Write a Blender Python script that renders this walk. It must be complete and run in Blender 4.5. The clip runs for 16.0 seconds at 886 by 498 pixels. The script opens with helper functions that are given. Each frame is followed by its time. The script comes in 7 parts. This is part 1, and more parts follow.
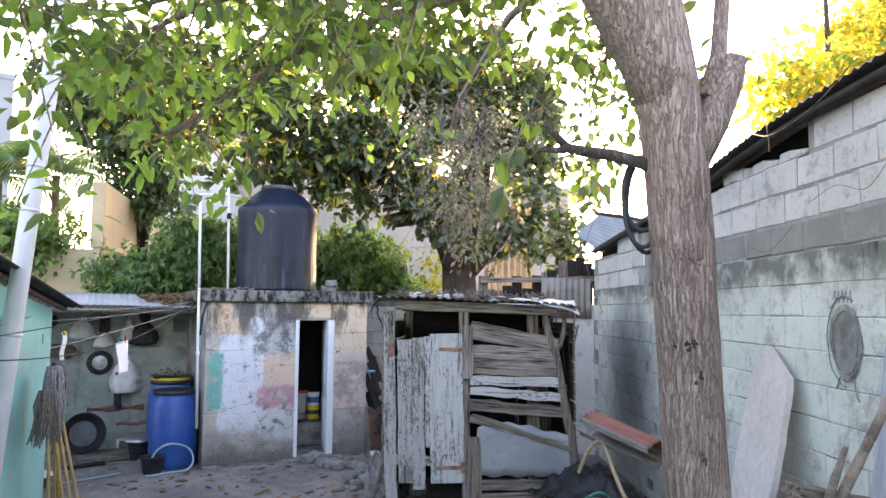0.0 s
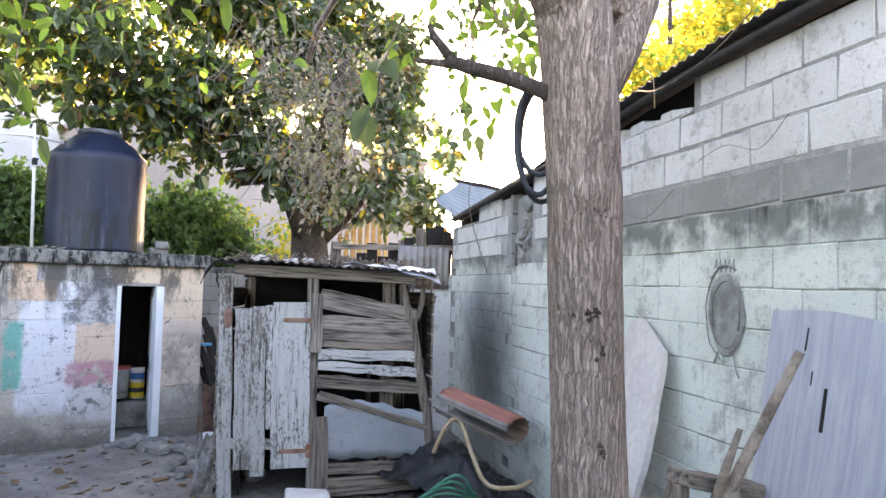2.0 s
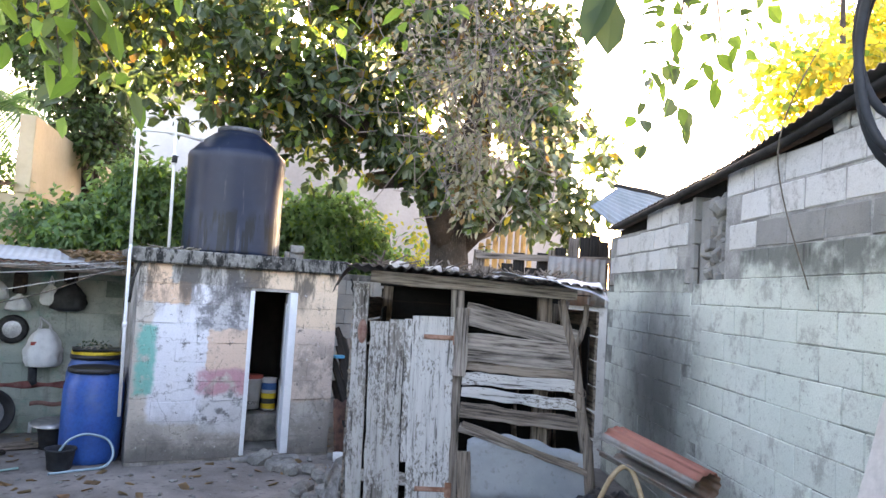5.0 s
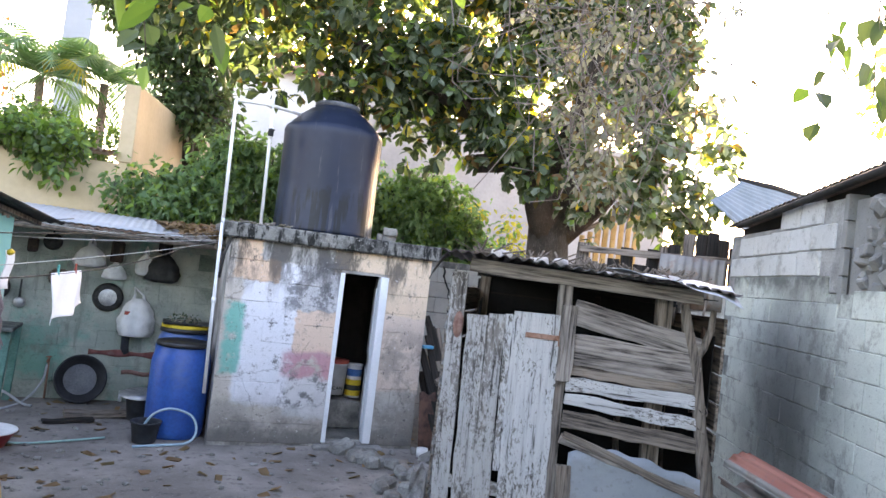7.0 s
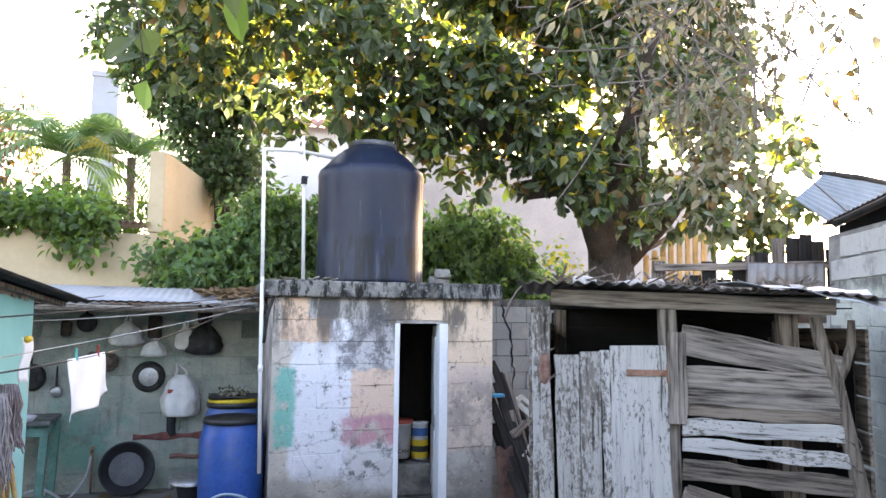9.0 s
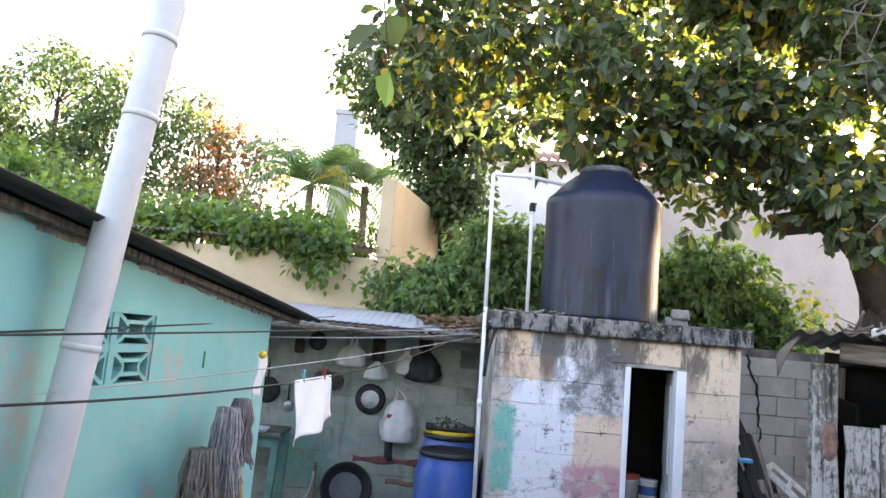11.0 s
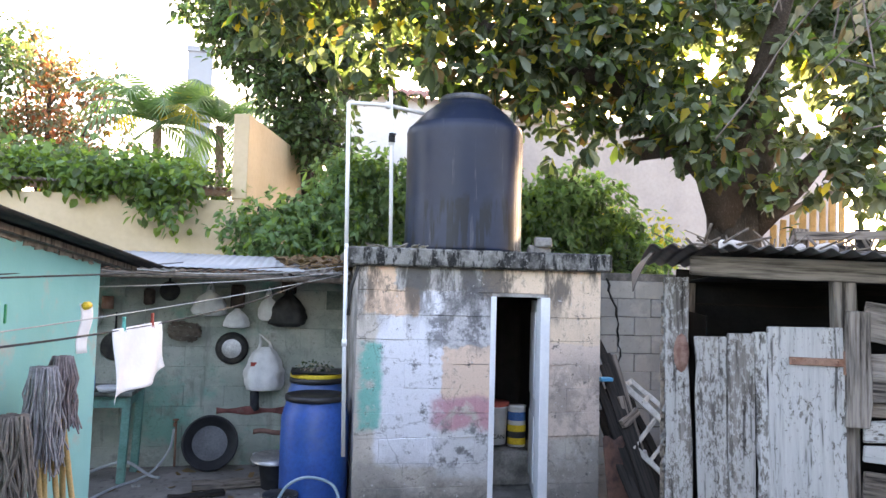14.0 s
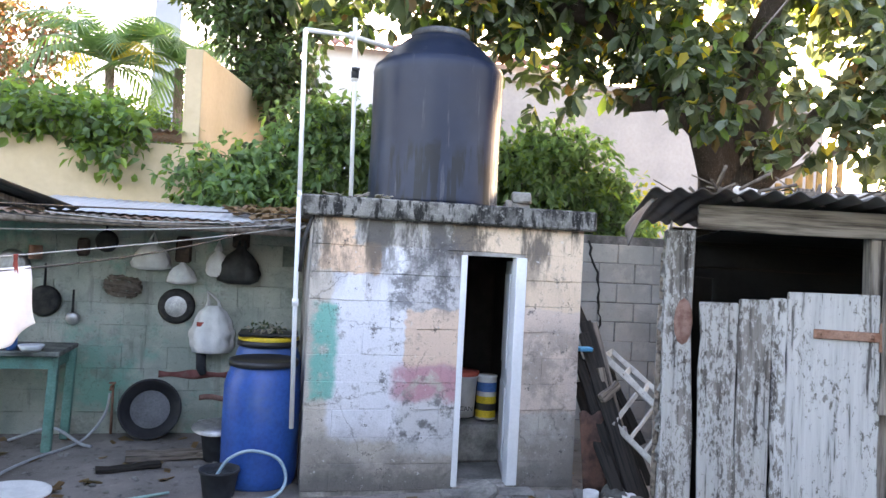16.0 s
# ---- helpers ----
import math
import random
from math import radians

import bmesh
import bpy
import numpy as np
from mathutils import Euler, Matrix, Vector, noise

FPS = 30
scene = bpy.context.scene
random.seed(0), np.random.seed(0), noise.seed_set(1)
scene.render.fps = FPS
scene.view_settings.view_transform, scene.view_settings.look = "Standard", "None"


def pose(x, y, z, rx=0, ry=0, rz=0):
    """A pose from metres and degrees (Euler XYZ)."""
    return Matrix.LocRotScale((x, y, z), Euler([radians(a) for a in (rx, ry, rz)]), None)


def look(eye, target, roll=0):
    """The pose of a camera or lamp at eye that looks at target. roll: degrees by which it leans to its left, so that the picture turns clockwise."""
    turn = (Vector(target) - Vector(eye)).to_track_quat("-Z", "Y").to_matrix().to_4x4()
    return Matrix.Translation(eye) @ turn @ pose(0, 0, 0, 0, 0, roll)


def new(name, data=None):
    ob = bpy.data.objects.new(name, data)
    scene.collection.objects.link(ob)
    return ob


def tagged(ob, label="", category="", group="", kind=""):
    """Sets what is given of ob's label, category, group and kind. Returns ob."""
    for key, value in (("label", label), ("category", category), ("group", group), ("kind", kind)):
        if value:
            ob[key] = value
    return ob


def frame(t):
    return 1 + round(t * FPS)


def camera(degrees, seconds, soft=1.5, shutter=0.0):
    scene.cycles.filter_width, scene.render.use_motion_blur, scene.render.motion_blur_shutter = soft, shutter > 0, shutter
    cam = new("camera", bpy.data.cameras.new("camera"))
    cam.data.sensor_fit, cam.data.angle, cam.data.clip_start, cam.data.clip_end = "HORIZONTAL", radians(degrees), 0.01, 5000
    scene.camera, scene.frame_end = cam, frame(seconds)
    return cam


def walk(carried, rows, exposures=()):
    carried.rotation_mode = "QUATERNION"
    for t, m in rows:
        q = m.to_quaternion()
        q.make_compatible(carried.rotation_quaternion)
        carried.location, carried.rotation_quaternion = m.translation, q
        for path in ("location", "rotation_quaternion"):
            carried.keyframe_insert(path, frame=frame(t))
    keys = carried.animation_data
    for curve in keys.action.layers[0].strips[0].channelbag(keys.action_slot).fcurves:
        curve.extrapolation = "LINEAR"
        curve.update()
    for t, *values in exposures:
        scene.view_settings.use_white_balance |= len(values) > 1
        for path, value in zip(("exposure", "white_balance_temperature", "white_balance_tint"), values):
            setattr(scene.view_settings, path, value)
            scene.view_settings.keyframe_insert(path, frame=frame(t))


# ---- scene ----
cam = camera(64.0, 16.0, soft=1.5)
PATH = [
    (0, (0.454, -0.792, 1.960), (1.347, 0.989, 2.129), 0.42),
    (0.5, (0.548, -0.747, 1.945), (1.650, 0.919, 2.047), 0.48),
    (1, (0.618, -0.591, 1.925), (1.878, 0.960, 2.011), 1.35),
    (1.5, (0.649, -0.394, 1.930), (1.858, 1.191, 2.092), 0.75),
    (2, (0.770, -0.222, 1.910), (2.015, 1.340, 2.010), 1.48),
    (2.5, (0.865, -0.096, 1.940), (1.995, 1.537, 2.173), 2.61),
    (3, (0.915, 0.065, 1.917), (2.061, 1.695, 2.089), 4.68),
    (3.5, (0.944, 0.231, 1.920), (2.016, 1.912, 2.076), 3.64),
    (4, (1.030, 0.389, 1.920), (2.030, 2.118, 2.023), 1.80),
    (4.2, (1.078, 0.433, 1.921), (2.050, 2.177, 2.035), 2.36),
    (6.3, (1.180, 1.022, 1.869), (2.078, 2.805, 1.994), 4.71),
    (6.5, (1.212, 1.045, 1.879), (2.116, 2.823, 2.020), 7.00),
    (7, (1.235, 1.177, 1.907), (1.952, 3.043, 1.978), 6.79),
    (7.5, (1.258, 1.400, 1.897), (1.957, 3.269, 2.036), 4.73),
    (8, (1.264, 1.547, 1.896), (1.951, 3.419, 2.055), 1.75),
    (8.2, (1.278, 1.609, 1.891), (1.967, 3.480, 2.041), 1.05),
    (10.3, (1.285, 2.254, 1.882), (1.585, 4.213, 2.148), 2.56),
    (10.5, (1.258, 2.287, 1.884), (1.488, 4.259, 2.132), 3.11),
    (11, (1.232, 2.330, 1.896), (1.250, 4.314, 2.148), 4.96),
    (11.5, (1.231, 2.363, 1.894), (1.118, 4.344, 2.150), 5.84),
    (12, (1.244, 2.381, 1.889), (1.034, 4.355, 2.131), 6.24),
    (12.5, (1.351, 2.313, 1.895), (1.142, 4.287, 2.141), 6.24),
    (13, (1.424, 2.324, 1.868), (1.434, 4.311, 2.095), 3.98),
    (13.5, (1.413, 2.474, 1.851), (1.673, 4.451, 2.001), 3.15),
    (14, (1.379, 2.581, 1.851), (1.755, 4.542, 1.964), 1.51),
    (14.5, (1.377, 2.682, 1.843), (1.794, 4.638, 1.884), 1.72),
    (15, (1.450, 2.813, 1.839), (1.851, 4.771, 1.919), 2.96),
    (15.5, (1.468, 2.926, 1.822), (1.880, 4.883, 1.838), 2.03),
    (16, (1.592, 3.187, 1.787), (2.033, 5.138, 1.806), 2.97),
]
walk(cam, [(t, look(eye, target, roll)) for t, eye, target, roll in PATH], exposures=[(0.0, 3.45, 7500, 29), (0.6, 3.58, 7500, 29), (8.0, 3.68, 7500, 29), (10.3, 3.65, 7500, 29), (11.3, 3.36, 7500, 29), (12.5, 2.74, 7500, 29), (13.0, 2.88, 7500, 29), (13.4, 3.20, 7500, 29), (14.2, 3.70, 7500, 29), (16.0, 3.78, 7500, 29)])

# ---- world and sun ----
SUN_AZ, SUN_EL = radians(30), radians(11.5)      # the sun stands low behind the far house, ahead and a little to the right
world = bpy.data.worlds.new("world")
world.use_nodes = True
scene.world = world
wn = world.node_tree
sky = wn.nodes.new("ShaderNodeTexSky")
sky.sky_type, sky.sun_disc = "NISHITA", False
sky.sun_elevation, sky.sun_rotation = SUN_EL, SUN_AZ
sky.air_density, sky.dust_density, sky.ozone_density = 1.0, 2.5, 1.0
wn.links.new(sky.outputs[0], wn.nodes["Background"].inputs[0])
wn.nodes["Background"].inputs[1].default_value = 0.15
sun_light = bpy.data.lights.new("sun", "SUN")
sun_light.energy, sun_light.angle, sun_light.color = 4.2, radians(0.6), (1.0, 0.84, 0.60)
sun = new("sun", sun_light)
sun.matrix_world = look((math.sin(SUN_AZ) * 60, math.cos(SUN_AZ) * 60, math.tan(SUN_EL) * 60), (0, 0, 0))


# ---- material nodes ----
class Mat:
    """A small builder for procedural materials in world metres."""

    def __init__(self, name, rough=0.9, metal=0.0, spec=0.3):
        self.m = bpy.data.materials.new(name)
        self.m.use_nodes = True
        self.t = self.m.node_tree
        self.b = self.t.nodes["Principled BSDF"]
        self.b.inputs["Roughness"].default_value = rough
        self.b.inputs["Metallic"].default_value = metal
        self.b.inputs["Specular IOR Level"].default_value = spec
        self.pos = self.n("ShaderNodeNewGeometry").outputs["Position"]

    def n(self, kind):
        return self.t.nodes.new(kind)

    def put(self, socket, value):
        if isinstance(value, bpy.types.NodeSocket):
            self.t.links.new(value, socket)
        elif isinstance(value, (tuple, list)) and len(value) == 3 and socket.type == "RGBA":
            socket.default_value = (*value, 1)
        else:
            socket.default_value = value

    def local(self):
        return self.n("ShaderNodeTexCoord").outputs["Object"]

    def scaled(self, vec, sx, sy, sz):
        k = self.n("ShaderNodeVectorMath")
        k.operation = "MULTIPLY"
        self.put(k.inputs[0], vec)
        k.inputs[1].default_value = (sx, sy, sz)
        return k.outputs[0]

    def noise(self, scale, detail=4, rough=0.6, vec=None, colour=False):
        k = self.n("ShaderNodeTexNoise")
        self.put(k.inputs["Vector"], vec or self.pos)
        k.inputs["Scale"].default_value, k.inputs["Detail"].default_value, k.inputs["Roughness"].default_value = scale, detail, rough
        return k.outputs["Color" if colour else "Fac"]

    def step(self, value, lo, hi):
        k = self.n("ShaderNodeMapRange")
        k.interpolation_type = "SMOOTHSTEP"
        self.put(k.inputs[0], value)
        k.inputs[1].default_value, k.inputs[2].default_value = lo, hi
        return k.outputs[0]

    def math(self, op, a, b=0.0):
        k = self.n("ShaderNodeMath")
        k.operation = op
        self.put(k.inputs[0], a), self.put(k.inputs[1], b)
        return k.outputs[0]

    def mix(self, fac, a, b, how="MIX"):
        k = self.n("ShaderNodeMix")
        k.data_type, k.blend_type = "RGBA", how
        self.put(k.inputs[0], fac), self.put(k.inputs[6], a), self.put(k.inputs[7], b)
        return k.outputs[2]

    def xyz(self, vec=None):
        k = self.n("ShaderNodeSeparateXYZ")
        self.put(k.inputs[0], vec or self.pos)
        return k.outputs[0], k.outputs[1], k.outputs[2]

    def cracked(self, c, dark=(0.07, 0.066, 0.06), scale=2.6, width=0.010, amount=0.75):
        """A colour with thin broken cracks, pits and grit."""
        w = self.n("ShaderNodeVectorMath")
        self.put(w.inputs[0], self.scaled(self.pos, scale, scale, scale))
        self.put(w.inputs[1], self.scaled(self.noise(6, 5, 0.7, colour=True), 0.5, 0.5, 0.5))
        v = self.n("ShaderNodeTexVoronoi")
        v.feature = "DISTANCE_TO_EDGE"
        self.put(v.inputs["Vector"], w.outputs[0])
        v.inputs["Scale"].default_value = 1.0
        line = self.math("SUBTRACT", 1.0, self.step(v.outputs["Distance"], width * 0.4, width * 2.2))
        line = self.math("MULTIPLY", line, self.step(self.noise(2.3, 4), 0.46, 0.58))
        c = self.mix(self.math("MULTIPLY", line, amount), c, dark)
        pit = self.step(self.noise(32, 6, 0.75), 0.63, 0.68)
        c = self.mix(self.math("MULTIPLY", pit, 0.65), c, dark)
        return self.mix(self.math("MULTIPLY", self.step(self.noise(110, 3, 0.7), 0.46, 0.66), 0.28), c, self.mix(0.6, c, dark))

    def rand(self):
        return self.n("ShaderNodeObjectInfo").outputs["Random"]

    def island(self):
        return self.n("ShaderNodeNewGeometry").outputs["Random Per Island"]

    def bump(self, height, strength=0.4, distance=0.01):
        k = self.n("ShaderNodeBump")
        k.inputs["Strength"].default_value, k.inputs["Distance"].default_value = strength, distance
        self.put(k.inputs["Height"], height)
        self.put(self.b.inputs["Normal"], k.outputs[0])

    def colour(self, value):
        self.put(self.b.inputs["Base Color"], value)
        return self

    def rough(self, value):
        self.put(self.b.inputs["Roughness"], value)


def simple(name, a, b, scale=6.0, rough=0.8, metal=0.0, bump=0.3, spec=0.3, dirt=None, speck=0.35):
    """Two tones of a colour in patches, with fine grain and, where given, dirt."""
    k = Mat(name, rough, metal, spec)
    c = k.mix(k.step(k.noise(scale), 0.35, 0.65), a, b)
    fine = k.noise(scale * 14, 3)
    c = k.mix(k.step(fine, 0.3, 0.8), c, k.mix(speck, c, (0.02, 0.02, 0.02)))
    if dirt:
        c = k.mix(k.step(k.noise(scale * 0.45, 6, 0.7), 0.5, 0.72), c, dirt)
    k.colour(c)
    if bump:
        k.bump(fine, bump, 0.006)
    return k.m


# ---- mesh building ----
class Build:
    """Collects boxes, tubes and sheets in one mesh."""

    def __init__(self):
        self.bm = bmesh.new()

    def box(self, lo, hi, m=None, bevel=0.0, mat=0, jit=0.0):
        """A box between two corners; jit: how far its corners stray."""
        b = bmesh.new()
        c = [(lo[i] + hi[i]) / 2 for i in range(3)]
        bmesh.ops.create_cube(b, size=1)
        for v in b.verts:
            v.co = Vector((c[i] + v.co[i] * (hi[i] - lo[i]) for i in range(3)))
            if jit:
                v.co += Vector((random.uniform(-jit, jit), random.uniform(-jit, jit), random.uniform(-jit, jit)))
        if bevel:
            bmesh.ops.bevel(b, geom=b.edges[:], offset=bevel, segments=1, affect="EDGES", clamp_overlap=True)
        self.join(b, m, mat)
        return self

    def join(self, b, m=None, mat=0, smooth=False):
        if m is not None:
            bmesh.ops.transform(b, matrix=m, verts=b.verts)
        for f in b.faces:
            f.material_index = mat
            f.smooth = smooth
        me = bpy.data.meshes.new("tmp")
        b.to_mesh(me)
        b.free()
        self.bm.from_mesh(me)
        bpy.data.meshes.remove(me)

    def tube(self, pts, radii, sides=8, mat=0, wobble=0.0, smooth=True, caps=True):
        """A tapered tube along points."""
        pts = [Vector(p) for p in pts]
        if not isinstance(radii, (list, tuple)):
            radii = [radii] * len(pts)
        rings, side = [], None
        for i, p in enumerate(pts):
            d = (pts[min(i + 1, len(pts) - 1)] - pts[max(i - 1, 0)]).normalized()
            if side is None:
                side = d.orthogonal().normalized()
            side = (side - d * side.dot(d)).normalized()
            up = d.cross(side)
            ring = []
            for k in range(sides):
                a = 2 * math.pi * k / sides
                r = radii[i] * (1 + (random.uniform(-wobble, wobble) if wobble else 0))
                ring.append(self.bm.verts.new(p + (side * math.cos(a) + up * math.sin(a)) * r))
            rings.append(ring)
        for a, b in zip(rings, rings[1:]):
            for k in range(sides):
                f = self.bm.faces.new((a[k], a[(k + 1) % sides], b[(k + 1) % sides], b[k]))
                f.material_index, f.smooth = mat, smooth
        if caps:
            for ring, flip in ((rings[0], True), (rings[-1], False)):
                f = self.bm.faces.new(ring[::-1] if flip else ring)
                f.material_index = mat
        return self

    def lathe(self, profile, sides=32, mat=0, m=None, smooth=True):
        """A body of revolution from (radius, height) pairs."""
        b = bmesh.new()
        rings = []
        for r, z in profile:
            if r < 1e-5:
                rings.append([b.verts.new((0, 0, z))])
            else:
                rings.append([b.verts.new((r * math.cos(2 * math.pi * k / sides), r * math.sin(2 * math.pi * k / sides), z)) for k in range(sides)])
        for p, q in zip(rings, rings[1:]):
            for k in range(sides):
                j = (k + 1) % sides
                if len(p) == 1 and len(q) > 1:
                    b.faces.new((p[0], q[j], q[k]))
                elif len(q) == 1 and len(p) > 1:
                    b.faces.new((p[k], p[j], q[0]))
                elif len(p) > 1:
                    b.faces.new((p[k], p[j], q[j], q[k]))
        self.join(b, m, mat, smooth)
        return self

    def grid(self, fn, nu, nv, mat=0, smooth=True, thick=0.0):
        """A sheet fn(u, v), u and v from 0 to 1, with a thickness along its normal."""
        b = bmesh.new()
        vs = [[b.verts.new(fn(i / nu, j / nv)) for j in range(nv + 1)] for i in range(nu + 1)]
        for i in range(nu):
            for j in range(nv):
                b.faces.new((vs[i][j], vs[i + 1][j], vs[i + 1][j + 1], vs[i][j + 1]))
        if thick:
            bmesh.ops.recalc_face_normals(b, faces=b.faces)
            bmesh.ops.solidify(b, geom=b.faces[:] + b.edges[:] + b.verts[:], thickness=thick)
        self.join(b, None, mat, smooth)
        return self

    def mesh(self, name, *mats):
        me = bpy.data.meshes.new(name)
        bmesh.ops.recalc_face_normals(self.bm, faces=self.bm.faces)
        self.bm.to_mesh(me)
        self.bm.free()
        for m in mats:
            me.materials.append(m)
        return me

    def part(self, name, parent, *mats, m=None, label=""):
        ob = new(name, self.mesh(name, *mats))
        ob.parent = parent
        if m is not None:
            ob.matrix_basis = m
        return tagged(ob, label)

    def thing(self, name, label, category, *mats, m=None, group="", kind=""):
        ob = new(name, self.mesh(name, *mats))
        if m is not None:
            ob.matrix_basis = m
        return tagged(ob, label, category, group, kind)


def empty(name, m, label, category, group="", kind=""):
    ob = new(name)
    ob.empty_display_size = 0.1
    ob.matrix_basis = m
    return tagged(ob, label, category, group, kind)


def ground_z(x, y):
    """The yard lies level by the huts and rises a little towards the walker's start."""
    k = min(max((5.0 - y) / 6.0, 0), 1)
    far = 1.0 if -3 < x < 9 and -6 < y < 12 else 0.0
    return 0.22 * k * k * (3 - 2 * k) + far * (0.018 * noise.noise((x * 1.3, y * 1.3, 0)) + 0.012 * noise.noise((x * 5, y * 5, 3)))


def raw_mesh(name, verts, faces, mats, index=None, smooth=False):
    me = bpy.data.meshes.new(name)
    me.from_pydata(verts, [], faces)
    for m in mats:
        me.materials.append(m)
    if index is not None:
        me.polygons.foreach_set("material_index", np.array(index, dtype=np.int32))
    if smooth:
        me.polygons.foreach_set("use_smooth", np.ones(len(faces), dtype=bool))
    me.update()
    return me


def foliage(name, parent, clumps, mats, weights, leaf=(0.10, 0.05), seed=1, per=14, spread=0.22, droop=0.5, kind="stuff", label="", rosette=1, blunt=False):
    """Leaves in rosettes round the given clump centres: one mesh, each leaf folded along its midrib."""
    rng = np.random.default_rng(seed)
    C = np.repeat(np.array(clumps, dtype=float), per, axis=0)
    n = len(C)
    d = rng.normal(size=(n, 3))
    d /= np.linalg.norm(d, axis=1, keepdims=True)
    base = C + d * rng.uniform(0.05, 1.0, (n, 1)) ** 0.6 * spread
    out = d + rng.normal(size=(n, 3)) * 0.5
    if rosette > 1:                                  # several leaves spring from one twig's end
        base = np.repeat(base[::rosette], rosette, axis=0)[:n] + rng.normal(size=(n, 3)) * leaf[0] * 0.10
        out = np.repeat(d[::rosette], rosette, axis=0)[:n] * 0.45 + rng.normal(size=(n, 3)) * 0.8
    out[:, 2] -= droop
    out /= np.linalg.norm(out, axis=1, keepdims=True)
    side = np.cross(out, rng.normal(size=(n, 3)) * 0.6 + np.array([0, 0, 1.0]))
    side /= np.linalg.norm(side, axis=1, keepdims=True) + 1e-9
    up = np.cross(side, out)
    L = leaf[0] * rng.uniform(0.55, 1.25, (n, 1))
    W = leaf[1] * rng.uniform(0.7, 1.2, (n, 1)) * 0.5
    V = np.empty((n, 8, 3))
    V[:, 0] = base
    w1, w2 = (0.72, 1.05) if blunt else (1.0, 0.8)
    V[:, 1] = base + out * L * 0.36 + side * W * w1 + up * W * 0.35
    V[:, 2] = base + out * L * 0.72 + side * W * w2 + up * W * 0.2 - np.array([0, 0, 0.06]) * L
    V[:, 3] = base + out * L - np.array([0, 0, 0.16]) * L
    V[:, 4] = base + out * L * 0.72 - side * W * w2 + up * W * 0.2 - np.array([0, 0, 0.06]) * L
    V[:, 5] = base + out * L * 0.36 - side * W * w1 + up * W * 0.35
    V[:, 6] = base + out * L * 0.36
    V[:, 7] = base + out * L * 0.72 - np.array([0, 0, 0.06]) * L
    F = np.array([(0, 1, 6), (6, 1, 2), (6, 2, 7), (7, 2, 3), (0, 6, 5), (6, 4, 5), (6, 7, 4), (7, 3, 4)])
    faces = (np.arange(n)[:, None, None] * 8 + F[None]).reshape(-1, 3)
    pick = rng.choice(len(mats), size=n, p=np.array(weights) / sum(weights))
    me = raw_mesh(name, V.reshape(-1, 3).tolist(), faces.tolist(), mats, np.repeat(pick, 8))
    ob = new(name, me)
    ob.parent = parent
    return tagged(ob, label, kind=kind)


def blob_clumps(blobs, n, seed, hollow=0.45, gate=-0.18, freq=1.4):
    """Clump centres in ellipsoids (x, y, z, rx, ry, rz), thicker towards their skins, with gaps."""
    rng = np.random.default_rng(seed)
    B = np.array(blobs, dtype=float)
    vol = B[:, 3] * B[:, 4] * B[:, 5]
    pts = []
    noise_off = seed * 7.3
    while len(pts) < n:
        b = B[rng.choice(len(B), p=vol / vol.sum())]
        d = rng.normal(size=3)
        d /= np.linalg.norm(d)
        r = hollow + (1 - hollow) * rng.uniform() ** 0.7
        p = b[:3] + d * r * b[3:]
        if noise.noise((p[0] * freq + noise_off, p[1] * freq * 0.5, p[2] * freq)) > gate:
            pts.append(p)
    return pts


# ---- materials ----
def leaf_mat(name, a, b, thin=0.45, rough=0.5):
    """Leaves: a colour for each leaf between two tones, letting light through."""
    k = Mat(name, rough, 0, 0.35)
    c = k.mix(k.island(), a, b)
    c = k.mix(k.step(k.noise(1.7, 2), 0.3, 0.7), c, k.mix(0.45, c, (0.02, 0.04, 0.01)))
    k.colour(c)
    tr = k.n("ShaderNodeBsdfTranslucent")
    k.put(tr.inputs[0], k.mix(1.0, c, (1.7, 1.85, 0.95), "MULTIPLY"))
    mx = k.n("ShaderNodeMixShader")
    mx.inputs[0].default_value = thin
    k.t.links.new(k.b.outputs[0], mx.inputs[1])
    k.t.links.new(tr.outputs[0], mx.inputs[2])
    k.t.links.new(mx.outputs[0], k.t.nodes["Material Output"].inputs[0])
    return k.m


leaf_green = leaf_mat("leaf_green", (0.065, 0.095, 0.045), (0.115, 0.15, 0.075), 0.42)
leaf_dark = leaf_mat("leaf_dark", (0.038, 0.058, 0.034), (0.072, 0.098, 0.055), 0.32)
leaf_light = leaf_mat("leaf_light", (0.13, 0.22, 0.05), (0.20, 0.30, 0.08), 0.5)
leaf_yellow = leaf_mat("leaf_yellow", (0.42, 0.34, 0.04), (0.52, 0.40, 0.08), 0.55)
leaf_brown = leaf_mat("leaf_brown", (0.16, 0.09, 0.04), (0.26, 0.15, 0.08), 0.3)
# greyed green carries the sky's sheen on leaves in its colour
leaf_sheen = leaf_mat("leaf_sheen", (0.15, 0.185, 0.145), (0.24, 0.275, 0.22), 0.35, 0.34)
leaf_red = leaf_mat("leaf_red", (0.35, 0.10, 0.07), (0.42, 0.20, 0.15), 0.45)
leaf_fern = leaf_mat("leaf_fern", (0.11, 0.20, 0.10), (0.19, 0.30, 0.155), 0.45)
leaf_dry = leaf_mat("leaf_dry", (0.25, 0.22, 0.20), (0.40, 0.36, 0.335), 0.3, 0.9)


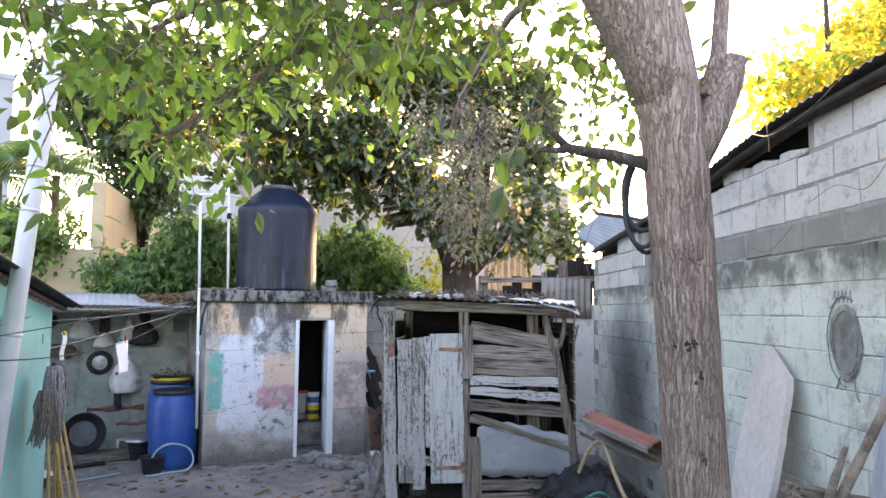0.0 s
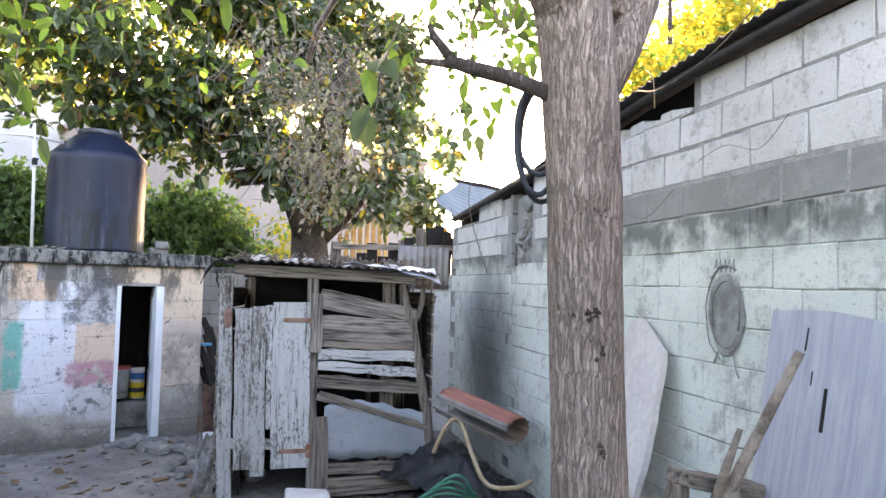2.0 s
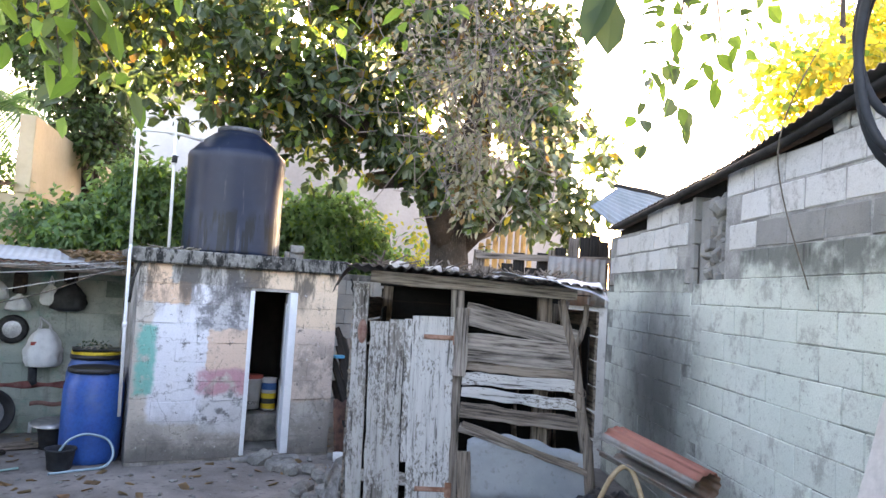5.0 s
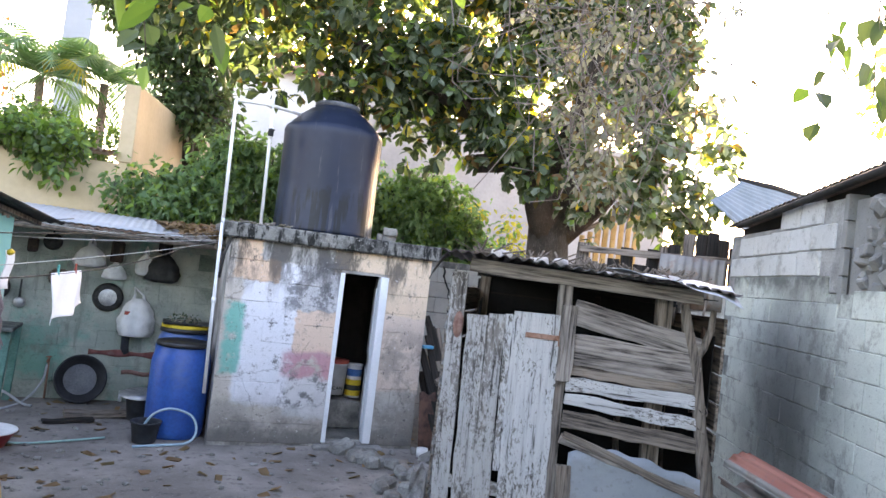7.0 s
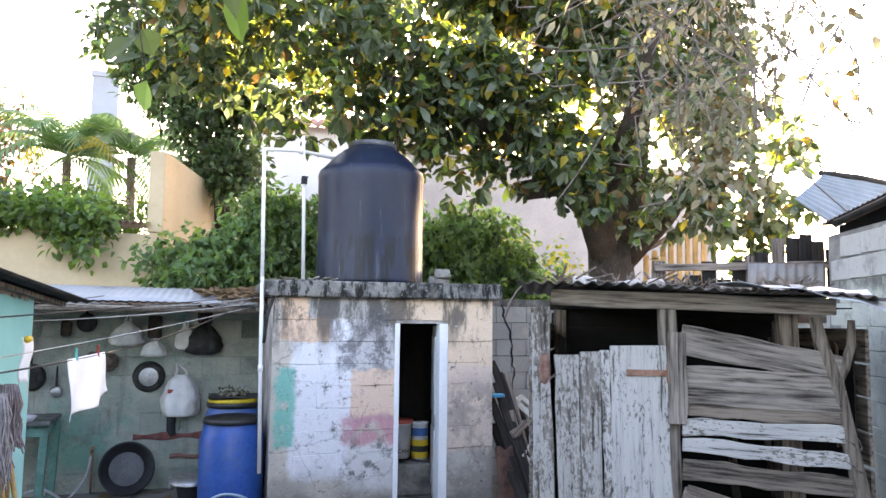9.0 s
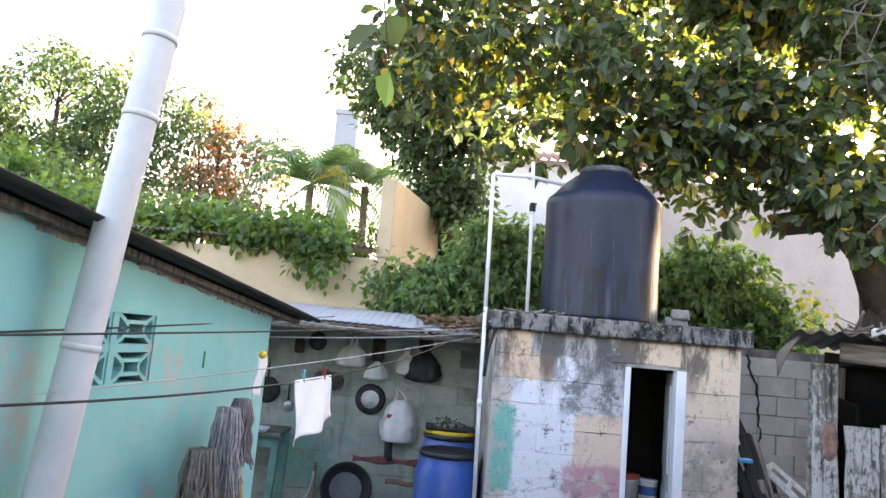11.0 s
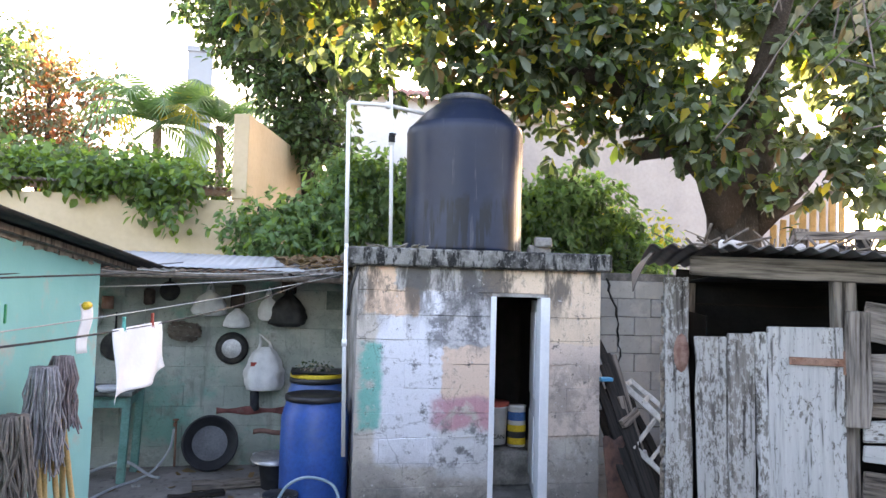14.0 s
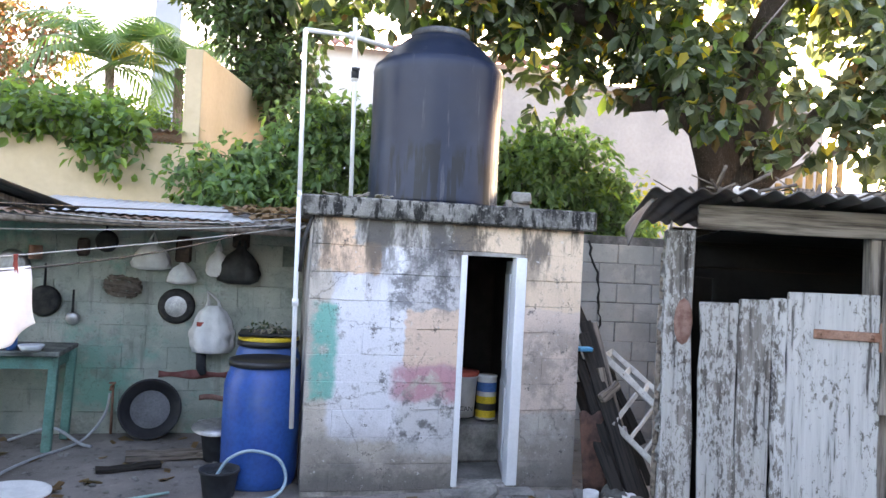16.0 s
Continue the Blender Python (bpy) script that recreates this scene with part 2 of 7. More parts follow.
def bark_mat(name, a, b, groove=1.0):
    """Bark: long wandering ridges with dark fissures between them, and rough flakes."""
    k = Mat(name, 0.95, 0, 0.15)
    wv = k.n("ShaderNodeVectorMath")
    k.put(wv.inputs[0], k.scaled(k.pos, 46, 46, 6.5))
    k.put(wv.inputs[1], k.scaled(k.noise(6, 4, 0.6, colour=True), 1.6, 1.6, 1.6))
    n1 = k.noise(1.0, 3, 0.55, wv.outputs[0])
    n2 = k.noise(2.4, 4, 0.6, wv.outputs[0])
    f1 = k.step(k.math("ABSOLUTE", k.math("SUBTRACT", n1, 0.5)), 0.004, 0.075)
    f2 = k.step(k.math("ABSOLUTE", k.math("SUBTRACT", n2, 0.5)), 0.0, 0.07)
    c = k.mix(k.step(k.noise(1.7, 5), 0.32, 0.68), a, b)
    c = k.mix(k.math("MULTIPLY", k.step(k.noise(40, 5, 0.7), 0.48, 0.66), 0.45), c, k.mix(0.5, c, (0.10, 0.08, 0.07)))
    c = k.mix(k.math("MULTIPLY", k.step(n2, 0.52, 0.72), 0.4), c, k.mix(0.5, c, (0.62, 0.52, 0.46)))
    c = k.mix(k.math("MULTIPLY", k.math("SUBTRACT", 1.0, f2), 0.22), c, (0.10, 0.075, 0.062))
    c = k.mix(k.math("MULTIPLY", k.math("SUBTRACT", 1.0, f1), 0.5), c, (0.09, 0.066, 0.055))
    k.colour(c)
    k.bump(k.math("ADD", k.math("ADD", f1, k.math("MULTIPLY", f2, 0.5)), k.math("MULTIPLY", k.noise(60, 4), 0.3)), 0.9 * groove, 0.014)
    return k.m


bark = bark_mat("bark", (0.36, 0.262, 0.217), (0.53, 0.405, 0.345), 0.9)
bark_stub = bark_mat("bark_stub", (0.10, 0.08, 0.07), (0.20, 0.165, 0.145))
bark_dark = bark_mat("bark_dark", (0.05, 0.042, 0.034), (0.12, 0.10, 0.085))
twig = simple("twig", (0.10, 0.08, 0.06), (0.2, 0.16, 0.13), 20, 0.95)

# earth of the yard: grey, trodden, with damp and dusty patches
k = Mat("earth", 0.97, 0, 0.1)
c = k.mix(k.step(k.noise(1.1, 5, 0.6), 0.35, 0.68), (0.165, 0.148, 0.135), (0.275, 0.25, 0.23))
c = k.mix(k.step(k.noise(9, 5, 0.7), 0.52, 0.75), c, (0.07, 0.062, 0.058))
c = k.mix(k.step(k.noise(60, 3, 0.6), 0.62, 0.72), c, (0.32, 0.30, 0.28))
k.colour(c)
k.bump(k.math("ADD", k.noise(14, 6, 0.7), k.math("MULTIPLY", k.noise(70, 3), 0.5)), 0.7, 0.02)
earth = k.m


def masonry(name, base, tone, stain_line=None, gloss=0.9, smoke=None):
    """Painted concrete blocks, patchy and weathered; darker run marks above stain_line."""
    k = Mat(name, gloss, 0, 0.2)
    c = k.mix(k.step(k.noise(1.6, 5), 0.3, 0.7), base, tone)
    c = k.mix(k.math("MULTIPLY", k.rand(), 0.35), c, k.mix(0.5, c, (0.30, 0.33, 0.30)))
    c = k.mix(k.math("MULTIPLY", k.step(k.noise(4.2, 8, 0.75), 0.51, 0.64), 0.7), c, (0.30, 0.29, 0.265))
    c = k.mix(k.math("MULTIPLY", k.step(k.noise(26, 5, 0.7), 0.58, 0.72), 0.6), c, (0.13, 0.125, 0.115))
    if stain_line is not None:
        x, y, z = k.xyz()
        top = k.math("SUBTRACT", 1.0, k.step(z, stain_line + 0.2, stain_line + 0.26))
        zz = k.math("ADD", z, k.math("MULTIPLY", k.math("SUBTRACT", k.noise(3.3, 6, 0.65), 0.5), 0.5))
        film = k.math("MULTIPLY", k.step(zz, stain_line - 0.10, stain_line + 0.10), k.step(k.noise(4.6, 5, 0.6), 0.26, 0.52))
        c = k.mix(k.math("MULTIPLY", k.math("MULTIPLY", film, top), 0.88), c, (0.115, 0.12, 0.11))
        runs = k.math("MULTIPLY", k.step(k.noise(1.0, 5, 0.6, k.scaled(k.pos, 8, 8, 1.0)), 0.53, 0.66), k.step(k.noise(2.1, 3), 0.42, 0.6))
        c = k.mix(k.math("MULTIPLY", k.math("MULTIPLY", runs, k.step(zz, stain_line - 0.02, stain_line + 0.14)), k.math("MULTIPLY", top, 0.95)), c, (0.03, 0.032, 0.028))
    if smoke:
        dv = k.n("ShaderNodeVectorMath")
        dv.operation = "DISTANCE"
        k.put(dv.inputs[0], k.scaled(k.pos, 1, 1, 0.8))
        dv.inputs[1].default_value = smoke
        far = k.math("ADD", dv.outputs["Value"], k.math("MULTIPLY", k.noise(2.2, 5), 0.9))
        c = k.mix(k.math("MULTIPLY", k.math("SUBTRACT", 1.0, k.step(far, 0.55, 1.75)), 0.8), c, (0.09, 0.09, 0.095))
    c = k.cracked(c, (0.12, 0.118, 0.11), 2.2, 0.006, 0.28)
    k.colour(c)
    g = k.math("ADD", k.noise(9, 6, 0.65), k.math("MULTIPLY", k.noise(90, 3), 0.35))
    k.bump(g, 0.55, 0.012)
    return k.m


wall_green = masonry("wall_green", (0.56, 0.60, 0.535), (0.64, 0.665, 0.60), 2.14, smoke=(6.0, 5.55, 0.98))
block_pale = masonry("block_pale", (0.56, 0.55, 0.53), (0.65, 0.64, 0.62))
block_grey = masonry("block_grey", (0.20, 0.197, 0.19), (0.29, 0.283, 0.272))
mortar_pale = simple("mortar_pale", (0.17, 0.175, 0.16), (0.50, 0.52, 0.47), 4, 0.95)
mortar_grey = simple("mortar_grey", (0.26, 0.255, 0.245), (0.42, 0.41, 0.39), 5, 0.95)
k = Mat("back_green", 0.93, 0, 0.2)
c = k.mix(k.step(k.noise(2.2, 6, 0.65), 0.36, 0.64), (0.27, 0.31, 0.27), (0.42, 0.43, 0.38))
c = k.mix(k.math("MULTIPLY", k.step(k.noise(1.15, 6, 0.7), 0.50, 0.66), 0.75), c, (0.12, 0.34, 0.275))
c = k.mix(k.math("MULTIPLY", k.step(k.noise(3.1, 7, 0.75), 0.55, 0.68), 0.6), c, (0.17, 0.18, 0.16))
c = k.mix(k.math("MULTIPLY", k.step(k.noise(24, 6, 0.75), 0.58, 0.66), 0.5), c, (0.11, 0.115, 0.105))
c = k.mix(k.math("MULTIPLY", k.step(k.noise(1.0, 5, 0.65, k.scaled(k.pos, 9, 9, 1.1)), 0.56, 0.68), 0.45), c, (0.13, 0.14, 0.125))
k.colour(k.cracked(c, (0.10, 0.10, 0.09), 2.4, 0.006, 0.3))
k.bump(k.math("ADD", k.noise(9, 6, 0.65), k.math("MULTIPLY", k.noise(90, 3), 0.35)), 0.6, 0.012)
back_green = k.m
concrete = simple("concrete", (0.16, 0.155, 0.145), (0.30, 0.29, 0.27), 3.5, 0.95, dirt=(0.06, 0.06, 0.055), bump=0.6)
plaster_cream = simple("plaster_cream", (0.47, 0.375, 0.25), (0.53, 0.43, 0.30), 1.2, 0.9, bump=0.12, dirt=(0.40, 0.32, 0.22), speck=0.08)
plaster_white = simple("plaster_white", (0.32, 0.285, 0.265), (0.38, 0.34, 0.315), 0.8, 0.9, bump=0.12, dirt=(0.28, 0.25, 0.235), speck=0.12)
white_paint = simple("white_paint", (0.66, 0.68, 0.71), (0.74, 0.75, 0.77), 3, 0.55, bump=0.12, speck=0.08)
pvc = simple("pvc", (0.62, 0.63, 0.635), (0.70, 0.70, 0.70), 2.5, 0.5, bump=0.0, speck=0.03)
# near-black that stands for shade inside rooms, under the eave, in holes
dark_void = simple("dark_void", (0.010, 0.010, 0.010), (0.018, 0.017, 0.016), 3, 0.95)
tar = simple("tar", (0.022, 0.021, 0.02), (0.05, 0.046, 0.042), 4, 0.9)
black_plastic = simple("black_plastic", (0.012, 0.012, 0.014), (0.022, 0.022, 0.025), 3, 0.45, bump=0.08, spec=0.5)
rubber = simple("rubber", (0.02, 0.022, 0.027), (0.04, 0.045, 0.055), 8, 0.7, bump=0.1)
rust = simple("rust", (0.26, 0.12, 0.075), (0.40, 0.23, 0.17), 12, 0.9, bump=0.4)
red_paint = simple("red_paint", (0.36, 0.055, 0.04), (0.46, 0.09, 0.06), 6, 0.7)
green_plastic = simple("green_plastic", (0.0, 0.26, 0.10), (0.01, 0.33, 0.13), 6, 0.45, bump=0.05)
teal_table = simple("teal_table", (0.10, 0.26, 0.22), (0.16, 0.34, 0.29), 5, 0.75, dirt=(0.10, 0.13, 0.12))
white_cloth = simple("white_cloth", (0.76, 0.76, 0.76), (0.82, 0.82, 0.82), 5, 0.95, bump=0.1, speck=0.05)
bag_white = simple("bag_white", (0.62, 0.62, 0.62), (0.74, 0.74, 0.74), 9, 0.5, bump=0.3, speck=0.1)
mop_grey = simple("mop_grey", (0.30, 0.28, 0.29), (0.46, 0.43, 0.44), 30, 0.95, bump=0.5)
mop_brown = simple("mop_brown", (0.20, 0.17, 0.15), (0.29, 0.25, 0.22), 30, 0.95, bump=0.5)
broom_wood = simple("broom_wood", (0.45, 0.29, 0.11), (0.56, 0.38, 0.17), 8, 0.7)
aluminium = simple("aluminium", (0.45, 0.45, 0.46), (0.62, 0.62, 0.62), 14, 0.45, 0.8, bump=0.15, dirt=(0.2, 0.19, 0.18))
soot = simple("soot", (0.02, 0.02, 0.02), (0.05, 0.048, 0.045), 14, 0.8)

# turquoise house paint with worn, rubbed patches
k = Mat("turquoise", 0.85, 0, 0.2)
c = k.mix(k.step(k.noise(0.9, 4), 0.3, 0.7), (0.18, 0.46, 0.44), (0.25, 0.545, 0.52))
c = k.mix(k.math("MULTIPLY", k.step(k.noise(2.2, 7, 0.65), 0.53, 0.63), 0.7), c, (0.42, 0.37, 0.33))
c = k.mix(k.math("MULTIPLY", k.step(k.noise(34, 4), 0.64, 0.74), 0.4), c, (0.3, 0.48, 0.46))
k.colour(c)
k.bump(k.noise(7, 6, 0.6), 0.4, 0.012)
turquoise = k.m

# galvanised sheet: dull zinc with stains
def zinc_mat(name, a, b, rusty, amount):
    k = Mat(name, 0.5, 0.3, 0.4)
    c = k.mix(k.step(k.noise(3, 5), 0.3, 0.7), a, b)
    c = k.mix(k.math("MULTIPLY", k.step(k.noise(2.3, 8, 0.7), amount, amount + 0.14), 0.85), c, rusty)
    c = k.mix(k.math("MULTIPLY", k.step(k.noise(22, 4), 0.55, 0.75), 0.4), c, (0.12, 0.11, 0.105))
    k.colour(c)
    k.rough(k.math("ADD", 0.42, k.math("MULTIPLY", k.noise(6, 3), 0.35)))
    k.bump(k.noise(5, 4), 0.25, 0.02)
    return k.m


zinc = zinc_mat("zinc", (0.44, 0.47, 0.50), (0.56, 0.58, 0.60), (0.30, 0.27, 0.25), 0.56)
zinc_dull = zinc_mat("zinc_dull", (0.30, 0.325, 0.35), (0.38, 0.40, 0.425), (0.25, 0.24, 0.235), 0.54)
zinc_old = zinc_mat("zinc_old", (0.18, 0.165, 0.15), (0.28, 0.26, 0.24), (0.20, 0.11, 0.07), 0.46)
zinc_dark = zinc_mat("zinc_dark", (0.055, 0.052, 0.05), (0.10, 0.095, 0.09), (0.09, 0.06, 0.045), 0.5)
zinc_red = zinc_mat("zinc_red", (0.26, 0.09, 0.065), (0.36, 0.15, 0.11), (0.30, 0.27, 0.26), 0.6)

# weathered boards: grey grain along the board's own length (local z), some with old white paint
def board_mat(name, a, b, paint=None, amount=0.5, stain=(0.10, 0.092, 0.085)):
    k = Mat(name, 0.93, 0, 0.15)
    v = k.local()
    off = k.n("ShaderNodeVectorMath")
    off.operation = "ADD"
    k.put(off.inputs[0], v)
    sc = k.scaled(k.n("ShaderNodeObjectInfo").outputs["Location"], 7.1, 3.3, 5.7)
    k.put(off.inputs[1], sc)
    grain = k.noise(1.0, 6, 0.65, k.scaled(off.outputs[0], 42, 42, 2.4))
    big = k.noise(1.0, 4, 0.6, k.scaled(off.outputs[0], 7, 7, 1.6))
    c = k.mix(k.step(grain, 0.36, 0.62), k.mix(0.35, a, (0.03, 0.027, 0.025)), b)
    c = k.mix(k.math("MULTIPLY", k.rand(), 0.5), c, k.mix(0.5, c, stain))
    c = k.mix(k.math("MULTIPLY", k.step(big, 0.55, 0.75), 0.6), c, stain)
    if paint:
        flake = k.math('ADD', k.noise(1.0, 9, 0.8, k.scaled(off.outputs[0], 58, 58, 24.0)), k.math('MULTIPLY', k.math('SUBTRACT', k.noise(1.0, 3, 0.5, k.scaled(off.outputs[0], 6, 6, 2.5)), 0.5), 0.5))
        c = k.mix(k.math("MULTIPLY", k.step(flake, amount, amount + 0.02), 0.92), c, k.mix(k.step(grain, 0.3, 0.6), k.mix(0.35, paint, (0.2, 0.19, 0.185)), paint))
    c = k.mix(k.math("MULTIPLY", k.math("SUBTRACT", 1.0, k.step(grain, 0.33, 0.42)), 0.8), c, (0.026, 0.022, 0.02))
    k.colour(c)
    k.bump(grain, 0.7, 0.008)
    return k.m


wood_grey = board_mat("wood_grey", (0.175, 0.145, 0.125), (0.36, 0.312, 0.275))
wood_brown = board_mat("wood_brown", (0.13, 0.10, 0.08), (0.27, 0.22, 0.18))
wood_white = board_mat("wood_white", (0.11, 0.095, 0.085), (0.26, 0.235, 0.215), (0.42, 0.405, 0.39), 0.475)
wood_whiter = board_mat("wood_whiter", (0.11, 0.098, 0.088), (0.24, 0.22, 0.20), (0.52, 0.51, 0.50), 0.415)
wood_dark = board_mat("wood_dark", (0.012, 0.011, 0.010), (0.04, 0.034, 0.03), stain=(0.02, 0.018, 0.016))


# ---- the setting ----
GX = [-400, -120, -40, -15, -6] + [-3 + 0.15 * i for i in range(81)] + [12, 20, 45, 120, 400]
GY = [-400, -120, -40, -15, -8] + [-6 + 0.15 * i for i in range(121)] + [14, 20, 45, 120, 400]
verts = [(x, y, ground_z(x, y)) for y in GY for x in GX]
nx = len(GX)
faces = [(j * nx + i, j * nx + i + 1, (j + 1) * nx + i + 1, (j + 1) * nx + i) for j in range(len(GY) - 1) for i in range(nx - 1)]
ground = new("ground", raw_mesh("ground", verts, faces, [earth], smooth=True))
tagged(ground, "grey trodden earth yard with dust and damp patches", "ground", kind="structure")

# the long boundary wall: a line through WC in direction WU, s metres along it, its face towards the yard
WC, WU, WN = Vector((5.0, 3.40, 0)), Vector((0.425, 0.905, 0)).normalized(), Vector((-0.905, 0.425, 0)).normalized()
WALL = Matrix((( WU.x, -WN.x, 0, WC.x), (WU.y, -WN.y, 0, WC.y), (0, 0, 1, 0), (0, 0, 0, 1)))   # local: x along, y into the wall, z up


def block_mesh(name, l, h, d, mat, jit=0.0035, bevel=0.006):
    return Build().box((-l / 2, 0, -h / 2), (l / 2, d, h / 2), bevel=bevel, jit=jit).mesh(name, mat)


def top_of(s):
    """Height of the boundary wall's top along it."""
    if s > 1.62:
        return 2.84 if s < 2.72 else 2.70
    if s > 1.05:
        return 2.12
    return 2.93 if s > -1.5 else 3.16


wall_right = new("wall_right", Build().box((-9.5, 0.009, -0.3), (4.05, 0.15, 2.10), WALL).mesh("wall_core", mortar_pale))

tagged(wall_right, "long pale green painted concrete block wall, streaked black", "wall", kind="structure")
upper = Build().box((-9.5, 0.009, 2.11), (1.04, 0.15, 2.92), WALL).box((-9.5, 0.009, 2.92), (-1.52, 0.15, 3.12), WALL).box((1.64, 0.02, 2.11), (2.72, 0.15, 2.80), WALL).box((2.72, 0.02, 2.11), (4.05, 0.15, 2.66), WALL)
upper.part("wall_top_core", wall_right, mortar_grey)

# the booth
BX0, BX1, BY, BH = 1.80, 3.90, 8.40, 2.03
DX0, DX1, DZ0, DZ1 = 2.93, 3.43, 0.05, 1.80
k = Mat("slab_dark", 0.95, 0, 0.2)
c = k.mix(k.step(k.noise(3.5, 6, 0.7), 0.36, 0.62), (0.045, 0.044, 0.042), (0.24, 0.235, 0.22))
c = k.mix(k.step(k.noise(1.0, 6, 0.7, k.scaled(k.pos, 13, 13, 4)), 0.47, 0.58), c, (0.022, 0.022, 0.021))
c = k.mix(k.math("MULTIPLY", k.step(k.noise(28, 6, 0.75), 0.56, 0.64), 0.7), c, (0.34, 0.33, 0.31))
k.colour(k.cracked(c, (0.02, 0.02, 0.02), 4.0, 0.012, 0.8))
k.bump(k.math("ADD", k.noise(14, 7, 0.75), k.math("MULTIPLY", k.noise(70, 4), 0.5)), 0.9, 0.02)
slab_dark = k.m
booth = empty("wash_hut", pose(BX0, BY, 0), "small painted concrete block hut with flat slab roof and narrow door", "hut")

k = Mat("hut_paint", 0.9, 0, 0.2)
warp = k.noise(5, 5, 0.65, colour=True)
mv = k.n("ShaderNodeVectorMath")
mv.operation = "MULTIPLY_ADD"
k.put(mv.inputs[0], warp)
mv.inputs[1].default_value, mv.inputs[2].default_value = (0.16, 0.16, 0.16), (-0.08, -0.08, -0.08)
av = k.n("ShaderNodeVectorMath")
k.put(av.inputs[0], k.pos), k.put(av.inputs[1], mv.outputs[0])
X, Y, Z = k.xyz(av.outputs[0])


def patch(x0, x1, z0, z1, soft=0.015):
    a = k.math("MULTIPLY", k.step(X, x0 - soft, x0 + soft), k.math("SUBTRACT", 1.0, k.step(X, x1 - soft, x1 + soft)))
    b = k.math("MULTIPLY", k.step(Z, z0 - soft, z0 + soft), k.math("SUBTRACT", 1.0, k.step(Z, z1 - soft, z1 + soft)))
    return k.math("MULTIPLY", a, b)


c = k.mix(k.step(k.noise(2.0, 5), 0.35, 0.65), (0.46, 0.41, 0.36), (0.56, 0.50, 0.44))
PEACH, CHALK, LINTEL = (0.70, 0.485, 0.345), (0.71, 0.71, 0.75), (0.69, 0.53, 0.395)
for rect, tone in (((1.96, 2.52, 0.40, 1.82, 0.03), CHALK), ((2.48, 2.95, 0.30, 0.72, 0.04), (0.60, 0.59, 0.60)), ((1.86, 2.30, 1.63, 1.84), PEACH), ((1.86, 2.12, 1.82, 2.1), PEACH), ((2.12, 2.88, 1.84, 2.1), (0.38, 0.365, 0.35)),
                   ((2.50, 2.95, 1.38, 1.84, 0.02), (0.50, 0.49, 0.50)), ((2.50, 2.95, 0.95, 1.38, 0.01), (0.69, 0.51, 0.40)), ((2.84, 4.0, 1.79, 2.1), LINTEL), ((3.40, 4.0, 1.40, 1.80), LINTEL),
                   ((3.40, 4.0, 1.02, 1.40), (0.63, 0.50, 0.425)), ((3.40, 4.0, 0.60, 1.02), (0.56, 0.45, 0.39)), ((3.4, 4.0, 0.1, 0.60), (0.44, 0.405, 0.37))):
    c = k.mix(k.math("MULTIPLY", patch(*rect), 0.95), c, tone)
pink = k.math("MULTIPLY", patch(2.44, 2.95, 0.70, 0.96, 0.04), k.step(k.noise(7, 4), 0.32, 0.50))
c = k.mix(k.math("MULTIPLY", pink, 0.85), c, (0.50, 0.24, 0.28))
teal = k.math("MULTIPLY", patch(1.83, 2.01, 0.70, 1.40, 0.03), k.step(k.noise(5, 3), 0.22, 0.42))
c = k.mix(k.math("MULTIPLY", teal, 0.9), c, (0.13, 0.44, 0.37))
soot_run = k.noise(1.0, 7, 0.7, k.scaled(k.pos, 6, 6, 1.6))
drip = k.math("MULTIPLY", k.step(soot_run, 0.43, 0.56), k.step(k.math("ADD", Z, k.math("MULTIPLY", soot_run, 0.9)), 1.92, 2.40))
c = k.mix(k.math("MULTIPLY", drip, 0.85), c, (0.07, 0.065, 0.06))
grey_run = k.math("MULTIPLY", patch(2.32, 2.95, 1.36, 1.95, 0.10), k.step(k.noise(4.5, 8, 0.78), 0.47, 0.58))
c = k.mix(k.math("MULTIPLY", grey_run, 0.8), c, (0.10, 0.10, 0.105))
smear = k.math("MULTIPLY", patch(2.44, 2.95, 0.38, 0.74, 0.08), k.step(k.noise(5.5, 7, 0.75), 0.50, 0.60))
c = k.mix(k.math("MULTIPLY", smear, 0.8), c, (0.09, 0.09, 0.092))
low = k.math("SUBTRACT", 1.0, k.step(k.math("ADD", Z, k.math("MULTIPLY", k.noise(3.5, 7, 0.7), 1.3)), 0.72, 1.35))
c = k.mix(k.math("MULTIPLY", low, 0.6), c, (0.19, 0.18, 0.17))
c = k.mix(k.math("MULTIPLY", k.step(k.noise(11, 8, 0.78), 0.56, 0.64), 0.5), c, (0.14, 0.132, 0.125))
c = k.mix(k.math("MULTIPLY", k.step(k.noise(5, 8, 0.8), 0.60, 0.66), 0.5), c, (0.10, 0.095, 0.09))
foot = k.math("SUBTRACT", 1.0, k.step(k.math("ADD", Z, k.math("MULTIPLY", k.noise(6, 7, 0.75), 0.6)), 0.36, 0.62))
c = k.mix(k.math("MULTIPLY", foot, 0.7), c, (0.095, 0.09, 0.086))
worn = k.math("MULTIPLY", patch(3.42, 4.0, 0.0, 1.25, 0.15), k.step(k.noise(4.0, 8, 0.75), 0.40, 0.56))
c = k.mix(k.math("MULTIPLY", worn, 0.65), c, (0.22, 0.195, 0.175))
c = k.cracked(c, (0.07, 0.065, 0.06), 2.6, 0.009, 0.45)
chip = k.step(k.noise(7, 9, 0.82), 0.595, 0.615)
c = k.mix(k.math("MULTIPLY", chip, 0.8), c, (0.085, 0.08, 0.078))
c = k.mix(k.math("MULTIPLY", k.step(k.noise(19, 6, 0.75), 0.62, 0.68), 0.6), c, (0.62, 0.60, 0.58))
k.colour(c)
